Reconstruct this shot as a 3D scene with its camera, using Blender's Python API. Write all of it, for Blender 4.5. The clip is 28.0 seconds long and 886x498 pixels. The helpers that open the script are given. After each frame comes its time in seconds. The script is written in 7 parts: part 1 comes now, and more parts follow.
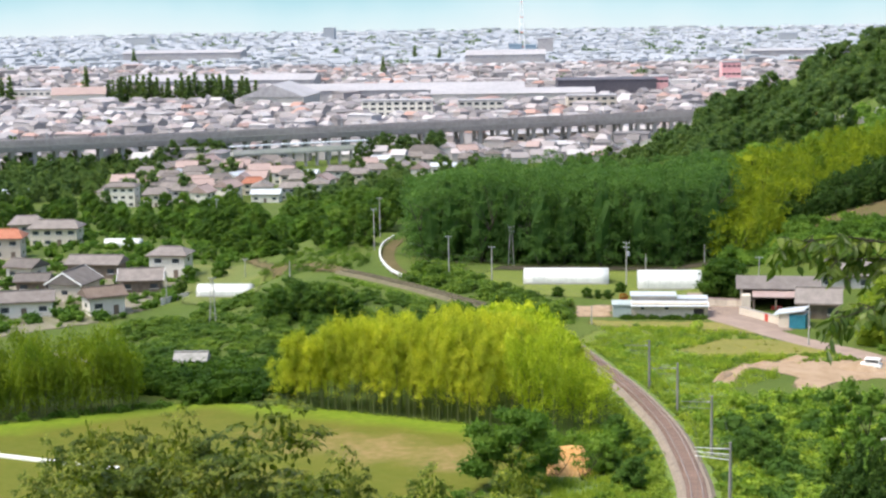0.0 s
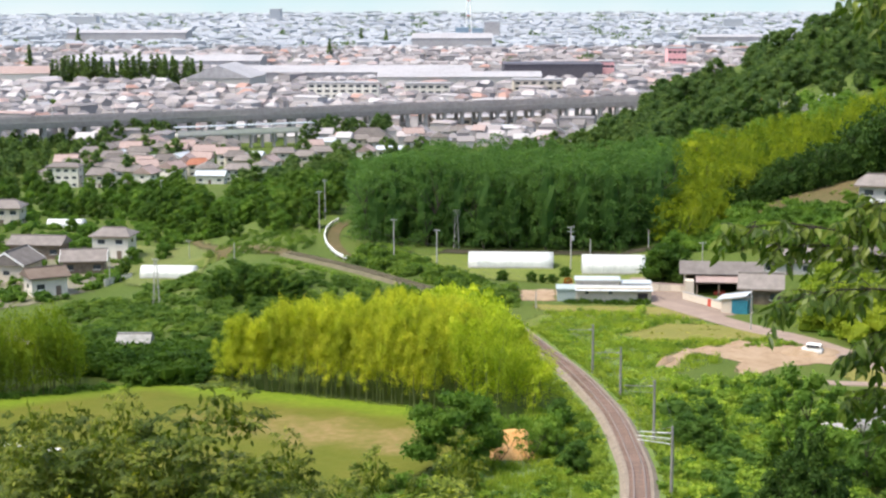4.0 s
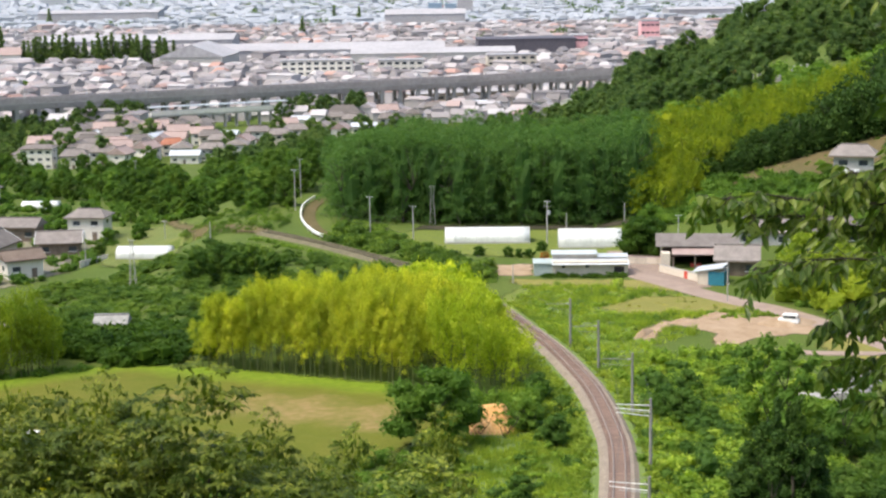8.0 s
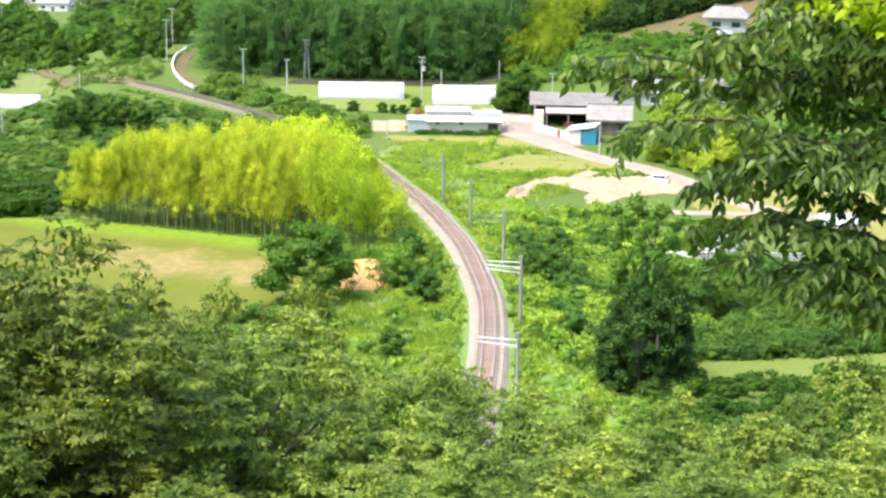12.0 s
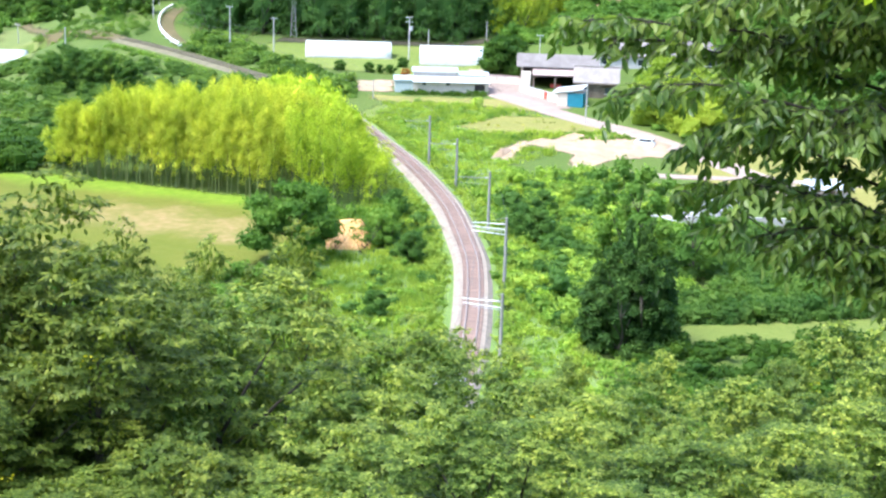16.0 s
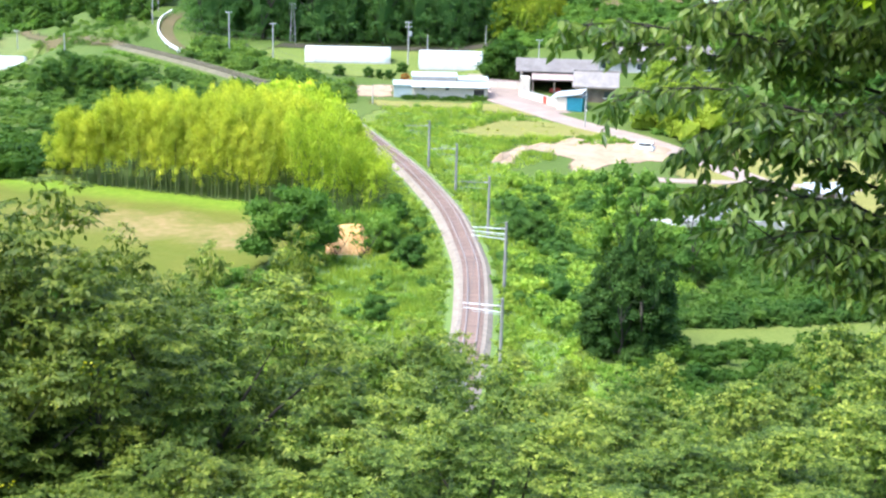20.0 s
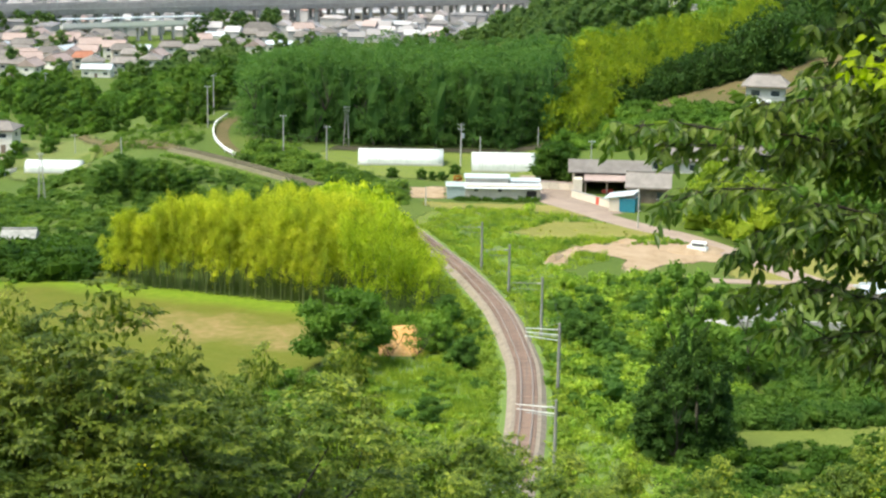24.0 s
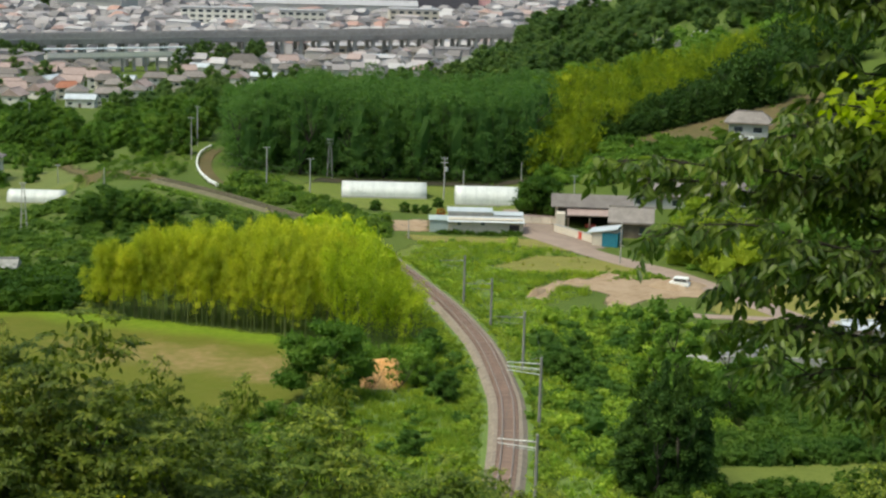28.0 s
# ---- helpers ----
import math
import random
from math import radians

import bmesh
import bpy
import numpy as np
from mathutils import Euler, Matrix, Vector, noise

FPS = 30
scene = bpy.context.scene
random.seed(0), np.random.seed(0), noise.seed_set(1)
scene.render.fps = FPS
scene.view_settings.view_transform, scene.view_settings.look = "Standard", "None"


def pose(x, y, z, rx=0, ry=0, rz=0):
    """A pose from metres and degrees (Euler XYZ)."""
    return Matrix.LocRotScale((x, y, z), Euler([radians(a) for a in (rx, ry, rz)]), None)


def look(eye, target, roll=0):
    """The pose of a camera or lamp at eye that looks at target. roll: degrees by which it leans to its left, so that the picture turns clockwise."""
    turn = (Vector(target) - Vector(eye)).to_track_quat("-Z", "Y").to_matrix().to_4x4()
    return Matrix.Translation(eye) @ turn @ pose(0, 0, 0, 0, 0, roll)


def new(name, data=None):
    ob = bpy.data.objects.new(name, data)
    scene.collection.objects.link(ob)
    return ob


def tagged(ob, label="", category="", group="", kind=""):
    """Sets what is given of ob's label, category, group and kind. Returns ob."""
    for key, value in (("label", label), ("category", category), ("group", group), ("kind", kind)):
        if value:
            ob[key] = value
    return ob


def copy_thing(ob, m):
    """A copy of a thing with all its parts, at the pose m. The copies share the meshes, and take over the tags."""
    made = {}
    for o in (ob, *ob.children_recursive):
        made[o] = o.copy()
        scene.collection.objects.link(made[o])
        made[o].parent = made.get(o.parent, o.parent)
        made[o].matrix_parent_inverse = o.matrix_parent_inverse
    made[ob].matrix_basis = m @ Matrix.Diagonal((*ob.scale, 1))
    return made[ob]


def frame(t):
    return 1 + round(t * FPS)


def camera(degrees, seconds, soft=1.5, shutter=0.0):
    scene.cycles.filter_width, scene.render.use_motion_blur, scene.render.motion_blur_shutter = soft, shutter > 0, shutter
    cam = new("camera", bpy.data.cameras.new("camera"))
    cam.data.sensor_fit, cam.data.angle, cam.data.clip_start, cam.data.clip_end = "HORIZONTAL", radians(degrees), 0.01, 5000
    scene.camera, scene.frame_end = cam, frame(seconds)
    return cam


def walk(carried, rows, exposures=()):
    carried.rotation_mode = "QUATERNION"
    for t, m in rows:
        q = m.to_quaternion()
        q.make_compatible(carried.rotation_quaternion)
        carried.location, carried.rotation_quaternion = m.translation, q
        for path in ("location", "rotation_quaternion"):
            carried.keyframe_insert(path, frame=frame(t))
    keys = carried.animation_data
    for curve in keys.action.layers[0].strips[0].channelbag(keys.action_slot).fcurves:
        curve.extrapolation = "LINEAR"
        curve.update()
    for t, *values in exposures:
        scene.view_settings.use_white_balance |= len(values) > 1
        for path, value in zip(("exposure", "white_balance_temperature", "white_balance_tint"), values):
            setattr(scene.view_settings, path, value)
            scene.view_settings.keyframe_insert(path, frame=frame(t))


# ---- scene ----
EYE = (0.0, 0.0, 50.0)
cam = camera(29.2, 28.0, soft=2.4)
# seconds, heading, tilt and roll of the camera, in degrees
TURNS = [
    (0, -5.13, -8.45, -0.85), (0.5, -4.66, -8.49, -0.89), (1, -4.28, -8.72, -0.70), (1.5, -4.03, -9.05, -0.60),
    (2, -3.87, -8.84, -0.44), (2.5, -3.71, -8.70, -0.46), (3, -3.63, -8.73, -0.35), (3.5, -3.45, -8.95, -0.22),
    (5.5, -2.45, -9.09, 0.02), (6, -2.08, -9.11, 0.03), (6.5, -1.97, -9.19, -0.09), (7, -2.02, -9.09, -0.21),
    (7.5, -1.99, -8.84, -0.32), (8, -2.47, -9.84, -0.88), (8.5, -1.71, -11.47, -1.07), (9, -0.39, -13.14, -0.68),
    (9.5, 0.88, -13.52, -0.24), (10, 1.38, -14.12, 0.18), (10.5, 1.55, -14.45, 0.52), (11, 1.70, -14.60, 0.75),
    (11.5, 1.90, -14.67, 0.89), (13.5, 1.85, -14.73, 0.83), (14, 2.14, -15.35, 1.07), (14.5, 2.14, -16.15, 1.20),
    (15, 2.32, -16.19, 1.45), (15.5, 2.62, -15.90, 1.72), (16, 2.45, -16.00, 1.73), (16.5, 1.87, -16.12, 1.09),
    (17, 1.62, -15.62, 0.87), (17.5, 1.48, -15.40, 0.81), (18, 1.04, -15.59, 0.69), (18.5, 1.34, -15.80, 0.89),
    (19, 2.28, -15.51, 1.38), (19.5, 2.64, -15.39, 1.66), (20, 2.45, -15.84, 1.53), (20.5, 2.76, -16.66, 1.25),
    (21, 3.25, -16.50, 0.82), (21.5, 3.54, -15.47, 0.83), (22, 3.31, -14.05, 0.67), (22.5, 2.83, -13.36, 0.61),
    (24.5, 0.09, -12.41, 0.96), (25, -0.00, -12.62, 0.94), (25.5, 0.11, -12.75, 0.83), (26, 0.10, -12.70, 0.84),
    (26.5, 0.27, -12.55, 0.99), (27, 0.56, -12.21, 1.14), (27.5, 0.89, -11.69, 1.29), (28, 1.11, -11.34, 1.53),
]


def aim(heading, tilt, roll):
    a, b = radians(heading), radians(tilt)
    ahead = Vector((math.sin(a) * math.cos(b), math.cos(a) * math.cos(b), math.sin(b)))
    return look(EYE, Vector(EYE) + 100 * ahead, roll)


EXPOSURES = [(0.0, 1.07, 6750, 8), (3.5, 1.06, 6800, 8), (6.0, 1.27, 6850, 8), (7.0, 1.04, 6850, 8), (8.2, 1.02, 6900, 8), (9.0, 1.72, 6700, 2), (10.0, 1.55, 6600, 3), (11.0, 1.75, 6500, 4), (14.0, 1.98, 5900, 5), (15.0, 1.93, 5650, 3), (16.0, 2.0, 5650, 7), (17.0, 1.91, 5600, 2),
             (18.0, 1.79, 6050, 1), (19.0, 1.74, 5850, 2), (20.0, 1.9, 5700, 7), (21.3, 1.89, 5450, 2), (22.5, 1.73, 6200, 4), (24.5, 1.23, 7050, -5), (26.0, 1.2, 7100, -5), (27.0, 1.24, 7050, -4), (28.0, 0.53, 7100, -4)]
walk(cam, [(t, aim(a, b, c)) for t, a, b, c in TURNS], EXPOSURES)

# ---- world and sun ----
SUN_DIR = Vector((-0.55, -0.32, 1.15)).normalized()
world = bpy.data.worlds.new("sky_world")
world.use_nodes = True
scene.world = world
wn = world.node_tree
sky = wn.nodes.new("ShaderNodeTexSky")
sky.sky_type, sky.sun_disc = "NISHITA", False
sky.sun_elevation = math.asin(SUN_DIR.z)
sky.sun_rotation = math.atan2(SUN_DIR.x, SUN_DIR.y)
sky.air_density, sky.dust_density = 1.0, 2.5
wn.links.new(sky.outputs[0], wn.nodes["Background"].inputs[0])
wn.nodes["Background"].inputs[1].default_value = 0.15
sun = new("sun", bpy.data.lights.new("sun", "SUN"))
sun.data.energy, sun.data.angle, sun.data.color = 2.0, radians(24), (1.0, 0.95, 0.86)
sun.matrix_world = look(SUN_DIR * 200, (0, 0, 0))

# ---- materials ----
rng = random.Random(7)


def base_nodes(name):
    m = bpy.data.materials.new(name)
    m.use_nodes = True
    nt = m.node_tree
    return m, nt, nt.nodes["Principled BSDF"]


def link(nt, a, b):
    nt.links.new(a, b)


def ramp(nt, fac, stops):
    r = nt.nodes.new("ShaderNodeValToRGB")
    while len(r.color_ramp.elements) < len(stops):
        r.color_ramp.elements.new(0.5)
    for e, (p, c) in zip(r.color_ramp.elements, stops):
        e.position, e.color = p, (*c, 1)
    link(nt, fac, r.inputs[0])
    return r.outputs[0]


def noise_tex(nt, scale, detail=4.0, coord="Object", rough=0.55):
    tc = nt.nodes.new("ShaderNodeTexCoord")
    n = nt.nodes.new("ShaderNodeTexNoise")
    n.inputs["Scale"].default_value, n.inputs["Detail"].default_value, n.inputs["Roughness"].default_value = scale, detail, rough
    link(nt, tc.outputs[coord], n.inputs["Vector"])
    return n.outputs["Fac"]


def mix(nt, fac, a, b, mode="MIX"):
    n = nt.nodes.new("ShaderNodeMix")
    n.data_type, n.blend_type = "RGBA", mode
    for sock, v in ((n.inputs[0], fac), (n.inputs[6], a), (n.inputs[7], b)):
        if isinstance(v, (int, float)):
            sock.default_value = v
        elif isinstance(v, tuple):
            sock.default_value = (*v, 1)
        else:
            link(nt, v, sock)
    return n.outputs[2]


def bump(nt, height, bsdf, strength=0.3, dist=0.05):
    b = nt.nodes.new("ShaderNodeBump")
    b.inputs["Strength"].default_value, b.inputs["Distance"].default_value = strength, dist
    link(nt, height, b.inputs["Height"])
    link(nt, b.outputs[0], bsdf.inputs["Normal"])


def surface(name, a, b, scale=3.0, fine=30.0, rough=0.8, metal=0.0, spread=0.0, bumps=0.2, dist=0.02):
    """A worn surface between two colours: stains at one scale and grain at another, with a random tone for each thing."""
    m, nt, p = base_nodes(name)
    c = ramp(nt, noise_tex(nt, scale), [(0.3, a), (0.7, b)])
    grain = noise_tex(nt, fine, 3.0)
    c = mix(nt, 0.35, c, ramp(nt, grain, [(0.3, tuple(v * 0.72 for v in a)), (0.7, tuple(min(1, v * 1.2) for v in b))]))
    if spread:
        oi = nt.nodes.new("ShaderNodeObjectInfo")
        c = mix(nt, 1.0, c, ramp(nt, oi.outputs["Random"], [(0, (1 - spread,) * 3), (1, (1 + spread * 0.6,) * 3)]), "MULTIPLY")
    link(nt, c, p.inputs["Base Color"])
    p.inputs["Roughness"].default_value, p.inputs["Metallic"].default_value = rough, metal
    p.inputs["Specular IOR Level"].default_value = 0.25 if rough > 0.5 else 0.5
    if bumps:
        bump(nt, grain, p, bumps, dist)
    return m


def foliage(name, dark, mid, light, glow=0.35, tone=0.25, rough=0.55, clump=0.0, calm=False, gloss=0.12):
    """Leaves: a tone for each leaf, a tone for each plant, light shining through."""
    dark, mid, light = ((q[0], q[1], q[2] * 0.68) for q in (dark, mid, light))
    m, nt, p = base_nodes(name)
    g = nt.nodes.new("ShaderNodeNewGeometry")
    c = ramp(nt, g.outputs["Random Per Island"], [(0.05, dark), (0.5, mid), (0.97, light)])
    oi = nt.nodes.new("ShaderNodeObjectInfo")
    c = mix(nt, 1.0, c, ramp(nt, oi.outputs["Random"], [(0, (1 - tone, 1 - tone * 0.8, 1 - tone)), (1, (1 + tone * 0.7, 1 + tone * 0.5, 1 + tone * 0.2))]), "MULTIPLY")
    big = noise_tex(nt, 0.22, 2.0)
    c = mix(nt, 1.0, c, ramp(nt, big, [(0.32, (0.85, 0.9, 0.9)), (0.68, (1.12, 1.08, 1.0))] if calm else [(0.32, (0.66, 0.76, 0.74)), (0.68, (1.28, 1.18, 1.0))]), "MULTIPLY")
    if clump:
        c = mix(nt, 1.0, c, ramp(nt, noise_tex(nt, clump, 2.0), [(0.36, (0.62, 0.7, 0.66)), (0.64, (1.3, 1.22, 1.1))]), "MULTIPLY")
    link(nt, c, p.inputs["Base Color"])
    p.inputs["Roughness"].default_value = rough
    p.inputs["Specular IOR Level"].default_value = gloss
    t = nt.nodes.new("ShaderNodeBsdfTranslucent")
    link(nt, mix(nt, 1.0, c, (1.25, 1.35, 0.6), "MULTIPLY"), t.inputs["Color"])
    s = nt.nodes.new("ShaderNodeMixShader")
    s.inputs[0].default_value = glow
    link(nt, p.outputs[0], s.inputs[1])
    link(nt, t.outputs[0], s.inputs[2])
    link(nt, s.outputs[0], nt.nodes["Material Output"].inputs[0])
    return m


def sward(name, cols, big=0.06, small=1.4, grain=14.0):
    """Grass or soil: three tones at a large, a middle and a fine scale."""
    m, nt, p = base_nodes(name)
    c = ramp(nt, noise_tex(nt, big, 3.0), [(0.36, cols[0]), (0.5, cols[1]), (0.64, cols[2])])
    c2 = ramp(nt, noise_tex(nt, small, 5.0), [(0.35, cols[0]), (0.65, cols[2])])
    c = mix(nt, 0.45, c, c2)
    fine = noise_tex(nt, grain, 3.0)
    c = mix(nt, 0.5, c, ramp(nt, fine, [(0.3, tuple(v * 0.5 for v in cols[1])), (0.7, tuple(min(1, v * 1.4) for v in cols[1]))]))
    link(nt, c, p.inputs["Base Color"])
    p.inputs["Roughness"].default_value = 0.95
    p.inputs["Specular IOR Level"].default_value = 0.15
    bump(nt, noise_tex(nt, small * 2, 6.0), p, 0.6, 0.25)
    rim = nt.nodes.new("ShaderNodeAttribute")
    rim.attribute_name = "rim"
    wear = nt.nodes.new("ShaderNodeMath")
    wear.operation = "MULTIPLY_ADD"
    link(nt, rim.outputs["Fac"], wear.inputs[0])
    link(nt, noise_tex(nt, 0.55, 7.0, rough=0.7), wear.inputs[1])
    wear.inputs[2].default_value = 0.0
    gone = nt.nodes.new("ShaderNodeMapRange")
    gone.inputs[1].default_value, gone.inputs[2].default_value = 0.3, 0.56
    link(nt, wear.outputs[0], gone.inputs[0])
    s = nt.nodes.new("ShaderNodeMixShader")
    link(nt, gone.outputs[0], s.inputs[0])
    link(nt, p.outputs[0], s.inputs[1])
    link(nt, nt.nodes.new("ShaderNodeBsdfTransparent").outputs[0], s.inputs[2])
    link(nt, s.outputs[0], nt.nodes["Material Output"].inputs[0])
    return m


def island_tones(name, stops, rough=0.7, fine=1.5, single=False):
    """One tone for each separate piece of a joined mesh, or for each object."""
    m, nt, p = base_nodes(name)
    if single:
        tone = nt.nodes.new("ShaderNodeObjectInfo").outputs["Random"]
    else:
        tone = nt.nodes.new("ShaderNodeNewGeometry").outputs["Random Per Island"]
    c = ramp(nt, tone, stops)
    c = mix(nt, 0.3, c, ramp(nt, noise_tex(nt, fine, 4.0), [(0.3, (0.3, 0.3, 0.3)), (0.7, (0.8, 0.8, 0.8))]), "SOFT_LIGHT")
    link(nt, c, p.inputs["Base Color"])
    p.inputs["Roughness"].default_value = rough
    return m


M_BARK = surface("bark", (0.035, 0.031, 0.024), (0.08, 0.068, 0.052), 4, 30, 0.95)
M_TWIG = surface("twig_bark", (0.02, 0.017, 0.012), (0.045, 0.036, 0.027), 20, 120, 0.9)
M_LEAF_NEAR = foliage("leaf_near", (0.055, 0.098, 0.02), (0.112, 0.165, 0.036), (0.26, 0.305, 0.1), 0.44, 0.1, 0.38, gloss=0.3)
# brighter leaf colour with sunlight painted in, for one cluster
M_LEAF_YOUNG_SUNLIT = foliage("leaf_young", (0.36, 0.42, 0.02), (0.5, 0.54, 0.03), (0.6, 0.62, 0.05), 0.55, 0.1, 0.5)
M_LEAF_FORE = foliage("leaf_fore", (0.084, 0.132, 0.03), (0.145, 0.203, 0.048), (0.33, 0.375, 0.12), 0.4, 0.22, 0.5, 0.6, gloss=0.2)
M_LEAF_OLIVE = foliage("leaf_olive", (0.066, 0.1, 0.021), (0.104, 0.145, 0.03), (0.2, 0.235, 0.066), 0.4, 0.22, 0.5, 0.6, gloss=0.2)
M_LEAF_MID = foliage("leaf_mid", (0.1, 0.185, 0.046), (0.125, 0.225, 0.058), (0.16, 0.265, 0.072), 0.46)
M_LEAF_BRIGHT = foliage("leaf_bright", (0.16, 0.27, 0.064), (0.22, 0.335, 0.078), (0.3, 0.4, 0.11), 0.42, clump=0.35)
M_WEED = foliage("leaf_weed", (0.2, 0.31, 0.1), (0.26, 0.37, 0.125), (0.34, 0.43, 0.17), 0.45, clump=0.5)
M_BUSH = foliage("leaf_bush", (0.075, 0.15, 0.05), (0.095, 0.18, 0.058), (0.125, 0.215, 0.07), 0.45)
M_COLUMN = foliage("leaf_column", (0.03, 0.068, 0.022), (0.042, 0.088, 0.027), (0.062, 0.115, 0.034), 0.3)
M_LEAF_SOFT = foliage("leaf_soft", (0.098, 0.17, 0.054), (0.127, 0.21, 0.064), (0.165, 0.25, 0.078), 0.5, 0.15, clump=0.12)
M_LEAF_VALE = foliage("leaf_vale", (0.085, 0.155, 0.05), (0.11, 0.19, 0.058), (0.15, 0.235, 0.068), 0.55, 0.42)
M_HEDGE = foliage("leaf_hedge", (0.085, 0.16, 0.05), (0.105, 0.19, 0.06), (0.14, 0.225, 0.074), 0.5)
M_YELLOW_TREE = foliage("leaf_yellow_green", (0.19, 0.265, 0.04), (0.245, 0.315, 0.05), (0.32, 0.38, 0.065), 0.5, calm=True)
# distant leaves: the blue of haze is mixed into their green
M_LEAF_HAZED = foliage("leaf_far", (0.085, 0.145, 0.078), (0.105, 0.168, 0.088), (0.13, 0.195, 0.1), 0.55, 0.18)
M_BLADE = foliage("grass_blade", (0.2, 0.29, 0.07), (0.27, 0.355, 0.09), (0.35, 0.42, 0.125), 0.5)
M_TUFT = foliage("grass_tuft", (0.17, 0.22, 0.04), (0.24, 0.26, 0.06), (0.34, 0.3, 0.11), 0.5)
M_LEAF_DARK = foliage("leaf_dark", (0.046, 0.098, 0.02), (0.06, 0.122, 0.025), (0.084, 0.15, 0.03), 0.4)
M_LEAF_CEDAR = foliage("leaf_cedar", (0.07, 0.148, 0.062), (0.09, 0.177, 0.07), (0.118, 0.208, 0.08), 0.5, 0.15, calm=True)
M_BAMBOO = foliage("leaf_bamboo", (0.27, 0.34, 0.04), (0.5, 0.53, 0.075), (0.68, 0.63, 0.14), 0.5, 0.3, calm=True)
M_BAMBOO_DARK = foliage("leaf_bamboo_dark", (0.15, 0.215, 0.03), (0.195, 0.265, 0.036), (0.25, 0.315, 0.045), 0.45, 0.2)
M_BAMBOO_HILL = foliage("leaf_bamboo_hill", (0.17, 0.235, 0.03), (0.22, 0.285, 0.036), (0.28, 0.335, 0.046), 0.45, 0.25, clump=0.3)
M_BAMBOO_SIDE = foliage("leaf_bamboo_side", (0.24, 0.335, 0.04), (0.36, 0.44, 0.058), (0.52, 0.56, 0.095), 0.52, 0.3, calm=True)
M_CULM = surface("culm", (0.07, 0.09, 0.028), (0.15, 0.165, 0.065), 2, 12, 0.6)
M_RUST_LEAF = foliage("leaf_rust", (0.25, 0.07, 0.02), (0.4, 0.12, 0.03), (0.5, 0.17, 0.05), 0.3)
M_FLOWER = foliage("leaf_yellow", (0.35, 0.33, 0.02), (0.5, 0.48, 0.03), (0.6, 0.58, 0.06), 0.4)
M_GRASS = sward("rough_grass", ((0.058, 0.098, 0.018), (0.083, 0.122, 0.023), (0.118, 0.142, 0.032)))
M_PLAIN = sward("plain_soil", ((0.1, 0.13, 0.06), (0.22, 0.22, 0.2), (0.33, 0.32, 0.32)), 0.02, 0.12, 1.2)
M_MEADOW = sward("meadow", ((0.084, 0.11, 0.013), (0.116, 0.128, 0.017), (0.158, 0.138, 0.03)), 0.05, 0.4)
M_LIME = sward("lime_grass", ((0.1, 0.135, 0.026), (0.135, 0.165, 0.034), (0.175, 0.19, 0.05)), 0.1, 1.2)
M_STRAW = sward("straw_grass", ((0.14, 0.15, 0.034), (0.2, 0.19, 0.05), (0.27, 0.22, 0.08)), 0.1, 1.0)
M_OLIVE = sward("olive_grass", ((0.095, 0.13, 0.034), (0.13, 0.158, 0.045), (0.175, 0.18, 0.06)), 0.1, 1.0)
M_PADDY = sward("paddy", ((0.1, 0.145, 0.028), (0.14, 0.175, 0.036), (0.19, 0.2, 0.055)), 0.1, 1.0)
M_SOIL = sward("pale_soil", ((0.2, 0.135, 0.075), (0.33, 0.235, 0.155), (0.47, 0.36, 0.265)), 0.22, 0.7)
M_BANK = sward("bank_grass", ((0.095, 0.152, 0.036), (0.13, 0.192, 0.048), (0.185, 0.23, 0.074)), 0.12, 0.9)
M_OCHRE = sward("ochre_soil", ((0.42, 0.17, 0.05), (0.68, 0.37, 0.14), (0.82, 0.56, 0.28)), 0.9, 2.6, 9.0)
M_BROWN = sward("brown_grass", ((0.08, 0.082, 0.03), (0.115, 0.093, 0.044), (0.165, 0.12, 0.062)), 0.1, 0.8)


def plan_math(nt, op, a, b, c=None):
    n = nt.nodes.new("ShaderNodeMath")
    n.operation = op
    for sock, v in zip(n.inputs, (a, b, c)):
        if v is not None and isinstance(v, (int, float)):
            sock.default_value = v
        elif v is not None:
            link(nt, v, sock)
    return n.outputs[0]


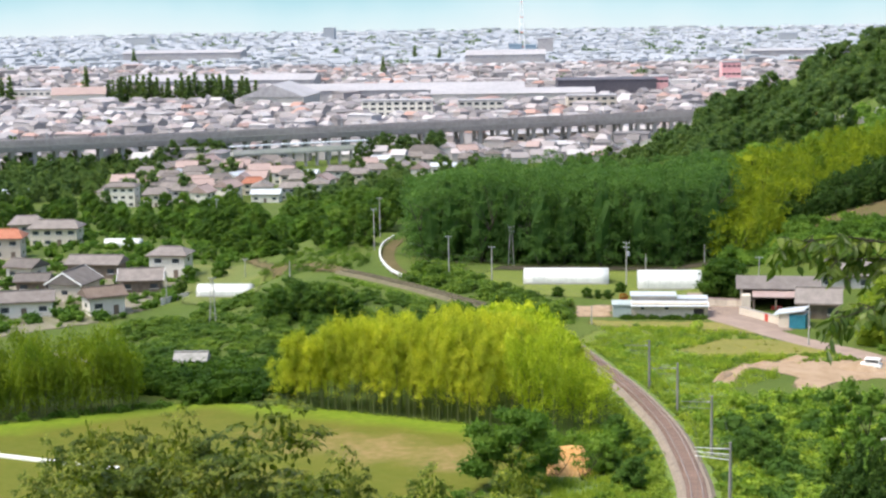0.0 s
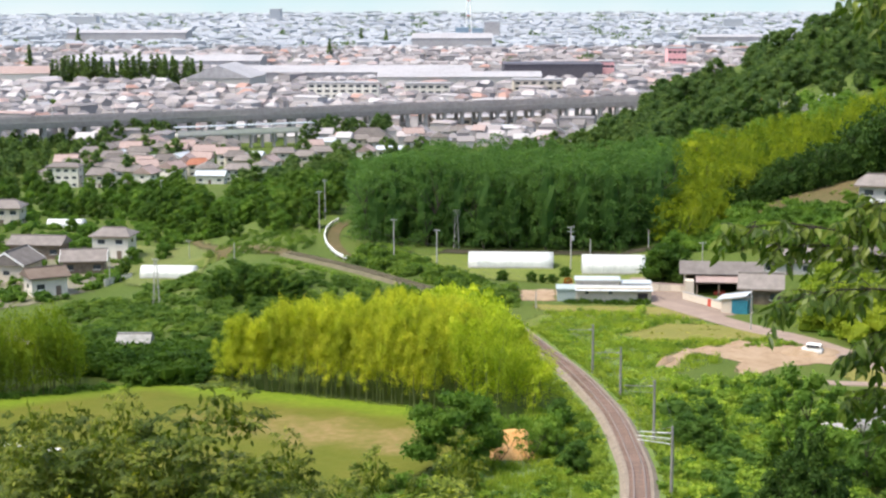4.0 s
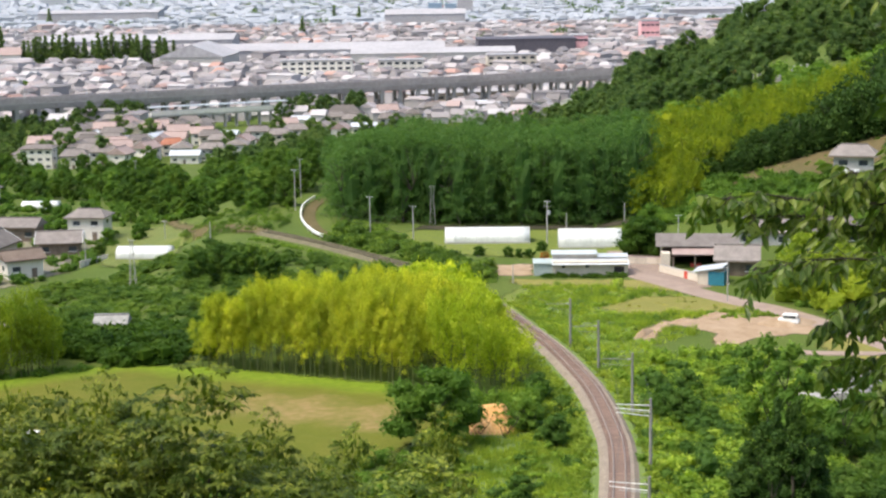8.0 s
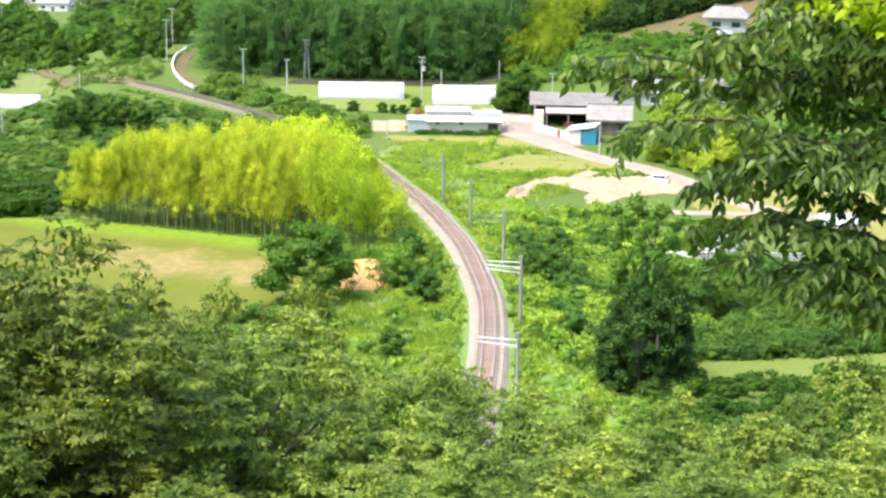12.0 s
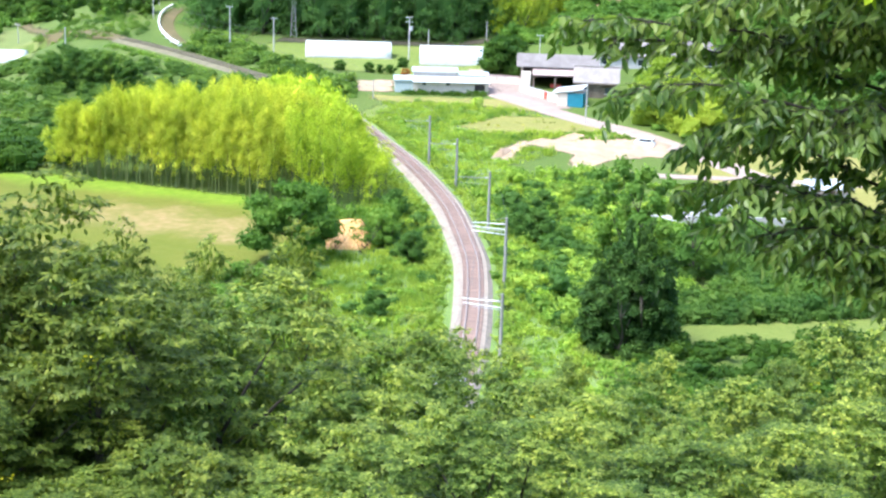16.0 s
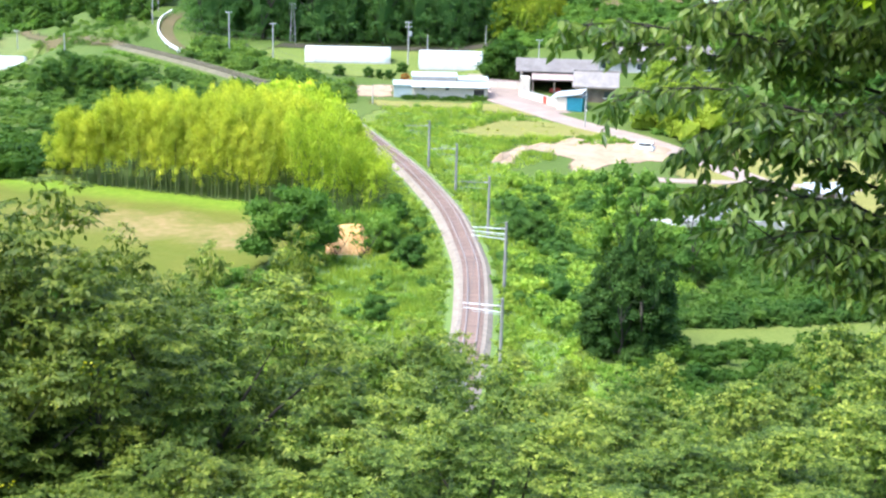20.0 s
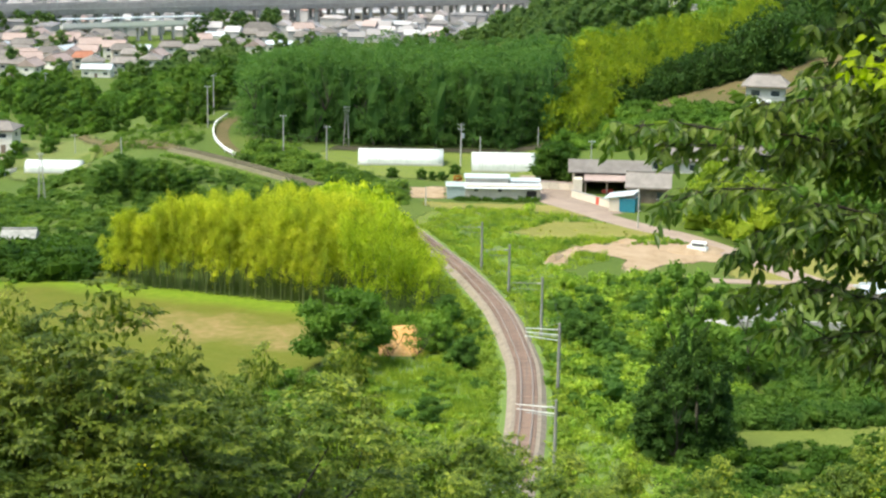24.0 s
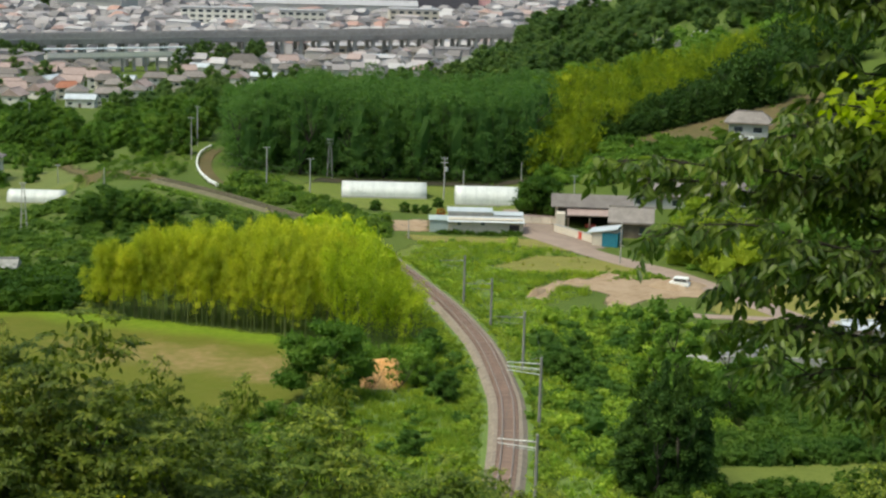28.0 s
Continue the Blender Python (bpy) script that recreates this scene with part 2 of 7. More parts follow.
def dress_meadow(m):
    """Dry tan grass in the middle of the meadow and lush grass along its far edge, both fading out."""
    nt, p = m.node_tree, m.node_tree.nodes["Principled BSDF"]
    base = p.inputs["Base Color"].links[0].from_socket
    tc = nt.nodes.new("ShaderNodeTexCoord")
    xyz = nt.nodes.new("ShaderNodeSeparateXYZ")
    link(nt, tc.outputs["Object"], xyz.inputs[0])
    x, y = xyz.outputs[0], xyz.outputs[1]
    blur = plan_math(nt, "SUBTRACT", noise_tex(nt, 0.16, 6.0, rough=0.7), 0.5)
    far1 = plan_math(nt, "ADD", plan_math(nt, "MULTIPLY_ADD", x, 0.366, y), 14.46 - 208.1)
    far2 = plan_math(nt, "ADD", plan_math(nt, "MULTIPLY_ADD", x, -0.65, y), -243.5)
    edge = plan_math(nt, "MAXIMUM", far1, far2)
    lush = plan_math(nt, "MULTIPLY_ADD", blur, 1.6, plan_math(nt, "MULTIPLY_ADD", edge, 0.2, 1.35))
    cx = plan_math(nt, "POWER", plan_math(nt, "ABSOLUTE", plan_math(nt, "MULTIPLY_ADD", x, 1 / 19.0, 25 / 19.0), 0), 2.0)
    cy = plan_math(nt, "POWER", plan_math(nt, "ABSOLUTE", plan_math(nt, "MULTIPLY_ADD", far1, 1 / 9.0, 15 / 9.0), 0), 2.0)
    dry = plan_math(nt, "MULTIPLY_ADD", blur, 3.2, plan_math(nt, "SUBTRACT", 0.75, plan_math(nt, "ADD", cx, cy)))
    for n in (lush, dry):
        n.node.use_clamp = True
    tan = ramp(nt, noise_tex(nt, 0.9, 5.0), [(0.35, (0.19, 0.155, 0.05)), (0.65, (0.3, 0.2, 0.1))])
    green = ramp(nt, noise_tex(nt, 1.2, 4.0), [(0.35, (0.118, 0.185, 0.013)), (0.65, (0.162, 0.228, 0.019))])
    c = mix(nt, lush, mix(nt, plan_math(nt, "MULTIPLY", dry, 0.85), base, tan), green)
    link(nt, c, p.inputs["Base Color"])


dress_meadow(M_MEADOW)
M_YARD = sward("village_yard", ((0.1, 0.13, 0.04), (0.2, 0.18, 0.13), (0.3, 0.27, 0.23)), 0.1, 0.4)
# soil with the wood's shade painted into its dark tones
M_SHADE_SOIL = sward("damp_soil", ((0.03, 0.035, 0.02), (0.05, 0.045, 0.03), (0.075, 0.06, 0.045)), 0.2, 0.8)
M_ASPHALT = surface("asphalt", (0.23, 0.172, 0.142), (0.33, 0.25, 0.21), 0.5, 12, 0.9)
M_YARDWAY = sward("worn_asphalt", ((0.19, 0.145, 0.12), (0.25, 0.192, 0.16), (0.31, 0.242, 0.205)), 0.2, 0.9)
M_BALLAST = surface("ballast", (0.18, 0.145, 0.114), (0.31, 0.258, 0.21), 1.5, 9, 0.95, bumps=0.7, dist=0.08)
M_RUSTBED = surface("rusty_ballast", (0.182, 0.12, 0.09), (0.288, 0.2, 0.152), 1.2, 9, 0.95, bumps=0.7, dist=0.08)
M_OLD_BED = surface("weedy_ballast", (0.095, 0.088, 0.05), (0.175, 0.15, 0.1), 0.6, 7, 0.95, bumps=0.5, dist=0.08)
M_SLEEPER = surface("sleeper_wood", (0.185, 0.125, 0.104), (0.28, 0.2, 0.17), 4, 25, 0.9, spread=0.2)
M_RAIL = surface("rail_steel", (0.3, 0.225, 0.19), (0.44, 0.36, 0.32), 3, 20, 0.45, 0.5)
M_CONCRETE = surface("concrete", (0.3, 0.28, 0.27), (0.42, 0.4, 0.38), 0.4, 5, 0.9)
M_VIADUCT = surface("viaduct_concrete", (0.29, 0.262, 0.255), (0.4, 0.365, 0.355), 0.06, 0.6, 0.9)
M_POLE = surface("pole_concrete", (0.3, 0.29, 0.28), (0.45, 0.43, 0.42), 1, 9, 0.85)
M_MAST = surface("weathered_mast", (0.19, 0.18, 0.165), (0.29, 0.28, 0.26), 1, 9, 0.85)
M_STEEL = surface("galvanised_steel", (0.35, 0.37, 0.38), (0.52, 0.54, 0.55), 2, 20, 0.5, 0.4)
M_WIRE = surface("wire", (0.05, 0.05, 0.05), (0.1, 0.1, 0.1), 2, 20, 0.6)
M_FILM = surface("greenhouse_film", (0.5, 0.52, 0.51), (0.66, 0.67, 0.65), 0.6, 4, 0.45)
M_OLD_FILM = surface("weathered_film", (0.2, 0.2, 0.19), (0.36, 0.35, 0.33), 0.5, 2, 0.7)
M_WHITE = surface("white_plaster", (0.68, 0.63, 0.56), (0.82, 0.77, 0.7), 0.5, 6, 0.85, spread=0.12)
M_CREAM = surface("cream_plaster", (0.55, 0.48, 0.4), (0.7, 0.62, 0.52), 0.5, 6, 0.85, spread=0.15)
M_GREYWALL = surface("grey_render", (0.4, 0.38, 0.36), (0.55, 0.53, 0.5), 0.6, 6, 0.85, spread=0.15)
M_WOODWALL = surface("weathered_boards", (0.12, 0.09, 0.07), (0.24, 0.19, 0.15), 1.5, 12, 0.85, spread=0.2)
M_TILE = surface("roof_tile", (0.135, 0.118, 0.11), (0.235, 0.208, 0.195), 0.6, 5, 0.85, spread=0.35)
M_TILE_BROWN = surface("brown_roof", (0.12, 0.088, 0.07), (0.2, 0.155, 0.13), 0.6, 5, 0.85)
M_TILE_RED = surface("red_roof", (0.35, 0.12, 0.07), (0.5, 0.22, 0.14), 0.6, 5, 0.7, spread=0.25)
M_TIN = surface("pale_tin_roof", (0.42, 0.45, 0.48), (0.6, 0.63, 0.66), 0.6, 8, 0.4, 0.1)
M_TIN_PINK = surface("faded_tin_roof", (0.28, 0.2, 0.185), (0.4, 0.305, 0.28), 0.6, 8, 0.6)
M_TEAL = surface("teal_sheet", (0.01, 0.13, 0.2), (0.03, 0.2, 0.28), 0.8, 8, 0.5)
M_SLATE_BLUE = surface("grey_blue_sheet", (0.3, 0.36, 0.36), (0.42, 0.48, 0.47), 0.8, 8, 0.6)
M_RED = surface("red_paint", (0.45, 0.06, 0.04), (0.6, 0.1, 0.07), 1, 9, 0.6)
M_GLASS = surface("window_glass", (0.03, 0.035, 0.045), (0.07, 0.08, 0.09), 0.7, 3, 0.12, bumps=0)
# near-black colour standing in for the shade inside buildings
M_INNER_SHADE = surface("dark_interior", (0.03, 0.025, 0.025), (0.06, 0.05, 0.05), 1, 5, 0.9)
M_PAINT_WHITE = surface("white_paint", (0.75, 0.75, 0.74), (0.88, 0.88, 0.87), 1, 12, 0.5)
M_TRAIN = surface("train_green", (0.02, 0.085, 0.05), (0.035, 0.12, 0.07), 0.8, 12, 0.4)
M_TRAIN_PALE = surface("train_pale_green", (0.2, 0.3, 0.2), (0.28, 0.38, 0.27), 0.8, 12, 0.4)
M_ROOF_TRAIN = surface("train_roof", (0.45, 0.4, 0.4), (0.62, 0.56, 0.55), 0.6, 8, 0.7)
M_UNDER = surface("underframe", (0.03, 0.03, 0.03), (0.08, 0.07, 0.065), 2, 12, 0.8)
ROOF_TONES = [(0.0, (0.14, 0.128, 0.13)), (0.25, (0.215, 0.195, 0.2)), (0.55, (0.29, 0.262, 0.268)), (0.76, (0.43, 0.41, 0.42)), (0.9, (0.33, 0.265, 0.26)), (0.99, (0.36, 0.21, 0.175))]
M_CITY_ROOF = island_tones("city_roofs", ROOF_TONES)
M_HOUSE_ROOF = island_tones("house_roof", ROOF_TONES, single=True)
WALL_TONES = [(0.0, (0.28, 0.25, 0.255)), (0.4, (0.36, 0.33, 0.335)), (0.8, (0.47, 0.44, 0.45)), (1.0, (0.34, 0.28, 0.26))]
M_CITY_WALL = island_tones("city_walls", WALL_TONES)
M_HOUSE_WALL = island_tones("house_wall", WALL_TONES, single=True)
# far roofs and walls: haze painted in as pale, bluish, low-contrast tones
M_HAZED_ROOF = island_tones("far_city_roofs", [(0.0, (0.27, 0.295, 0.335)), (0.45, (0.31, 0.332, 0.372)), (0.8, (0.355, 0.375, 0.41)), (1.0, (0.31, 0.335, 0.372))])
M_HAZED_WALL = island_tones("far_city_walls", [(0.0, (0.34, 0.36, 0.395)), (0.5, (0.375, 0.395, 0.425)), (1.0, (0.42, 0.43, 0.455))])
M_FACTORY = surface("factory_roof", (0.31, 0.298, 0.31), (0.43, 0.412, 0.43), 0.05, 0.4, 0.6)
M_BLACKHALL = surface("dark_cladding", (0.075, 0.068, 0.085), (0.11, 0.1, 0.12), 0.05, 0.5, 0.6)
M_CITYBLUE = surface("blue_grey_cladding", (0.2, 0.28, 0.36), (0.26, 0.34, 0.42), 0.05, 0.5, 0.6)
M_PINKWALL = surface("pink_cladding", (0.75, 0.35, 0.38), (0.85, 0.5, 0.5), 0.05, 0.5, 0.7)


# ---- helpers for shapes ----
def sm(v):
    v = min(1.0, max(0.0, v))
    return v * v * (3 - 2 * v)


def ground_z(x, y):
    """Height of the land: the camera's hillside, the valley floor, the lower village, the plain and the wooded hill."""
    hill = 48.3 - 0.55 * y
    base = -1.2 - 11 * sm((-46 - x) / 42) * sm((y - 222) / 60)
    base += (-30 - base) * sm((y - 375) / 330)
    rise = (0.29 + 0.19 * sm((y - 420) / 180)) * max(0.0, x - 15) * sm((y - 255) / 110) * (1 - sm((y - 820) / 200))
    z = base + rise
    z += (-10.9 - z) * (1 - sm((math.hypot(x + 75, y - 340) - 8) / 6))
    return max(hill, z)


def part(name, data, material, parent=None, label="", smooth=False):
    """Links a bmesh or a mesh as one object under its thing."""
    if isinstance(data, bmesh.types.BMesh):
        me = bpy.data.meshes.new(name)
        data.normal_update()
        data.to_mesh(me)
        data.free()
    else:
        me = data
    for m in material if isinstance(material, (list, tuple)) else (material,):
        if m.name not in me.materials:
            me.materials.append(m)
    if smooth:
        me.polygons.foreach_set("use_smooth", [True] * len(me.polygons))
    ob = new(name, me)
    ob.parent = parent
    if label:
        ob["label"] = label
    return ob


def thing(name, m=None, label="", category="", group=""):
    ob = new(name)
    ob.empty_display_size = 0.5
    if m is not None:
        ob.matrix_world = m
    return tagged(ob, label, category, group)


def box(bm, x0, x1, y0, y1, z0, z1, mi=0, m=None):
    co = [(x0, y0, z0), (x1, y0, z0), (x1, y1, z0), (x0, y1, z0), (x0, y0, z1), (x1, y0, z1), (x1, y1, z1), (x0, y1, z1)]
    v = [bm.verts.new(m @ Vector(c) if m is not None else c) for c in co]
    for f in ((3, 2, 1, 0), (4, 5, 6, 7), (0, 1, 5, 4), (1, 2, 6, 5), (2, 3, 7, 6), (3, 0, 4, 7)):
        bm.faces.new([v[i] for i in f]).material_index = mi
    return v


def boxes(*specs):
    bm = bmesh.new()
    for s in specs:
        box(bm, *s)
    return bm


def tube(bm, pts, radii, sides=8, cap=True):
    rings = []
    for i, (p, r) in enumerate(zip(pts, radii)):
        p = Vector(p)
        d = (Vector(pts[min(i + 1, len(pts) - 1)]) - Vector(pts[max(i - 1, 0)])).normalized()
        q = d.to_track_quat("Z", "Y")
        rings.append([bm.verts.new(p + q @ Vector((r * math.cos(a), r * math.sin(a), 0))) for a in (2 * math.pi * k / sides for k in range(sides))])
    for a, b in zip(rings, rings[1:]):
        for k in range(sides):
            bm.faces.new((a[k], a[(k + 1) % sides], b[(k + 1) % sides], b[k]))
    if cap:
        bm.faces.new(rings[0][::-1])
        bm.faces.new(rings[-1])
    return bm


def mesh_of(name, verts, faces):
    """A mesh from arrays of corners and of four-sided faces."""
    me = bpy.data.meshes.new(name)
    n, k = len(faces), faces.shape[1]
    me.vertices.add(len(verts))
    me.vertices.foreach_set("co", np.ascontiguousarray(verts, dtype=np.float32).ravel())
    me.loops.add(n * k)
    me.loops.foreach_set("vertex_index", np.ascontiguousarray(faces, dtype=np.int32).ravel())
    me.polygons.add(n)
    me.polygons.foreach_set("loop_start", np.arange(0, n * k, k, dtype=np.int32))
    me.update(calc_edges=True)
    me.shade_flat()
    return me


def unit(v):
    return v / np.maximum(np.linalg.norm(v, axis=-1, keepdims=True), 1e-6)


def leaves(r, where, out, length, width, droop=0.3, wild=0.8, face=None, loose=0.45):
    """Folded four-cornered leaves at the given places. Without face they grow outwards; with it they lie across it, like shingles."""
    n = len(where)
    if face is None:
        d = unit(out + wild * r.normal(size=(n, 3)) + np.array([0, 0, -droop]))
        up = unit(np.array([0, 0, 1.0]) + 0.9 * r.normal(size=(n, 3)))
    else:
        up = unit(face + loose * r.normal(size=(n, 3)))
        d = unit(out * 0.6 + r.normal(size=(n, 3)) * wild + np.array([0, 0, -droop]))
    s = unit(np.cross(d, up))
    up = np.cross(s, d)
    ln = (length * r.uniform(0.65, 1.3, n))[:, None]
    wd = (width * r.uniform(0.7, 1.25, n))[:, None]
    a = where
    b = where + d * ln * 0.45 + s * wd * 0.5 - up * wd * 0.15
    c = where + d * ln - up * ln * 0.15
    e = where + d * ln * 0.45 - s * wd * 0.5 - up * wd * 0.15
    v = np.stack([a, b, c, e], 1).reshape(-1, 3)
    return v, np.arange(4 * n).reshape(-1, 4)


def core_of(lobes, size, flat, around=5, rings=3):
    """The dense inner growth of a crown: an uneven low-sided body in each lobe."""
    verts, faces = [], []
    for k, (x, y, z, rad) in enumerate(lobes):
        base = len(verts)
        for j in range(rings + 1):
            b = math.pi * (j / rings - 0.5)
            for i in range(around):
                a = 2 * math.pi * i / around + k
                q = rad * size * (1 + 0.22 * math.sin(i * 2.7 + j * 4.1 + k * 1.9))
                verts.append((x + q * math.cos(b) * math.cos(a), y + q * math.cos(b) * math.sin(a), z + q * math.sin(b) * flat))
        for j in range(rings):
            for i in range(around):
                p, n = base + j * around, (i + 1) % around
                faces.append((p + i, p + n, p + around + n, p + around + i))
    return np.array(verts), np.array(faces)


def lobes_crown(r, n, lobes, length, width, shell=0.55, flat=0.75, droop=0.3, wild=0.8, core=0.74):
    """Leaves on the outer shells of many rounded lobes (x, y, z, radius)."""
    L = np.array(lobes)
    w = L[:, 3] ** 2
    pick = r.choice(len(L), n, p=w / w.sum())
    d = unit(r.normal(size=(n, 3)))
    d[:, 2] = np.where(d[:, 2] < -0.25, -d[:, 2], d[:, 2])
    rad = L[pick, 3] * (shell + (1 - shell) * r.uniform(0, 1, n) ** 0.6) * r.uniform(0.85, 1.12, n)
    p = L[pick, :3] + d * rad[:, None] * np.array([1, 1, flat])
    crown = leaves(r, p, d * 0.3, length, width, droop + 0.25, wild, d + np.array([0, 0, 0.5]))
    return gather([crown, core_of(lobes, core, flat)]) if core else crown


def gather(chunks):
    vs, fs, k = [], [], 0
    for v, f in chunks:
        vs.append(v)
        fs.append(f + k)
        k += len(v)
    return np.concatenate(vs), np.concatenate(fs)


def placed(v, x, y, z, s, turn, sz=None):
    c, q = math.cos(turn), math.sin(turn)
    w = v * np.array([s, s, sz or s])
    return np.stack([w[:, 0] * c - w[:, 1] * q + x, w[:, 0] * q + w[:, 1] * c + y, w[:, 2] + z], 1)


def inside(x, y, poly):
    hit = False
    for (x0, y0), (x1, y1) in zip(poly, poly[1:] + poly[:1]):
        if (y0 > y) != (y1 > y) and x < (x1 - x0) * (y - y0) / (y1 - y0) + x0:
            hit = not hit
    return hit


def spread_in(r, poly, n, gap=0.0, avoid=None):
    """Random places inside a plan outline, kept apart from one another."""
    xs, ys = [p[0] for p in poly], [p[1] for p in poly]
    found, tries = [], 0
    while len(found) < n and tries < n * 30:
        tries += 1
        x, y = r.uniform(min(xs), max(xs)), r.uniform(min(ys), max(ys))
        if not inside(x, y, poly) or (avoid and avoid(x, y)):
            continue
        if gap and any((x - a) ** 2 + (y - b) ** 2 < gap * gap for a, b in found[-400:]):
            continue
        found.append((x, y))
    return found


def curve_through(points, step=0.6):
    """A smooth line through plan points, at even steps."""
    P = [Vector(p).to_3d() for p in points]
    P = [2 * P[0] - P[1]] + P + [2 * P[-1] - P[-2]]
    fine = []
    for a, b, c, d in zip(P, P[1:], P[2:], P[3:]):
        for k in range(40):
            t = k / 40
            fine.append(0.5 * (2 * b + (c - a) * t + (2 * a - 5 * b + 4 * c - d) * t * t + (3 * b - a - 3 * c + d) * t ** 3))
    fine.append(P[-2])
    out, left = [fine[0]], step
    for a, b in zip(fine, fine[1:]):
        d = (b - a).length
        while d >= left and d > 0:
            a = a + (b - a) * (left / d)
            out.append(a.copy())
            d, left = (b - a).length, step
        left -= d
    return out


def sweep(name, line, profile, material, parent=None, label="", z=0.0):
    """A profile of (sideways, up) corners drawn along a plan line."""
    n, k = len(line), len(profile)
    v = np.zeros((n, k, 3))
    for i, p in enumerate(line):
        d = (line[min(i + 1, n - 1)] - line[max(i - 1, 0)]).normalized()
        right = Vector((d.y, -d.x, 0))
        for j, (a, b) in enumerate(profile):
            v[i, j] = p + right * a + Vector((0, 0, b + z))
    f = [(i * k + j, i * k + (j + 1) % k, (i + 1) * k + (j + 1) % k, (i + 1) * k + j) for i in range(n - 1) for j in range(k)]
    return part(name, mesh_of(name, v.reshape(-1, 3), np.array(f)), material, parent, label)


# ---- the land ----
def grid_axis(lo, hi, step, far_lo, far_hi, grow=1.09):
    mid = list(np.arange(lo, hi + 0.01, step))
    a, s = [], step
    while mid[0] - sum(a) > far_lo:
        s *= grow
        a.append(s)
    left = [mid[0] - sum(a[:k + 1]) for k in range(len(a))][::-1]
    a, s = [], step
    while mid[-1] + sum(a) < far_hi:
        s *= grow
        a.append(s)
    return np.array(left + mid + [mid[-1] + sum(a[:k + 1]) for k in range(len(a))])


gx, gy = grid_axis(-150, 130, 4, -2600, 2600), grid_axis(-20, 460, 4, -60, 4700, 1.05)
gv = np.array([(x, y, ground_z(x, y)) for y in gy for x in gx])
nx = len(gx)
gf = np.array([(j * nx + i, j * nx + i + 1, (j + 1) * nx + i + 1, (j + 1) * nx + i) for j in range(len(gy) - 1) for i in range(nx - 1)])
ground = part("ground", mesh_of("ground", gv, gf), (M_GRASS, M_PLAIN), smooth=True)
ground.data.polygons.foreach_set("material_index", [1 if gv[f[0]][1] > 850 else 0 for f in gf])
tagged(ground, "rough green grass on a hillside and valley falling to a wide plain", "ground", kind="structure")


def depth_in(x, y, poly):
    """How far a plan point lies from the outline."""
    best = 1e9
    for (x0, y0), (x1, y1) in zip(poly, poly[1:] + poly[:1]):
        ex, ey = x1 - x0, y1 - y0
        u = min(1.0, max(0.0, ((x - x0) * ex + (y - y0) * ey) / (ex * ex + ey * ey + 1e-9)))
        best = min(best, math.hypot(x - x0 - u * ex, y - y0 - u * ey))
    return best


def patch(name, poly, material, label, category, dz=0.06, cell=0.5, ragged=1.2, fade=2.6):
    """A piece of field or soil that lies on the land and thins out towards its ragged edge."""
    rims = []
    xs, ys = [p[0] for p in poly], [p[1] for p in poly]
    index, verts, faces = {}, [], []

    def corner(i, j):
        if (i, j) not in index:
            x, y = min(xs) + i * cell, min(ys) + j * cell
            index[i, j] = len(verts)
            verts.append((x, y, ground_z(x, y) + dz))
            rims.append(1 - min(1.0, depth_in(x, y, poly) / fade) if inside(x, y, poly) else 1.0)
        return index[i, j]
    for i in range(-2, int((max(xs) - min(xs)) / cell) + 3):
        for j in range(-2, int((max(ys) - min(ys)) / cell) + 3):
            x, y = min(xs) + (i + 0.5) * cell, min(ys) + (j + 0.5) * cell
            q = noise.noise_vector(Vector((x * 0.35, y * 0.35, 3.0))) * ragged
            if inside(x + q.x, y + q.y, poly):
                faces.append((corner(i, j), corner(i + 1, j), corner(i + 1, j + 1), corner(i, j + 1)))
    ob = part(name, mesh_of(name, np.array(verts), np.array(faces)), material)
    ob.data.attributes.new("rim", "FLOAT", "POINT").data.foreach_set("value", rims)
    return tagged(ob, label, category, kind="structure")


FIELD = [(-78, 180), (-76, 196.5), (-60, 205.5), (-52, 210), (-38, 209), (-13.5, 199), (-9, 190), (-8, 178), (-18, 162), (-40, 158), (-62, 160)]
PAD = [(-4.4, 279), (3.4, 279.5), (3.3, 268.5), (-3.0, 268.5)]
STRIP = [(-1.5, 266.8), (24.6, 264.5), (29, 256), (24, 255), (12, 260), (0, 260.3)]
ROUGH = [(-3, 250), (0, 259), (12, 259), (25, 254), (33, 246), (38, 238), (30, 236), (14, 235), (6, 238)]
RIGHT_FIELD = [(39, 218), (45, 233), (60, 237), (76, 216), (72, 197), (50, 196)]
STRAWFIELD = [(10, 241.5), (19, 251.5), (26.4, 251.2), (33.6, 246.5), (37, 242.6), (28, 240.4), (23, 239.8), (15, 238)]
DIRT = [(21, 232), (21.8, 234.4), (25, 235.4), (27, 238.1), (30.2, 238.2), (36.8, 236.9), (41, 231), (43, 225), (36.8, 225), (31.6, 222.6), (29.4, 219.6), (26.4, 217.6), (26, 222.6), (27, 225.8), (24.4, 229.2)]
LANE = [(15.6, 221), (17.8, 229), (20.6, 234.4), (22.8, 233.2), (21.2, 230.4), (19.2, 226), (18.4, 221.4)]
GREEN_FIELD = [(-26, 298), (-20, 316), (22, 314), (20, 285), (4, 284), (-14, 290)]
LOWER_FIELD = [(27.5, 147.5), (28, 153), (52, 156.8), (52, 150)]
LEFT_FIELD = [(-96, 394), (-76, 388), (-68, 345), (-64, 318), (-84, 335), (-90, 360)]
OLD_LANE = [(-44, 305.5), (-55, 322), (-67, 347), (-80, 385), (-87, 408), (-83.5, 408), (-77, 385), (-64, 350), (-52, 327), (-42, 309)]
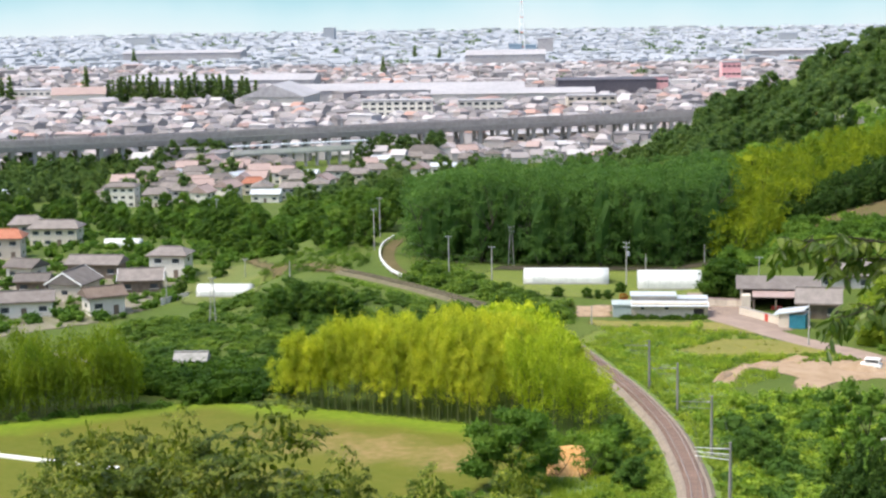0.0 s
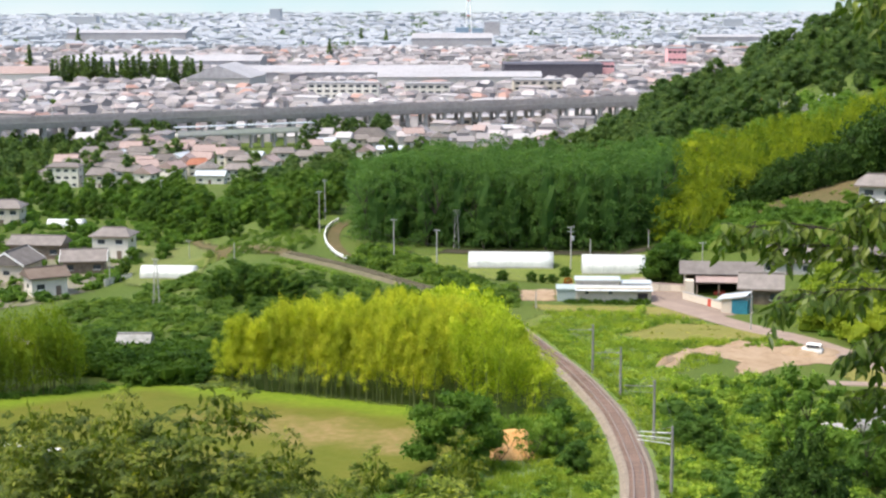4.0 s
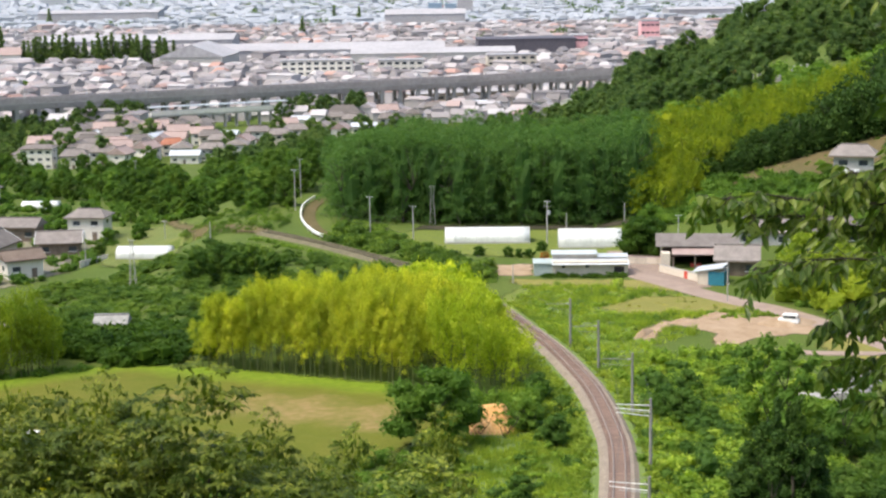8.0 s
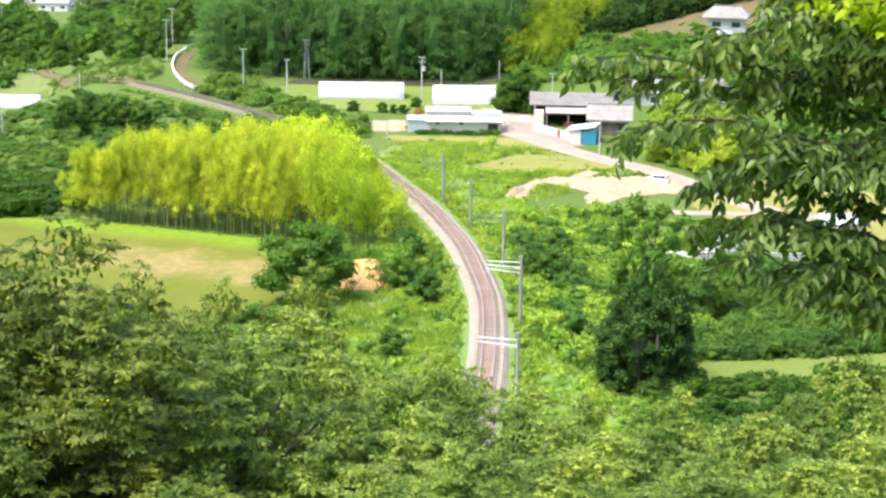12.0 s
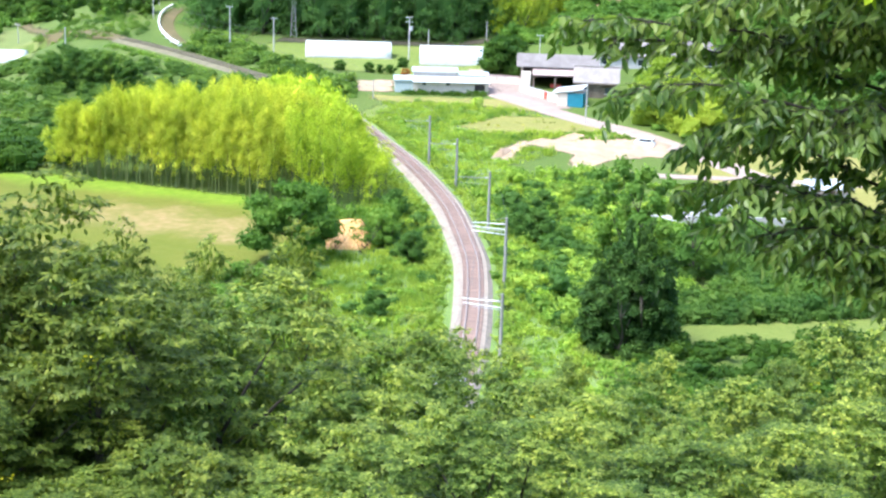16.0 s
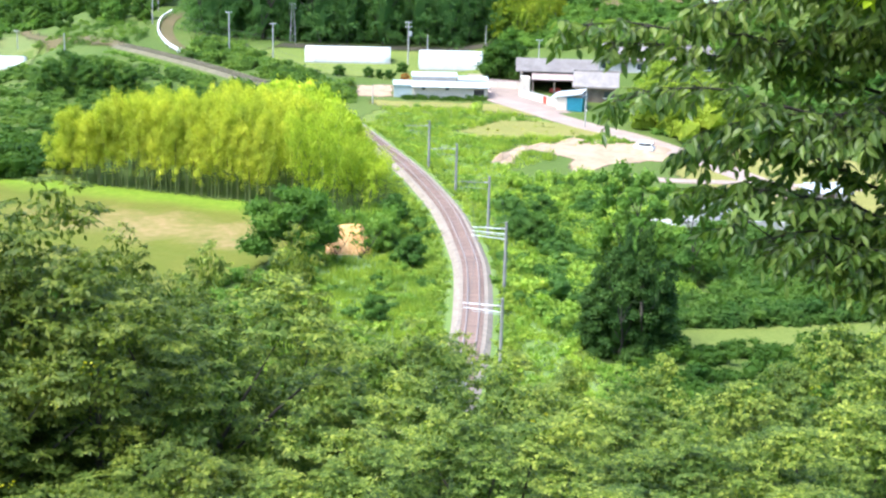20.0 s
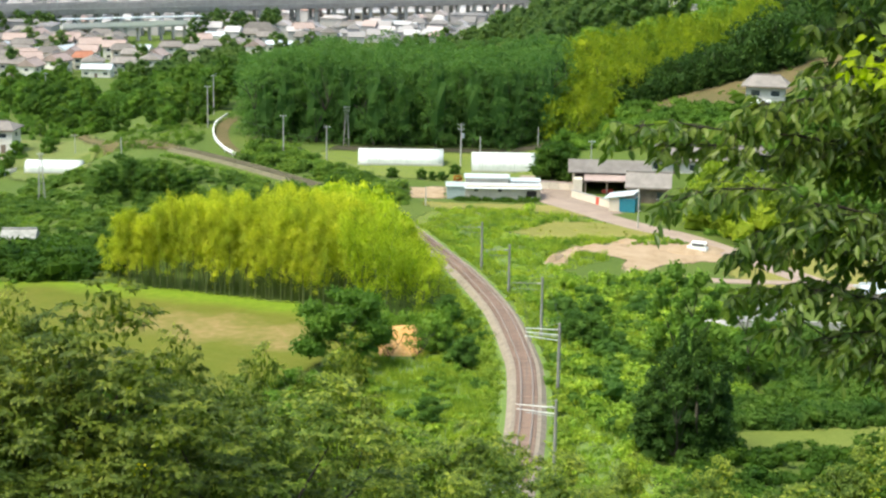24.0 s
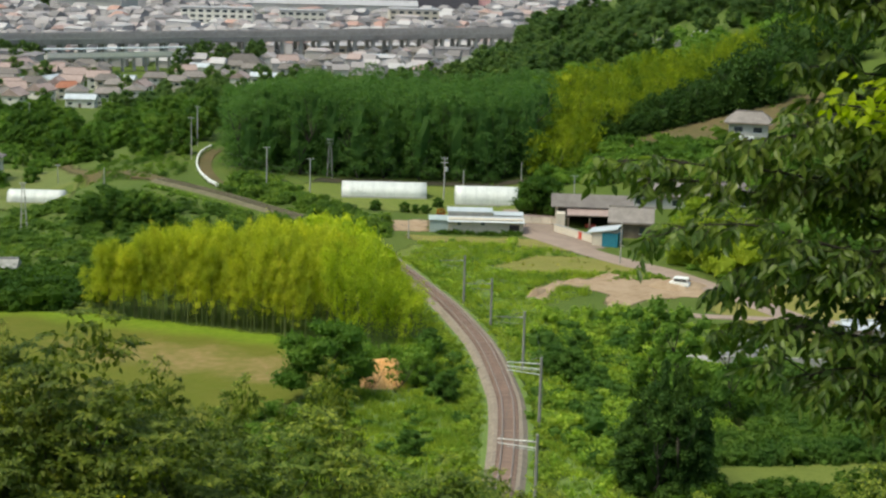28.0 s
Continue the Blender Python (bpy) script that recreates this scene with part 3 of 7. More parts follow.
BROWN_SLOPE = [(37, 330), (42, 337), (50, 338), (62, 339), (74, 341), (84, 342), (84, 324), (66, 318), (50, 326)]
OCHRE = [(-5.4, 175.5), (-5.0, 181), (-1.5, 182.5), (0.3, 179.5), (-1.2, 176)]
patch("meadow", FIELD, M_MEADOW, "mown yellow-green meadow with tan dry patches beside the bamboo", "field")
patch("soil_pad", PAD, M_SOIL, "bare pinkish soil yard beside the long shed", "soil")
patch("soil_strip", STRIP, M_STRAW, "pale trodden soil and dry grass below the long shed", "soil", 0.06, 0.5, 2.2)
patch("rough_meadow", ROUGH, M_PADDY, "rough green grass between the track and the lane", "grass", 0.04, 0.6)
patch("right_field", RIGHT_FIELD, M_STRAW, "yellow-green grass beyond the dirt yard", "field", 0.05, 0.6)
patch("straw_field", STRAWFIELD, M_STRAW, "yellowed grass field below the road", "field", fade=1.2)
patch("dirt_yard", DIRT, M_SOIL, "bare pale dirt yard with spoil heaps", "soil", 0.08, 0.4, 0.9, 1.2)
patch("dirt_lane", LANE, M_SOIL, "sandy track running off the dirt yard", "soil", 0.075, 0.3, 0.5, 0.8)
patch("farm_yard", [(19, 285), (24.4, 284), (24.8, 276), (27.2, 266.5), (30.6, 258.2), (27, 257), (22, 265), (18.6, 275)], M_YARDWAY, "worn pinkish asphalt yard before the barn wall", "yard", 0.07, 0.5, 0.8, 1.0)
patch("green_field", GREEN_FIELD, M_PADDY, "flat green field round the plastic greenhouses", "field")
# ground strip darkened in colour where the wood shades it
patch("wood_edge", [(-20, 316), (-18, 321.5), (22, 319.5), (22, 314)], M_SHADE_SOIL, "bare soil along the wood, its shade put into the dark colour", "soil", 0.12)
patch("lower_field", LOWER_FIELD, M_LIME, "small yellow-green field below the hedge", "field", fade=0.8)
patch("bank_grass", [(-10, 132), (-12, 150), (-8, 166), (-4, 181), (-1, 196), (4, 206), (8, 196), (9.2, 170), (8, 148), (5, 132)], M_BANK, "pale green grass on the railway bank", "grass", 0.08)
patch("bank_grass", [(12, 132), (13, 165), (12, 190), (9, 212), (2, 240), (6, 250), (16, 240), (18, 214), (30, 204), (27, 180), (21, 150), (20, 132)], M_BANK, "pale green weedy grass on the outer railway bank", "grass", 0.08)
patch("left_field", LEFT_FIELD, M_OLIVE, "yellow-green grass slope above the village", "field", 0.15)
patch("village_yard", [(-150, 318), (-140, 300), (-118, 298), (-94, 322), (-88, 345), (-90, 385), (-104, 405), (-150, 405)], M_YARD, "worn grey earth and weeds between village houses", "yard", 0.12, 1.0, 4.0)
patch("brown_slope", BROWN_SLOPE, M_BROWN, "dry brown grass bank under the hill house", "grass", 0.25, 0.8, 2.0, 5.0)
patch("grass_lane", OLD_LANE, M_BROWN, "overgrown brown grass lane leading from the track", "grass", 0.25, 0.6)
cols, rows_n = 22, 14
cv = []
for j in range(rows_n):
    for i in range(cols):
        u, v = i / (cols - 1), j / (rows_n - 1)
        x, y = -5.2 + 5.0 * u, 177.0 + 3.4 * v
        z = -1.25 + 2.7 * v ** 0.8 * min(1.0, 5.0 * u + 0.3, 3.6 * (1.05 - u))
        q = noise.noise_vector(Vector((x * 0.7, y * 0.7, z * 1.6))) * 0.3
        cv.append((x + q.x * v, y + q.y * 1.6 * v, z + q.z * 0.8 * v))
cf = [(j * cols + i, j * cols + i + 1, (j + 1) * cols + i + 1, (j + 1) * cols + i) for j in range(rows_n - 1) for i in range(cols - 1)]
cf += [((rows_n - 1) * cols + i, (rows_n - 1) * cols + i + 1, rows_n * cols + i + 1, rows_n * cols + i) for i in range(cols - 1)]
cv += [(-5.2 + 5.0 * i / (cols - 1), 181.5, -1.3) for i in range(cols)]
tagged(part("clay_bank", mesh_of("clay_bank", np.array(cv), np.array(cf)), M_OCHRE, smooth=True), "bare orange clay bank behind the dark tree", "soil", kind="structure")


def on_land(points, dz):
    return [Vector((p.x, p.y, ground_z(p.x, p.y) + dz)) for p in points]


road_line = on_land(curve_through([(18, 290), (17.5, 276), (20, 268), (24.2, 260.6), (31.3, 248.9), (37.6, 241), (44, 228), (54, 205), (62, 180)], 1.0), 0)
road = sweep("road", road_line, [(-2.1, 0.09), (2.1, 0.09), (2.3, -0.3), (-2.3, -0.3)], M_ASPHALT)
tagged(road, "narrow grey-pink asphalt lane passing the farm buildings", "road", kind="structure")
right_road = sweep("pavement", on_land(curve_through([(30, 193.5), (45, 192.6), (75, 191)], 1.0), 0), [(-1.3, 0.1), (1.3, 0.1), (1.5, -0.3), (-1.5, -0.3)], M_CONCRETE)
tagged(right_road, "pale concrete path above the hedge", "path", kind="structure")
yard_road = sweep("road", on_land(curve_through([(31, 216.5), (38, 214.5), (48, 213.5), (64, 211)], 1.0), 0), [(-1.0, 0.13), (1.0, 0.13), (1.2, -0.3), (-1.2, -0.3)], M_ASPHALT)
tagged(yard_road, "pale concrete farm track behind the thicket", "road", kind="structure")
low_wall = thing("low_wall", Matrix.Translation((45, 190.6, -1.2)), "low pale concrete wall along the top of the hedge", "wall")
for k in range(10):
    part("block", boxes((-9.5 + k * 2.2, -7.34 + k * 2.2, -0.15, 0.15, -0.3, 1.0 + 0.06 * math.sin(k * 2.3))), M_CONCRETE, low_wall)
for k in range(5):
    t = thing("row_cover", pose(38.5 + 1.2 * k, 194.5 + 2.1 * k, -1.2, 0, 0, 6), "low weathered grey plastic cover over a vegetable row", "row cover", "covered vegetable rows")
    prof = [(0.45 * math.cos(math.pi * i / 6), 0.6 * math.sin(math.pi * i / 6)) for i in range(7)]
    bm = bmesh.new()
    rings = [[bm.verts.new((x, a, max(0.0, c) * (1 + 0.12 * math.sin(x * 2.1 + k)))) for a, c in prof] for x in np.linspace(-2.4, 2.8, 8)]
    for q0, q1 in zip(rings, rings[1:]):
        for i in range(6):
            bm.faces.new((q0[i], q1[i], q1[i + 1], q0[i + 1]))
    bm.faces.new(rings[0])
    bm.faces.new(rings[-1][::-1])
    part("film", bm, M_OLD_FILM, t, "", True)
    for x in (-2.4, -0.8, 1.0, 2.8):
        part("hoop", tube(bmesh.new(), [(x, a * 1.04, max(0.0, c) * 1.15) for a, c in prof], [0.03] * 7, 4), M_STEEL, t)
kerb_line = on_land(curve_through([(-80, 187), (-67.3, 183), (-58.5, 180), (-51.6, 178)], 1.0), 0)
kerb = sweep("kerb", kerb_line, [(-0.35, 0.32), (0.35, 0.32), (0.4, -0.2), (-0.4, -0.2)], M_PAINT_WHITE)
tagged(kerb, "white concrete edge along the foot of the meadow", "kerb", kind="structure")
ramp_line = on_land(curve_through([(-34.5, 306), (-37.5, 313), (-40.5, 324), (-42.3, 335), (-43, 347), (-42, 358)], 1.0), 0)
ramp_road = sweep("ramp_road", ramp_line, [(-0.3, 0.12), (2.4, 0.12), (2.6, -0.4), (-0.5, -0.4)], M_BROWN)
tagged(ramp_road, "short grey lane curving up beside the dark wood", "road", kind="structure")
guard = thing("guard_rail", None, "white curved guard rail along the small lane", "guard rail")
sweep("rail", ramp_line, [(-0.65, 0.45), (-0.4, 0.45), (-0.4, 0.95), (-0.65, 0.95)], M_PAINT_WHITE, guard)
for i in range(2, len(ramp_line), 5):
    p = ramp_line[i]
    part("post", boxes((p.x - 0.65, p.x - 0.5, p.y - 0.1, p.y + 0.1, p.z - 0.1, p.z + 0.9)), M_STEEL, guard)

# ---- railway ----
TRACK = curve_through([(-13, 74), (-3, 97), (3.6, 117), (7.3, 134), (9.2, 149), (10.3, 167), (10.1, 177), (8.9, 192), (6.9, 204), (4.4, 215.6), (1.5, 226), (-1.2, 235.4), (-4.1, 244.5), (-14.5, 268), (-27.2, 286.8), (-35.3, 297.3), (-42, 305), (-46.5, 309.8)], 0.6)
NEAR_RUN = [p for p in TRACK if p.y < 256]
FAR_RUN = [p for p in TRACK if p.y > 255]
for run, cover in ((NEAR_RUN, M_BANK), (FAR_RUN, M_GRASS)):
    tagged(sweep("embankment", run, [(-7.0, -5.2), (-2.5, -0.52), (2.5, -0.52), (7.0, -5.2)], cover), "grassy railway embankment under the curving track", "embankment", kind="structure")
far_bed = sweep("ballast_bed", FAR_RUN, [(-2.2, -0.55), (-1.4, -0.14), (1.4, -0.14), (2.2, -0.55)], M_OLD_BED)
tagged(far_bed, "weedy brown ballast where the track leaves the valley", "ballast", kind="structure")
bed = sweep("ballast_bed", NEAR_RUN, [(-2.1, -0.6), (-1.42, -0.12), (1.42, -0.12), (2.05, -0.6)], M_BALLAST)
tagged(bed, "grey crushed-stone ballast of a single railway track", "ballast", kind="structure")
track = thing("railway_track", Matrix.Translation((9.2, 149, 0)), "single curved railway track with rusty brown centre", "railway track")


def under(ob, parent):
    ob.parent = parent
    ob.matrix_parent_inverse = parent.matrix_world.inverted()
    return ob


under(sweep("rusty_bed", NEAR_RUN, [(-0.95, -0.3), (-0.9, -0.06), (0.9, -0.06), (0.95, -0.3)], M_RUSTBED), track)
for s in (-1, 1):
    c = s * 0.58
    under(sweep("rail", FAR_RUN, [(c - 0.06, -0.1), (c - 0.035, 0.1), (c + 0.035, 0.1), (c + 0.06, -0.1)], M_OLD_BED), track)
    under(sweep("rail", NEAR_RUN, [(c - 0.08, 0.0), (c - 0.045, 0.15), (c + 0.045, 0.15), (c + 0.08, 0.0)], M_RAIL), track)
sleeper_bm = bmesh.new()
box(sleeper_bm, -1.05, 1.05, -0.11, 0.11, -0.12, 0.0)
sleeper_me = bpy.data.meshes.new("sleeper")
sleeper_bm.to_mesh(sleeper_me)
sleeper_bm.free()
sleeper_me.materials.append(M_SLEEPER)
far_sleepers = []
for i in range(2, len(TRACK) - 2, 1):
    p, d = TRACK[i], (TRACK[i + 1] - TRACK[i - 1]).normalized()
    m = Matrix.Translation(p) @ Matrix.Rotation(math.atan2(-d.x, d.y), 4, "Z")
    if 130 < p.y < 250:
        o = new("sleeper", sleeper_me)
        o.matrix_world = m
        under(o, track)
    else:
        far_sleepers.append(m)
bm = bmesh.new()
for m in far_sleepers:
    box(bm, -1.05, 1.05, -0.11, 0.11, -0.12, 0.0, 0, m)
tagged(under(part("sleeper_run", bm, M_OLD_BED), track), kind="stuff")


def track_at(y):
    i = min(range(1, len(TRACK) - 1), key=lambda k: abs(TRACK[k].y - y))
    d = (TRACK[i + 1] - TRACK[i - 1]).normalized()
    return TRACK[i], d, Vector((d.y, -d.x, 0))


def overhead_mast(y, off=3.0, top=6.4, arms=1, side=1):
    p, d, right = track_at(y)
    base = p + right * off * side
    z0 = min(-1.5, ground_z(base.x, base.y))
    t = thing("overhead_mast", Matrix.Translation((base.x, base.y, z0)), "grey concrete overhead-line mast with a bracket arm over the railway", "mast", "masts along the railway")
    part("pole", tube(bmesh.new(), [(0, 0, -0.3), (0, 0, top - z0)], [0.18, 0.13], 10), M_MAST, t)
    inward = -right * side
    for k in range(arms):
        h = top - z0 - 0.7 - 0.55 * k
        q = d * (0.5 * k)
        a, b = Vector((0, 0, h)), inward * (off + 0.3) + Vector((0, 0, h + 0.12)) + q
        part("bracket_arm", tube(bmesh.new(), [a, b], [0.045, 0.04], 6), M_MAST if y > 180 else M_PAINT_WHITE, t)
        part("stay", tube(bmesh.new(), [a + Vector((0, 0, 0.65)), a.lerp(b, 0.75)], [0.02, 0.02], 5), M_MAST, t)
        if k:
            continue
        part("steady_arm", tube(bmesh.new(), [a - Vector((0, 0, 0.75)), inward * (off - 0.5) + Vector((0, 0, h - 0.55)) + q], [0.03, 0.025], 6), M_STEEL if y < 180 else M_MAST, t)
        part("insulator", tube(bmesh.new(), [a.lerp(b, 0.06), a.lerp(b, 0.16)], [0.1, 0.1], 8), M_POLE, t)
    return t


for y, n, sd in ((118, 1, 1), (139, 2, 1), (164, 3, 1), (183, 1, 1), (203, 1, 1), (217, 1, 1)):
    overhead_mast(y, 3.1, 6.4 if y < 200 else 5.6, n, sd)
wires = thing("overhead_wires", Matrix.Translation((9.2, 149, 5)), "thin dark contact and catenary wires above the track", "wires")
for name, z, off in (("contact_wire", 5.1, 0.0), ("catenary_wire", 6.0, 0.0), ("feeder_wire", 6.35, 3.1)):
    line = [track_at(y)[0] + track_at(y)[2] * off for y in range(118, 303, 5)]
    under(part(name, tube(bmesh.new(), [(q.x, q.y, z - (0.25 if i % 4 == 2 else 0.0)) for i, q in enumerate(line)], [0.012] * len(line), 4), M_WIRE), wires)

# ---- the train ----
CAR_L, CAR_W = 18.6, 2.8


def rail_car(m, front, rear):
    t = thing("rail_car", m, "green two-tone electric rail car with a pale weathered roof", "train", "cars of the train")
    w, half = CAR_W / 2, CAR_L / 2
    side = [(-w, 1.0), (-w, 3.0), (-w + 0.16, 3.35), (w - 0.16, 3.35), (w, 3.0), (w, 1.0)]
    bm = bmesh.new()
    rings = [[bm.verts.new((x, y, z)) for x, z in side] for y in (-half, -half + 0.25, half - 0.25, half)]
    for r in (0, 3):
        for v in rings[r]:
            v.co.x *= 0.94
    for a, b in zip(rings, rings[1:]):
        for k in range(6):
            bm.faces.new((a[k], b[k], b[(k + 1) % 6], a[(k + 1) % 6]))
    bm.faces.new(rings[0])
    bm.faces.new(rings[-1][::-1])
    part("body", bm, M_TRAIN, t, "dark green lower body")
    bm = bmesh.new()
    prof = [(-w + 0.1, 3.3), (-w + 0.3, 3.52), (-0.7, 3.68), (0.7, 3.68), (w - 0.3, 3.52), (w - 0.1, 3.3)]
    rings = [[bm.verts.new((x, y, z)) for x, z in prof] for y in (-half + 0.1, half - 0.1)]
    for k in range(6):
        bm.faces.new((rings[0][k], rings[1][k], rings[1][(k + 1) % 6], rings[0][(k + 1) % 6]))
    bm.faces.new(rings[0])
    bm.faces.new(rings[1][::-1])
    part("roof", bm, M_ROOF_TRAIN, t, "pale pinkish-grey weathered roof")
    for s in (-1, 1):
        part("window_band", boxes((s * (w + 0.01) - 0.02, s * (w + 0.01) + 0.02, -half + 0.4, half - 0.4, 1.95, 2.85)), M_TRAIN_PALE, t, "pale green band")
        for k in range(9):
            y = -half + 1.9 + k * (CAR_L - 3.8) / 8
            part("window", boxes((s * (w + 0.03) - 0.02, s * (w + 0.03) + 0.02, y - 0.6, y + 0.6, 2.05, 2.75)), M_GLASS, t)
        for k in (0.18, 0.5, 0.82):
            y = -half + CAR_L * k
            part("door", boxes((s * (w + 0.035) - 0.02, s * (w + 0.035) + 0.02, y - 0.6, y + 0.6, 1.05, 2.95)), M_TRAIN, t)
    for end, shown in ((-1, front), (1, rear)):
        if shown:
            y = end * (half + 0.015)
            for x in (-0.8, 0.0, 0.8):
                part("cab_window", boxes((x - 0.33, x + 0.33, y - 0.02, y + 0.02, 2.15, 2.95)), M_GLASS, t)
            for x in (-0.9, 0.9):
                part("lamp", tube(bmesh.new(), [(x, y - 0.02, 1.35), (x, y + 0.02, 1.35)], [0.12, 0.12], 10), M_PAINT_WHITE, t)
    part("underframe", boxes((-1.15, 1.15, -half + 0.5, half - 0.5, 0.55, 1.0)), M_UNDER, t)
    for y in (-6.2, 6.2):
        bogie = part("bogie", boxes((-1.0, 1.0, y - 1.5, y + 1.5, 0.35, 0.7)), M_UNDER, t)
        for a in (-1, 1):
            for s in (-1, 1):
                part("wheel", tube(bmesh.new(), [(s * 0.5, y + a, 0.57), (s * 0.63, y + a, 0.57)], [0.43, 0.43], 14), M_UNDER, bogie)
    for y in (-6.8, -2.6, 2.2, 6.6):
        bm = boxes((-0.55, 0.55, y - 0.85, y + 0.85, 3.66, 3.98))
        bmesh.ops.bevel(bm, geom=bm.edges[:], offset=0.08, segments=2, affect="EDGES")
        part("roof_unit", bm, M_ROOF_TRAIN, t, "pale roof ventilator box")
    for y in (-4.6, 4.4):
        pan = part("pantograph", boxes((-0.9, 0.9, y - 0.7, y - 0.6, 3.7, 3.8), (-0.9, 0.9, y + 0.6, y + 0.7, 3.7, 3.8)), M_UNDER, t, "folding dark current collector")
        for s in (-1, 1):
            part("lower_rod", tube(bmesh.new(), [(s * 0.6, y - 0.6, 3.8), (s * 0.45, y + 0.55, 4.4)], [0.035] * 2, 5), M_UNDER, pan)
            part("upper_rod", tube(bmesh.new(), [(s * 0.45, y + 0.55, 4.4), (s * 0.55, y, 4.85)], [0.03] * 2, 5), M_UNDER, pan)
        part("collector_head", boxes((-0.8, 0.8, y - 0.08, y + 0.08, 4.85, 4.92)), M_STEEL, pan)
    return t


for yc, fr, re in ((98.5, True, False), (117.5, False, True)):
    p, d, right = track_at(yc)
    rail_car(Matrix.Translation(p) @ Matrix.Rotation(math.atan2(-d.x, d.y), 4, "Z"), fr, re)


# ---- buildings ----
def roof_bm(w, d, z, rise, over, hip=0.0, thick=0.16):
    bm = bmesh.new()
    a, b = w / 2 + over, d / 2 + over
    low = [bm.verts.new((x, y, z)) for x, y in ((-a, -b), (a, -b), (a, b), (-a, b))]
    up = [bm.verts.new((x, y, z + thick)) for x, y in ((-a, -b), (a, -b), (a, b), (-a, b))]
    r0, r1 = bm.verts.new((-a + hip, 0, z + rise + thick)), bm.verts.new((a - hip, 0, z + rise + thick))
    bm.faces.new(low[::-1])
    for k in range(4):
        bm.faces.new((low[k], low[(k + 1) % 4], up[(k + 1) % 4], up[k]))
    bm.faces.new((up[0], up[1], r1, r0))
    bm.faces.new((up[2], up[3], r0, r1))
    bm.faces.new((up[1], up[2], r1))
    bm.faces.new((up[3], up[0], r0))
    return bm


def house(name, x, y, turn, w, d, h, rise, wall, roof, label, category="house", hip=0.0, over=0.6, floors=1, cols=3, door=True, z=None, group="", trim=False):
    z0 = (min(ground_z(x + a, y + b) for a in (-w / 2, w / 2) for b in (-d / 2, d / 2)) if z is None else z) - 0.1
    t = thing(name, pose(x, y, z0, 0, 0, turn), label, category, group)
    part("wall", boxes((-w / 2, w / 2, -d / 2, d / 2, -0.5, h + 0.05)), wall, t)
    if hip == 0 and rise > 0.5:
        bm = bmesh.new()
        for s in (-1, 1):
            v = [bm.verts.new((s * (w / 2 - e), yy, zz)) for e in (0, 0.2) for yy, zz in ((-d / 2, h), (d / 2, h), (0, h + rise * 0.86))]
            bm.faces.new(v[:3])
            bm.faces.new(v[:2:-1])
            for k in range(3):
                bm.faces.new((v[k], v[(k + 1) % 3], v[3 + (k + 1) % 3], v[3 + k]))
        part("gable", bm, wall, t)
    r = part("roof", roof_bm(w, d, h, rise, over, hip), roof, t)
    part("ridge", boxes((-w / 2 - over + hip, w / 2 + over - hip, -0.16, 0.16, h + rise + 0.02, h + rise + 0.34)), roof, r)
    for s in (-1, 1):
        part("eave_board", boxes((-w / 2 - over * 0.9, w / 2 + over * 0.9, s * (d / 2 + over) - 0.07, s * (d / 2 + over) + 0.07, h - 0.16, h - 0.02)), M_WOODWALL, r)
    if trim:
        for e in (-1, 1):
            for q in (-1, 1):
                bm = bmesh.new()
                v = [bm.verts.new((e * (w / 2 + over + g), q * yy, zz + dz)) for g in (0.0, 0.09) for yy, zz in ((d / 2 + over, h), (0, h + rise)) for dz in (-0.16, 0.24)]
                for a in ((0, 1, 3, 2), (4, 6, 7, 5), (0, 4, 5, 1), (2, 3, 7, 6), (0, 2, 6, 4), (1, 5, 7, 3)):
                    bm.faces.new([v[n] for n in a])
                part("barge_board", bm, M_PAINT_WHITE, r, "white painted barge board")
    fh = h / floors
    for f in range(floors):
        for k in range(cols):
            cx = -w / 2 + (k + 0.5) * w / cols
            for s in (-1, 1):
                if door and f == 0 and k == cols // 2 and s == -1:
                    part("door", boxes((cx - 0.55, cx + 0.55, s * d / 2 - 0.05, s * d / 2 + 0.05, 0.1, 2.1)), M_WOODWALL, t)
                    continue
                ww, zc = min(0.8, w / cols * 0.3), f * fh + fh * 0.55
                win = part("window", boxes((cx - ww, cx + ww, s * d / 2 - 0.04, s * d / 2 + 0.04, zc - 0.5, zc + 0.5)), M_GLASS, t)
                part("sill", boxes((cx - ww - 0.1, cx + ww + 0.1, s * d / 2 - 0.09, s * d / 2 + 0.09, zc - 0.6, zc - 0.5)), M_PAINT_WHITE, win)
        for s in (-1, 1):
            zc = f * fh + fh * 0.55
            part("window", boxes((s * w / 2 - 0.04, s * w / 2 + 0.04, -0.7, 0.7, zc - 0.45, zc + 0.45)), M_GLASS, t)
    return t


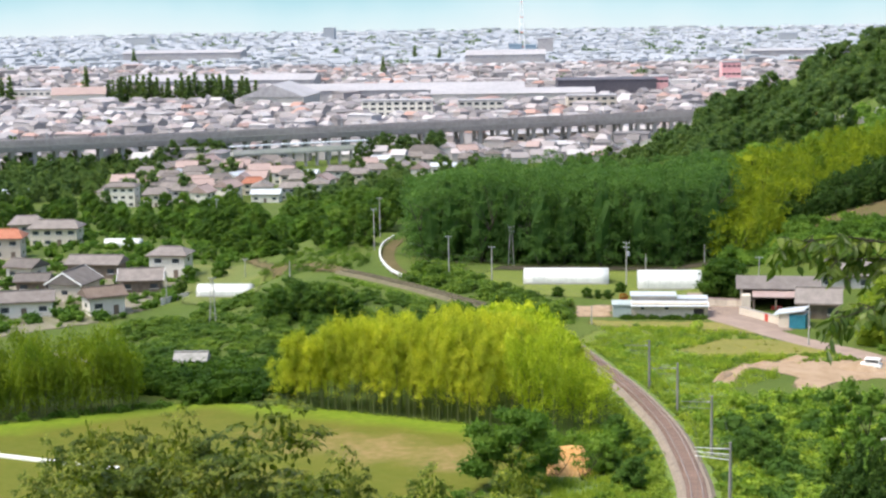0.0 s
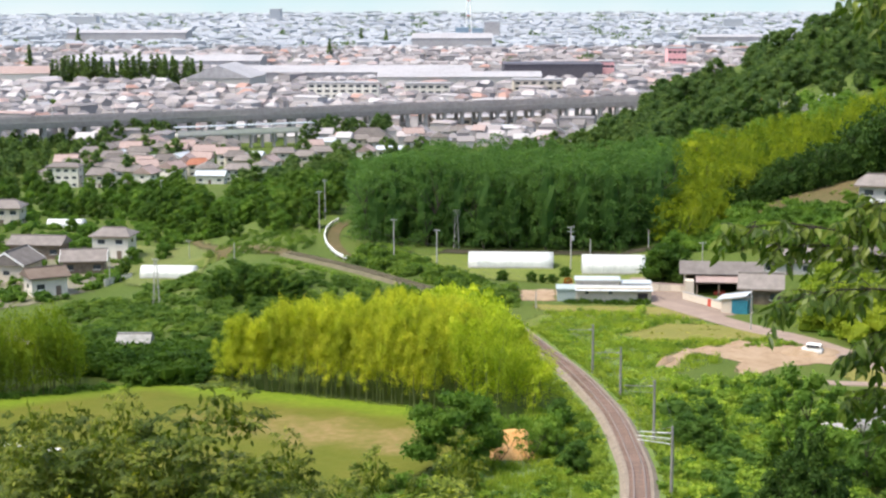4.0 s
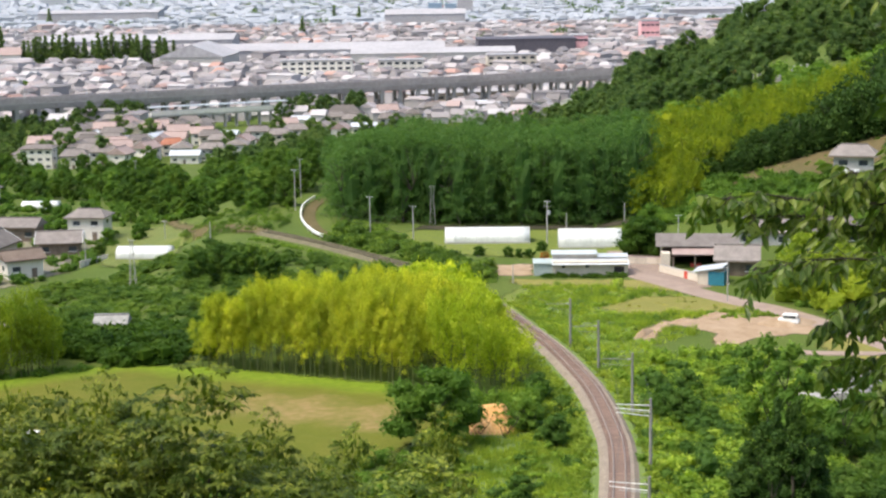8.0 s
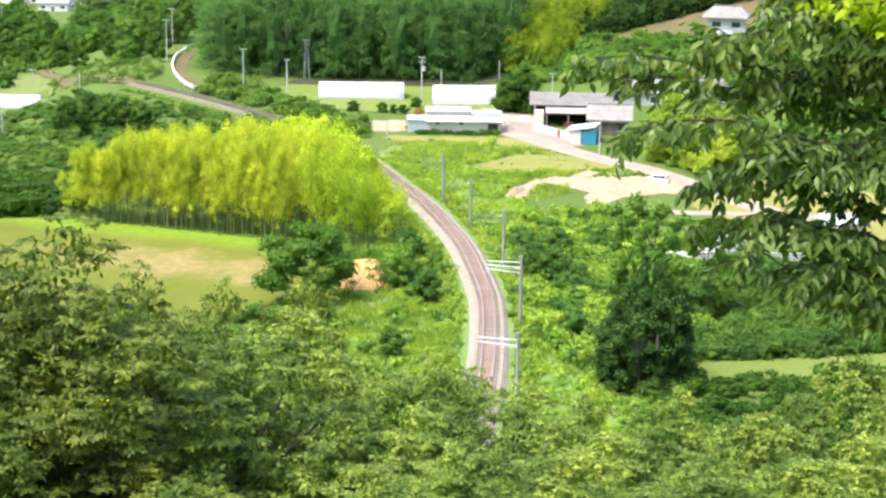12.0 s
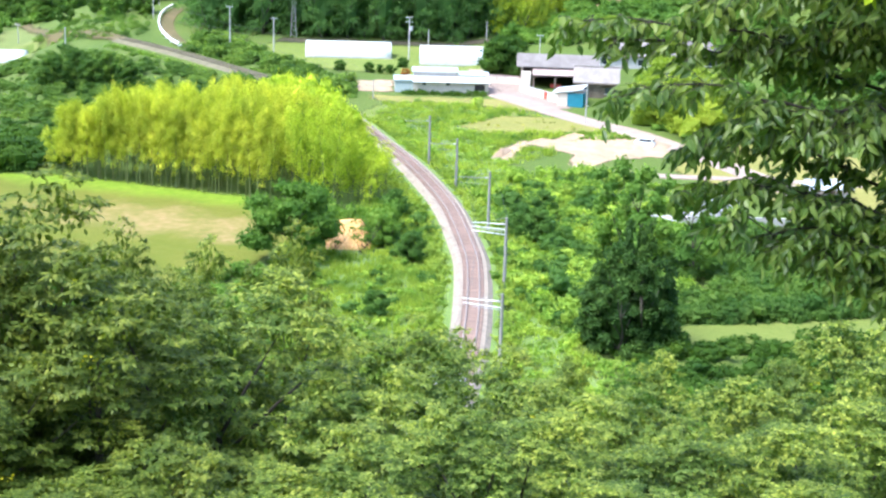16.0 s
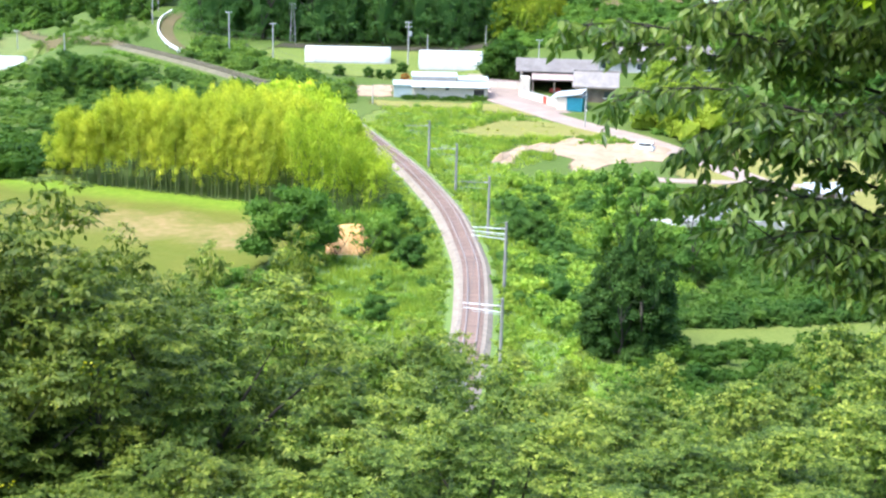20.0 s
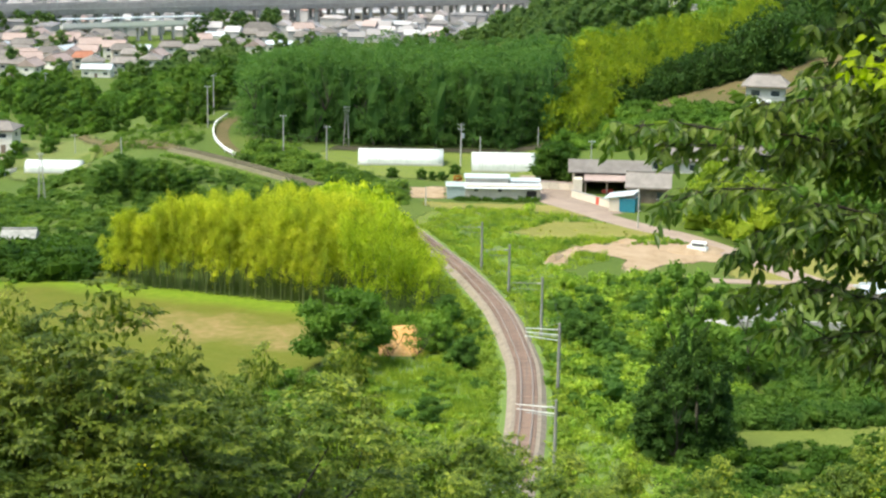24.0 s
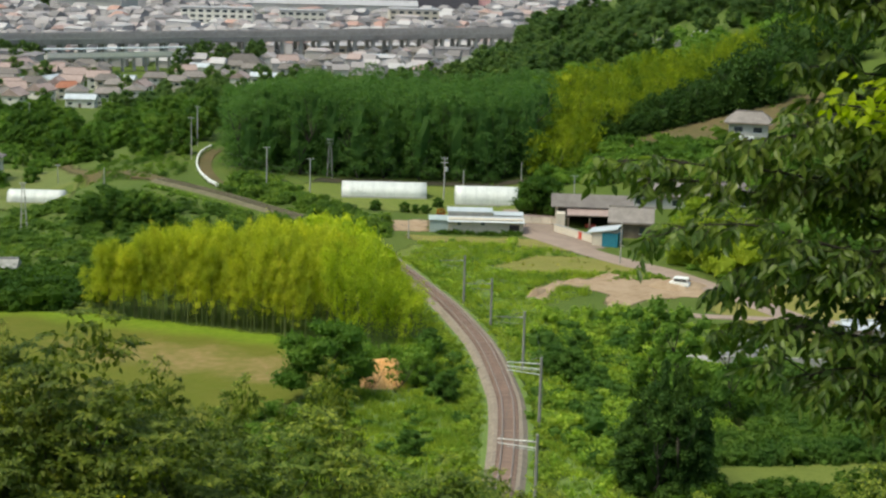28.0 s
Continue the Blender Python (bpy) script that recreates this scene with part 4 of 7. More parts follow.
def greenhouse(x, y, turn, length, width, height, label, z=None):
    z0 = ground_z(x, y) if z is None else z
    t = thing("greenhouse", pose(x, y, z0, 0, 0, turn), label, "greenhouse", "plastic tunnel greenhouses")
    bm = bmesh.new()
    n, prof = 12, []
    for k in range(n + 1):
        a = math.pi * k / n
        prof.append((-math.cos(a) * width / 2, max(0.0, 0.3 * height + math.sin(a) * 0.7 * height) if 0 < k < n else 0.0))
    prof = [(-width / 2, -0.2), (-width / 2, 0.3 * height)] + prof[1:-1] + [(width / 2, 0.3 * height), (width / 2, -0.2)]
    rows = [[bm.verts.new((xx, yy, zz)) for yy, zz in prof] for xx in np.linspace(-length / 2, length / 2, 9)]
    for a, b in zip(rows, rows[1:]):
        for k in range(len(prof) - 1):
            bm.faces.new((a[k], b[k], b[k + 1], a[k + 1]))
    bm.faces.new(rows[0])
    bm.faces.new(rows[-1][::-1])
    part("cover", bm, M_FILM, t, "milky white plastic film", True)
    for xx in np.linspace(-length / 2, length / 2, int(length / 1.8) + 1):
        part("hoop", tube(bmesh.new(), [(xx, yy * 1.006, zz + 0.02) for yy, zz in prof], [0.03] * len(prof), 4), M_STEEL, t)
    part("end_door", boxes((-length / 2 - 0.04, -length / 2 + 0.02, -0.6, 0.6, 0, 1.9)), M_STEEL, t)
    part("base_band", boxes((-length / 2, length / 2, -width / 2 - 0.05, -width / 2 + 0.02, -0.2, 0.35)), M_GREYWALL, t, "dirty lower edge of the film")
    return t


greenhouse(-5.0, 302.6, 0, 15.2, 5.4, 2.6, "long white plastic tunnel greenhouse standing in a green field")
greenhouse(13.2, 297.0, 0, 11.2, 5.4, 3.1, "white plastic tunnel greenhouse behind the long shed")
greenhouse(-76.3, 343.0, 0, 11.4, 4.5, 2.5, "small white plastic tunnel greenhouse above the orchard")
greenhouse(-122.5, 431, 2, 9.5, 4.0, 2.2, "low white tunnel greenhouse among the village trees")

# long shed with two stepped roofs
t = thing("long_shed", pose(10.6, 271.0, -1.2), "long grey farm shed with pale stepped metal roofs", "shed")
part("wall", boxes((-4.6, 7.4, -2.4, 2.4, -0.4, 2.3)), M_CREAM, t, "pale rendered wall")
part("annex", boxes((-7.6, -4.65, -1.9, 2.2, -0.4, 1.9)), M_SLATE_BLUE, t, "blue-grey sheet annex")
part("annex_roof", boxes((-7.8, -4.63, -2.1, 2.4, 1.9, 2.05)), M_SLATE_BLUE, t)
bm = bmesh.new()
box(bm, -4.8, 7.6, -2.75, 0.1, 2.3, 2.42, 0, Matrix.Rotation(radians(9), 4, "X"))
part("front_roof", bm, M_TIN, t, "pale ribbed metal roof")
bm = bmesh.new()
box(bm, -4.8, 2.6, 0.0, 2.9, 3.05, 3.2, 0, Matrix.Rotation(radians(4), 4, "X"))
part("upper_roof", bm, M_TIN, t, "higher pale metal roof")
part("upper_wall", boxes((-4.6, 2.4, 0.1, 2.4, 2.3, 3.15)), M_GREYWALL, t)
bm = bmesh.new()
box(bm, 2.62, 7.6, 0.0, 2.7, 2.55, 2.68, 0, Matrix.Rotation(radians(3), 4, "X"))
part("lower_roof", bm, M_TIN, t)
for k in range(12):
    part("roof_rib", boxes((-4.4 + k * 1.05, -4.34 + k * 1.05, -2.75, 0.05, 2.42, 2.47)), M_TIN, t).matrix_local = Matrix.Rotation(radians(9), 4, "X")
for xx in (-2.9, 0.9):
    part("window", boxes((xx - 0.3, xx + 0.3, -2.45, -2.38, 1.35, 1.8)), M_GLASS, t)
# flat panel on the wall, painted as an opening's shade
part("doorway", boxes((5.2, 6.8, -2.46, -2.38, 0.6, 1.5)), M_INNER_SHADE, t, "dark panel standing in for the shade of an open hatch")
part("plinth", boxes((-4.65, 7.45, -2.5, -2.41, -0.4, 0.35)), M_CONCRETE, t)

# farm buildings by the lane
t = thing("barn", pose(30.0, 278.5, -1.1, 0, 0, -4), "open-fronted barn with a grey tiled roof and faded pink lean-to", "barn")
part("back_wall", boxes((-6, 6, 3.2, 3.5, -0.4, 3.4)), M_WOODWALL, t)
part("side_wall", boxes((-6, -5.7, -3.5, 3.2, -0.4, 3.4)), M_CREAM, t)
part("side_wall", boxes((5.7, 6, -3.5, 3.2, -0.4, 3.4)), M_WOODWALL, t)
part("roof", roof_bm(12, 6.5, 3.4, 1.5, 0.8), M_TILE, t)
bm = bmesh.new()
box(bm, -4.2, 6.2, -2.7, 0.0, 0, 0.14, 0, Matrix.Translation((0, -3.6, 3.1)) @ Matrix.Rotation(radians(14), 4, "X"))
part("lean_to_roof", bm, M_TIN_PINK, t, "faded pink metal lean-to roof")
for xx in (-4.0, -0.5, 3.0, 6.0):
    part("post", boxes((xx - 0.12, xx + 0.12, -6.1, -5.86, -0.4, 2.45)), M_WOODWALL, t)
# floor slab coloured dark for the shade inside the barn
part("inner_dark", boxes((-5.6, 5.6, -1.0, 3.1, -0.3, 0.05)), M_INNER_SHADE, t)
part("side_screen", boxes((-5.9, -4.5, -6.1, -3.6, -0.4, 2.7)), M_CREAM, t, "pinkish plastered side bay")
part("crate", boxes((-1.2, 0.6, -4.6, -3.6, -0.3, 0.8)), M_RED, t)
t = thing("yard_wall", pose(25.5, 267.5, -1.2, 0, 0, -58), "low cream block wall beside the lane", "wall")
part("blocks", boxes((-4.2, 6.5, -0.12, 0.12, -0.3, 1.3)), M_CREAM, t)
part("coping", boxes((-4.3, 6.6, -0.18, 0.18, 1.3, 1.4)), M_CONCRETE, t)
part("red_panel", boxes((2.4, 3.2, -0.2, -0.13, 0.0, 1.35)), M_RED, t, "red metal panel")
t = thing("yard_wall", pose(21.6, 277.4, -1.2, 0, 0, -16), "low pinkish block wall at the lane head", "wall")
for k in range(4):
    part("block", boxes((-3.4 + k * 1.72, -1.76 + k * 1.72, -0.12, 0.12, -0.3, 1.45)), M_CREAM, t)
part("coping", boxes((-3.5, 3.5, -0.18, 0.18, 1.45, 1.58)), M_TIN_PINK, t)
t = thing("blue_shed", pose(30.8, 261.9, -1.3, 0, 0, -18), "small shed with teal sheet front and pale blue-white roof", "shed")
part("wall", boxes((-2.0, 2.0, -2.0, 2.0, -0.3, 2.3)), M_CREAM, t, "cream side wall")
part("front_sheet", boxes((-0.4, 2.05, -2.08, -2.02, -0.2, 2.3), (2.02, 2.08, -2.0, 2.0, -0.2, 2.3)), M_TEAL, t, "teal blue corrugated sheet")
bm = bmesh.new()
box(bm, -2.4, 2.4, -2.4, 2.4, 2.55, 2.68, 0, Matrix.Rotation(radians(-10), 4, "Y"))
part("roof", bm, M_TIN, t, "pale blue-white metal roof")
house("farm_house", 35.4, 269.0, -8, 6.0, 4.8, 2.6, 2.0, M_WOODWALL, M_TILE, "low boarded farmhouse with a dark grey tiled gable roof", "house", cols=3, over=0.7)
house("farm_house", 43.0, 290, -10, 9.0, 7, 2.6, 1.9, M_GREYWALL, M_TILE, "grey farmhouse with a grey tiled roof behind the barn", "house", hip=1.2, cols=3)
house("farm_house", 53.5, 288, 8, 8.5, 6.5, 2.6, 1.8, M_WOODWALL, M_TILE, "dark boarded farmhouse half hidden by leafy branches", "house", hip=1.2, cols=3)
hill_house = house("hill_house", 63.4, 319, -14, 7.2, 5.2, 5.6, 1.8, M_GREYWALL, M_TILE, "two-storey grey house with a hipped tile roof on the hillside", "house", hip=2.0, floors=2, cols=2, over=0.9)
part("balcony", boxes((-3.4, 1.2, -3.5, -2.62, 2.55, 2.7), (-3.4, 1.2, -3.5, -3.42, 2.7, 3.3)), M_PAINT_WHITE, hill_house, "white balcony along the upper floor")
house("shed", 56, 203, 5, 5, 3.5, 2.0, 0.6, M_GREYWALL, M_TIN, "low shed with a pale metal roof behind the branches", "shed", cols=1, over=0.4)
house("shed", -55.8, 228, 4, 3.8, 3.0, 1.9, 0.9, M_WOODWALL, M_OLD_FILM, "small dark outbuilding with a pale grey roof in tall shrubs", "shed", cols=1, over=0.5)
house("shed", -80.0, 250, -6, 6, 4.4, 2.2, 1.0, M_WOODWALL, M_TIN_PINK, "weathered outbuilding beyond the bamboo", "shed", cols=1, over=0.5)

# the near village
NEAR = [
    ("storehouse", -98.5, 330, 33, 7.2, 5.6, 3.9, 1.6, M_WHITE, M_TILE_BROWN, "white plastered storehouse with a brown-grey tiled gable roof", 0, 1, 2),
    ("storehouse", -114, 327.5, 17, 11.0, 6.0, 3.3, 1.7, M_WHITE, M_TILE, "long white storehouse with a dark tiled gable roof", 0, 1, 3),
    ("house", -110, 348, 82, 9.5, 7.2, 3.6, 2.6, M_CREAM, M_TILE, "grey-roofed house with a beige gable and pale trim", 0, 1, 2),
    ("house", -113, 375, -3, 11.5, 6.4, 3.4, 1.6, M_WOODWALL, M_TILE, "long dark boarded house with a grey gable roof", 0, 1, 4),
    ("house", -97.8, 357, 10, 8.6, 7.0, 2.8, 2.0, M_WOODWALL, M_TILE, "low house with a wide grey tiled gable roof", 0, 1, 3),
    ("house", -96, 376, -3, 8.2, 6.6, 5.3, 1.5, M_WHITE, M_TILE, "two-storey white house with a grey hipped roof", 2.2, 2, 2),
    ("house", -128.4, 371.5, -18, 6.8, 5.6, 3.2, 1.5, M_WHITE, M_TILE, "small white house with a pale grey gable roof", 0, 1, 2),
    ("house", -145, 407, 8, 7.4, 7.0, 5.4, 1.8, M_CREAM, M_TILE_RED, "cream house with an orange-red hipped roof", 1.8, 2, 2),
    ("house", -142.5, 438, 3, 12.5, 7.5, 5.0, 1.8, M_CREAM, M_TILE, "large two-storey house with a grey-brown hipped roof", 2.2, 2, 4),
    ("house", -154, 448, 10, 8.0, 6.5, 5.2, 2.0, M_GREYWALL, M_TILE, "grey two-storey house beside village trees", 1.8, 2, 3),
    ("house", -136, 322, 5, 8.0, 6.5, 3.4, 1.8, M_WHITE, M_TILE, "white house beside the village lane", 1.6, 1, 3),
    ("house", -120, 303, -15, 7.0, 5.0, 2.6, 1.2, M_GREYWALL, M_TIN, "grey outbuilding with a pale metal roof", 0.0, 1, 2),
    ("house", -121.5, 356, 5, 6.5, 5.0, 2.6, 1.3, M_WOODWALL, M_TILE, "low brown-roofed outbuilding among village houses", 0.0, 1, 2),
]
for nm, x, y, turn, w, d, h, rise, wl, rf, lab, hip, fl, co in NEAR:
    house(nm, x, y, turn, w, d, h, rise, wl, rf, lab, "house", hip=hip, floors=fl, cols=co, over=0.7, group="houses of the near village", trim="trim" in lab or "wide" in lab)

fence = thing("garden_wall", pose(-86.6, 341.2, ground_z(-86.6, 341.2), 0, 0, 64), "low white garden wall beside the village pole", "wall")
for k in range(5):
    part("panel", boxes((-4.4 + k * 1.76, -2.72 + k * 1.76, -0.08, 0.08, -0.5, 1.2)), M_WHITE, fence)
part("coping", boxes((-4.5, 4.5, -0.13, 0.13, 1.2, 1.3)), M_CONCRETE, fence)

# the middle village: a few built houses, then copies
MODELS = [
    house("house", -166, 632, 10, 9.5, 7.5, 5.4, 2.2, M_CREAM, M_TILE, "cream two-storey house with a grey tiled roof", hip=2.0, floors=2, cols=3, group="houses of the middle village"),
    house("house", -180, 634, 0, 12, 8, 8.2, 1.2, M_WHITE, M_TILE, "white three-storey block with a low grey roof", hip=2.0, floors=3, cols=4, group="houses of the middle village"),
    house("house", -150, 640, 80, 9, 7, 5.4, 2.6, M_WHITE, M_TIN_PINK, "white house with a faded pinkish roof", floors=2, cols=2, group="houses of the middle village"),
    house("house", -120, 668, 5, 10, 8, 5.2, 2.0, M_GREYWALL, M_TILE, "grey house with a dark roof", hip=1.5, floors=2, cols=3, group="houses of the middle village"),
    house("house", -128, 655, 0, 11, 7, 3.6, 1.6, M_WHITE, M_TIN, "low white house with a pale metal roof", floors=1, cols=3, group="houses of the middle village"),
    house("house", -140, 690, 15, 9, 7, 5.0, 2.2, M_CREAM, M_TILE_RED, "cream house with a reddish roof", hip=2.0, floors=2, cols=3, group="houses of the middle village"),
]
VILLAGE = [(-188, 624), (-112, 655), (-108, 690), (-126, 745), (-150, 790), (-190, 785), (-200, 730), (-196, 670)]
spots = spread_in(rng, VILLAGE, 56, 10.0)
for k, (x, y) in enumerate(spots):
    if min((x - o.location.x) ** 2 + (y - o.location.y) ** 2 for o in MODELS) < 130:
        continue
    o = rng.choice(MODELS[:1] * 3 + MODELS[2:4] * 2 + MODELS[4:5])
    copy_thing(o, pose(x, y, ground_z(x, y) - 0.1, 0, 0, rng.choice((0, 90, 10, 75)) + rng.uniform(-8, 8)))
for x, y, k, turn in ((-85, 800, 0, 5), (-75, 790, 3, 0), (-100, 805, 4, 0), (-40, 850, 3, 10), (-20, 880, 4, 0), (-62, 830, 2, 20), (0, 900, 0, 5), (-160, 810, 0, 5), (-190, 800, 3, 0), (-230, 660, 4, 5), (-96, 742, 0, 10), (-86, 758, 3, 80), (-68, 768, 4, 0), (-103, 766, 2, 15), (-58, 792, 3, 5), (-48, 812, 0, 90), (-112, 738, 3, 5), (-100, 722, 0, 0), (-76, 742, 2, 85)):
    copy_thing(MODELS[k], pose(x, y, ground_z(x, y) - 0.1, 0, 0, turn))
house("temple_hall", -81, 806, 0, 19, 15, 4.5, 5.5, M_GREYWALL, M_TILE, "large hall with a broad grey tiled roof among trees", "hall", hip=6.5, cols=5, over=1.6)

# ---- viaduct and city ----
a, b = Vector((-430, 704, 0)), Vector((160, 1012, 0))
axis = (b - a).normalized()
vm = Matrix.Translation((a.x, a.y, -30)) @ Matrix.Rotation(math.atan2(axis.y, axis.x), 4, "Z")
via = thing("viaduct", vm, "long grey concrete railway viaduct crossing the plain", "viaduct")
L = (b - a).length
part("deck", boxes((0, L, -5.5, 5.5, 9.8, 12.4)), M_VIADUCT, via)
part("parapet", boxes((0, L, -5.9, -5.52, 10.6, 15.3)), M_VIADUCT, via, "grey noise barrier")
part("parapet", boxes((0, L, 5.52, 5.9, 10.6, 15.3)), M_VIADUCT, via, "grey noise barrier")
part("cornice", boxes((0, L, -6.2, -5.92, 12.3, 12.8)), M_CONCRETE, via)
s = 6.0
while s < L:
    pier = part("pier", boxes((s - 0.9, s + 0.9, -4.6, -2.8, -2, 9.2), (s - 0.9, s + 0.9, 2.8, 4.6, -2, 9.2), (s - 0.85, s + 0.85, -2.8, 2.8, 4.2, 5.2)), M_CONCRETE, via)
    part("cap_beam", boxes((s - 1.1, s + 1.1, -5.3, 5.3, 9.2, 9.8)), M_CONCRETE, pier)
    s += 10.5
for k in range(24):
    part("line_pole", tube(bmesh.new(), [(12 + k * 30, 5.2, 12.4), (12 + k * 30, 5.2, 19.5)], [0.2, 0.15], 6), M_STEEL, via)


def hall(name, x, y, turn, w, d, h, rise, wall, roof, label, bands=0, category="building"):
    t = thing(name, pose(x, y, -30.2, 0, 0, turn), label, category)
    part("wall", boxes((-w / 2, w / 2, -d / 2, d / 2, 0, h)), wall, t)
    if rise > 0:
        part("roof", roof_bm(w, d, h, rise, 0.8), roof, t)
    else:
        part("roof", boxes((-w / 2 - 0.4, w / 2 + 0.4, -d / 2 - 0.4, d / 2 + 0.4, h, h + 0.9)), roof, t)
    for k in range(bands):
        zc = (k + 0.55) * h / bands
        for c in range(max(4, int(w / 5))):
            cx = -w / 2 + (c + 0.5) * w / max(4, int(w / 5))
            part("window", boxes((cx - 1.5, cx + 1.5, -d / 2 - 0.15, -d / 2 + 0.1, zc - 0.8, zc + 0.8)), M_GLASS, t)
    return t


hall("dark_hall", 9, 1345, 4, 76, 40, 14, 0, M_BLACKHALL, M_BLACKHALL, "long dark flat-roofed hall standing over the pale city", 0)
hall("pink_block", 51, 1365, 4, 14, 20, 15, 0, M_PINKWALL, M_FACTORY, "pink-fronted commercial block beside the dark hall", 2)
hall("red_sign_block", 118, 1500, 4, 16, 16, 20, 0, M_PINKWALL, M_FACTORY, "pale pink block with upper floors", 3)
hall("apartment_block", -2, 1180, 6, 34, 14, 11, 0, M_CREAM, M_FACTORY, "beige three-storey block with rows of windows", 3)
hall("school", -128, 1108, 2, 46, 12, 13, 0, M_WHITE, M_FACTORY, "white four-storey school with window rows", 4)
hall("school", -75, 1135, 2, 30, 12, 11, 0, M_WHITE, M_FACTORY, "white three-storey block with window rows", 3)
hall("factory", -150, 1340, 3, 190, 60, 9, 4, M_FACTORY, M_FACTORY, "huge pale factory hall with a white ribbed roof", 0)
hall("factory", -60, 1270, 3, 120, 40, 9, 3, M_GREYWALL, M_FACTORY, "long pale factory hall with a grey wall", 0)
hall("factory", -230, 1245, 88, 60, 46, 10, 9, M_GREYWALL, M_FACTORY, "grey gabled factory hall", 0)
hall("factory", -330, 1500, 3, 170, 60, 10, 4, M_FACTORY, M_FACTORY, "white factory hall behind conifers", 0)
hall("gymnasium", -395, 1285, 14, 40, 28, 10, 5, M_WHITE, M_TIN_PINK, "white hall with a faded red-brown roof", 0)
hall("warehouse", -450, 1330, 8, 60, 30, 11, 0, M_WHITE, M_FACTORY, "white flat-roofed building with two window rows", 2)
walkway = thing("elevated_walkway", pose(-141, 808, -30.2, 0, 0, 27.6), "long white roofed walkway raised on posts before the viaduct", "walkway")
part("girder", boxes((-34, 34, -2, 2, 6.6, 8.4)), M_GREYWALL, walkway)
part("parapet", boxes((-34, 34, -2.3, -2.02, 7.4, 9.6)), M_WHITE, walkway)
part("roof", boxes((-34.4, 34.4, -2.6, 2.6, 11.0, 11.4)), M_TIN, walkway)
for k in range(12):
    part("column", boxes((-32.4 + k * 5.8, -31.7 + k * 5.8, -1.4, 1.4, -1, 6.6)), M_CONCRETE, walkway)
    part("roof_post", boxes((-32.2 + k * 5.8, -31.9 + k * 5.8, 1.6, 1.9, 8.4, 11.0)), M_STEEL, walkway)
hall("low_shed", -30, 935, 20, 60, 12, 5.5, 1.0, M_CREAM, M_FACTORY, "long low pale building beside the viaduct", 1)
hall("tower_block", -104, 2290, 0, 17, 20, 15, 0, M_CITYBLUE, M_CITYBLUE, "blue-grey glazed tower block in the far city", 0)
hall("tower_block", -84, 2290, 0, 14, 20, 14, 0, M_CITYBLUE, M_CITYBLUE, "blue-grey office block in the far city", 0)
hall("tower_block", -63, 2250, 0, 20, 20, 23, 0, M_FACTORY, M_FACTORY, "pale apartment tower in the far city", 0)
# these far blocks take the haze-coloured roof and wall tones
hall("tower_block", -780, 2900, 0, 46, 20, 17, 0, M_HAZED_WALL, M_HAZED_WALL, "hospital block in the far city, coloured pale with haze", 0)
hall("tower_block", -480, 3100, 0, 20, 20, 26, 0, M_HAZED_ROOF, M_HAZED_WALL, "tower in the far city, haze put into its grey", 0)
hall("tower_block", 300, 2700, 0, 30, 20, 16, 0, M_HAZED_WALL, M_HAZED_WALL, "block near the hill, coloured pale with haze", 0)
hall("factory", 250, 2050, 5, 140, 50, 12, 2, M_FACTORY, M_FACTORY, "white-roofed factory near the hill", 0)
hall("factory", -100, 1950, 2, 90, 50, 14, 5, M_FACTORY, M_FACTORY, "white-roofed hall in the middle of the city", 0)
hall("factory", -520, 2150, 2, 150, 50, 14, 3, M_FACTORY, M_FACTORY, "pale factory roofs in the far city", 0)
mast = thing("radio_mast", pose(-97, 2320, -30), "tall thin red and white lattice mast over the city", "mast")
for s0, s1 in ((-1, -1), (-1, 1), (1, -1), (1, 1)):
    part("leg", tube(bmesh.new(), [(s0 * 4, s1 * 4, 0), (s0 * 0.8, s1 * 0.8, 90)], [0.7, 0.4], 5), M_PAINT_WHITE, mast)
for k in range(9):
    q = 4 - 3.2 * k / 9
    part("bracing", boxes((-q, q, -q, -q + 0.5, k * 10, k * 10 + 0.6), (-q, q, q - 0.5, q, k * 10 + 0.5, k * 10 + 1.1)), M_RED if k % 2 else M_PAINT_WHITE, mast)


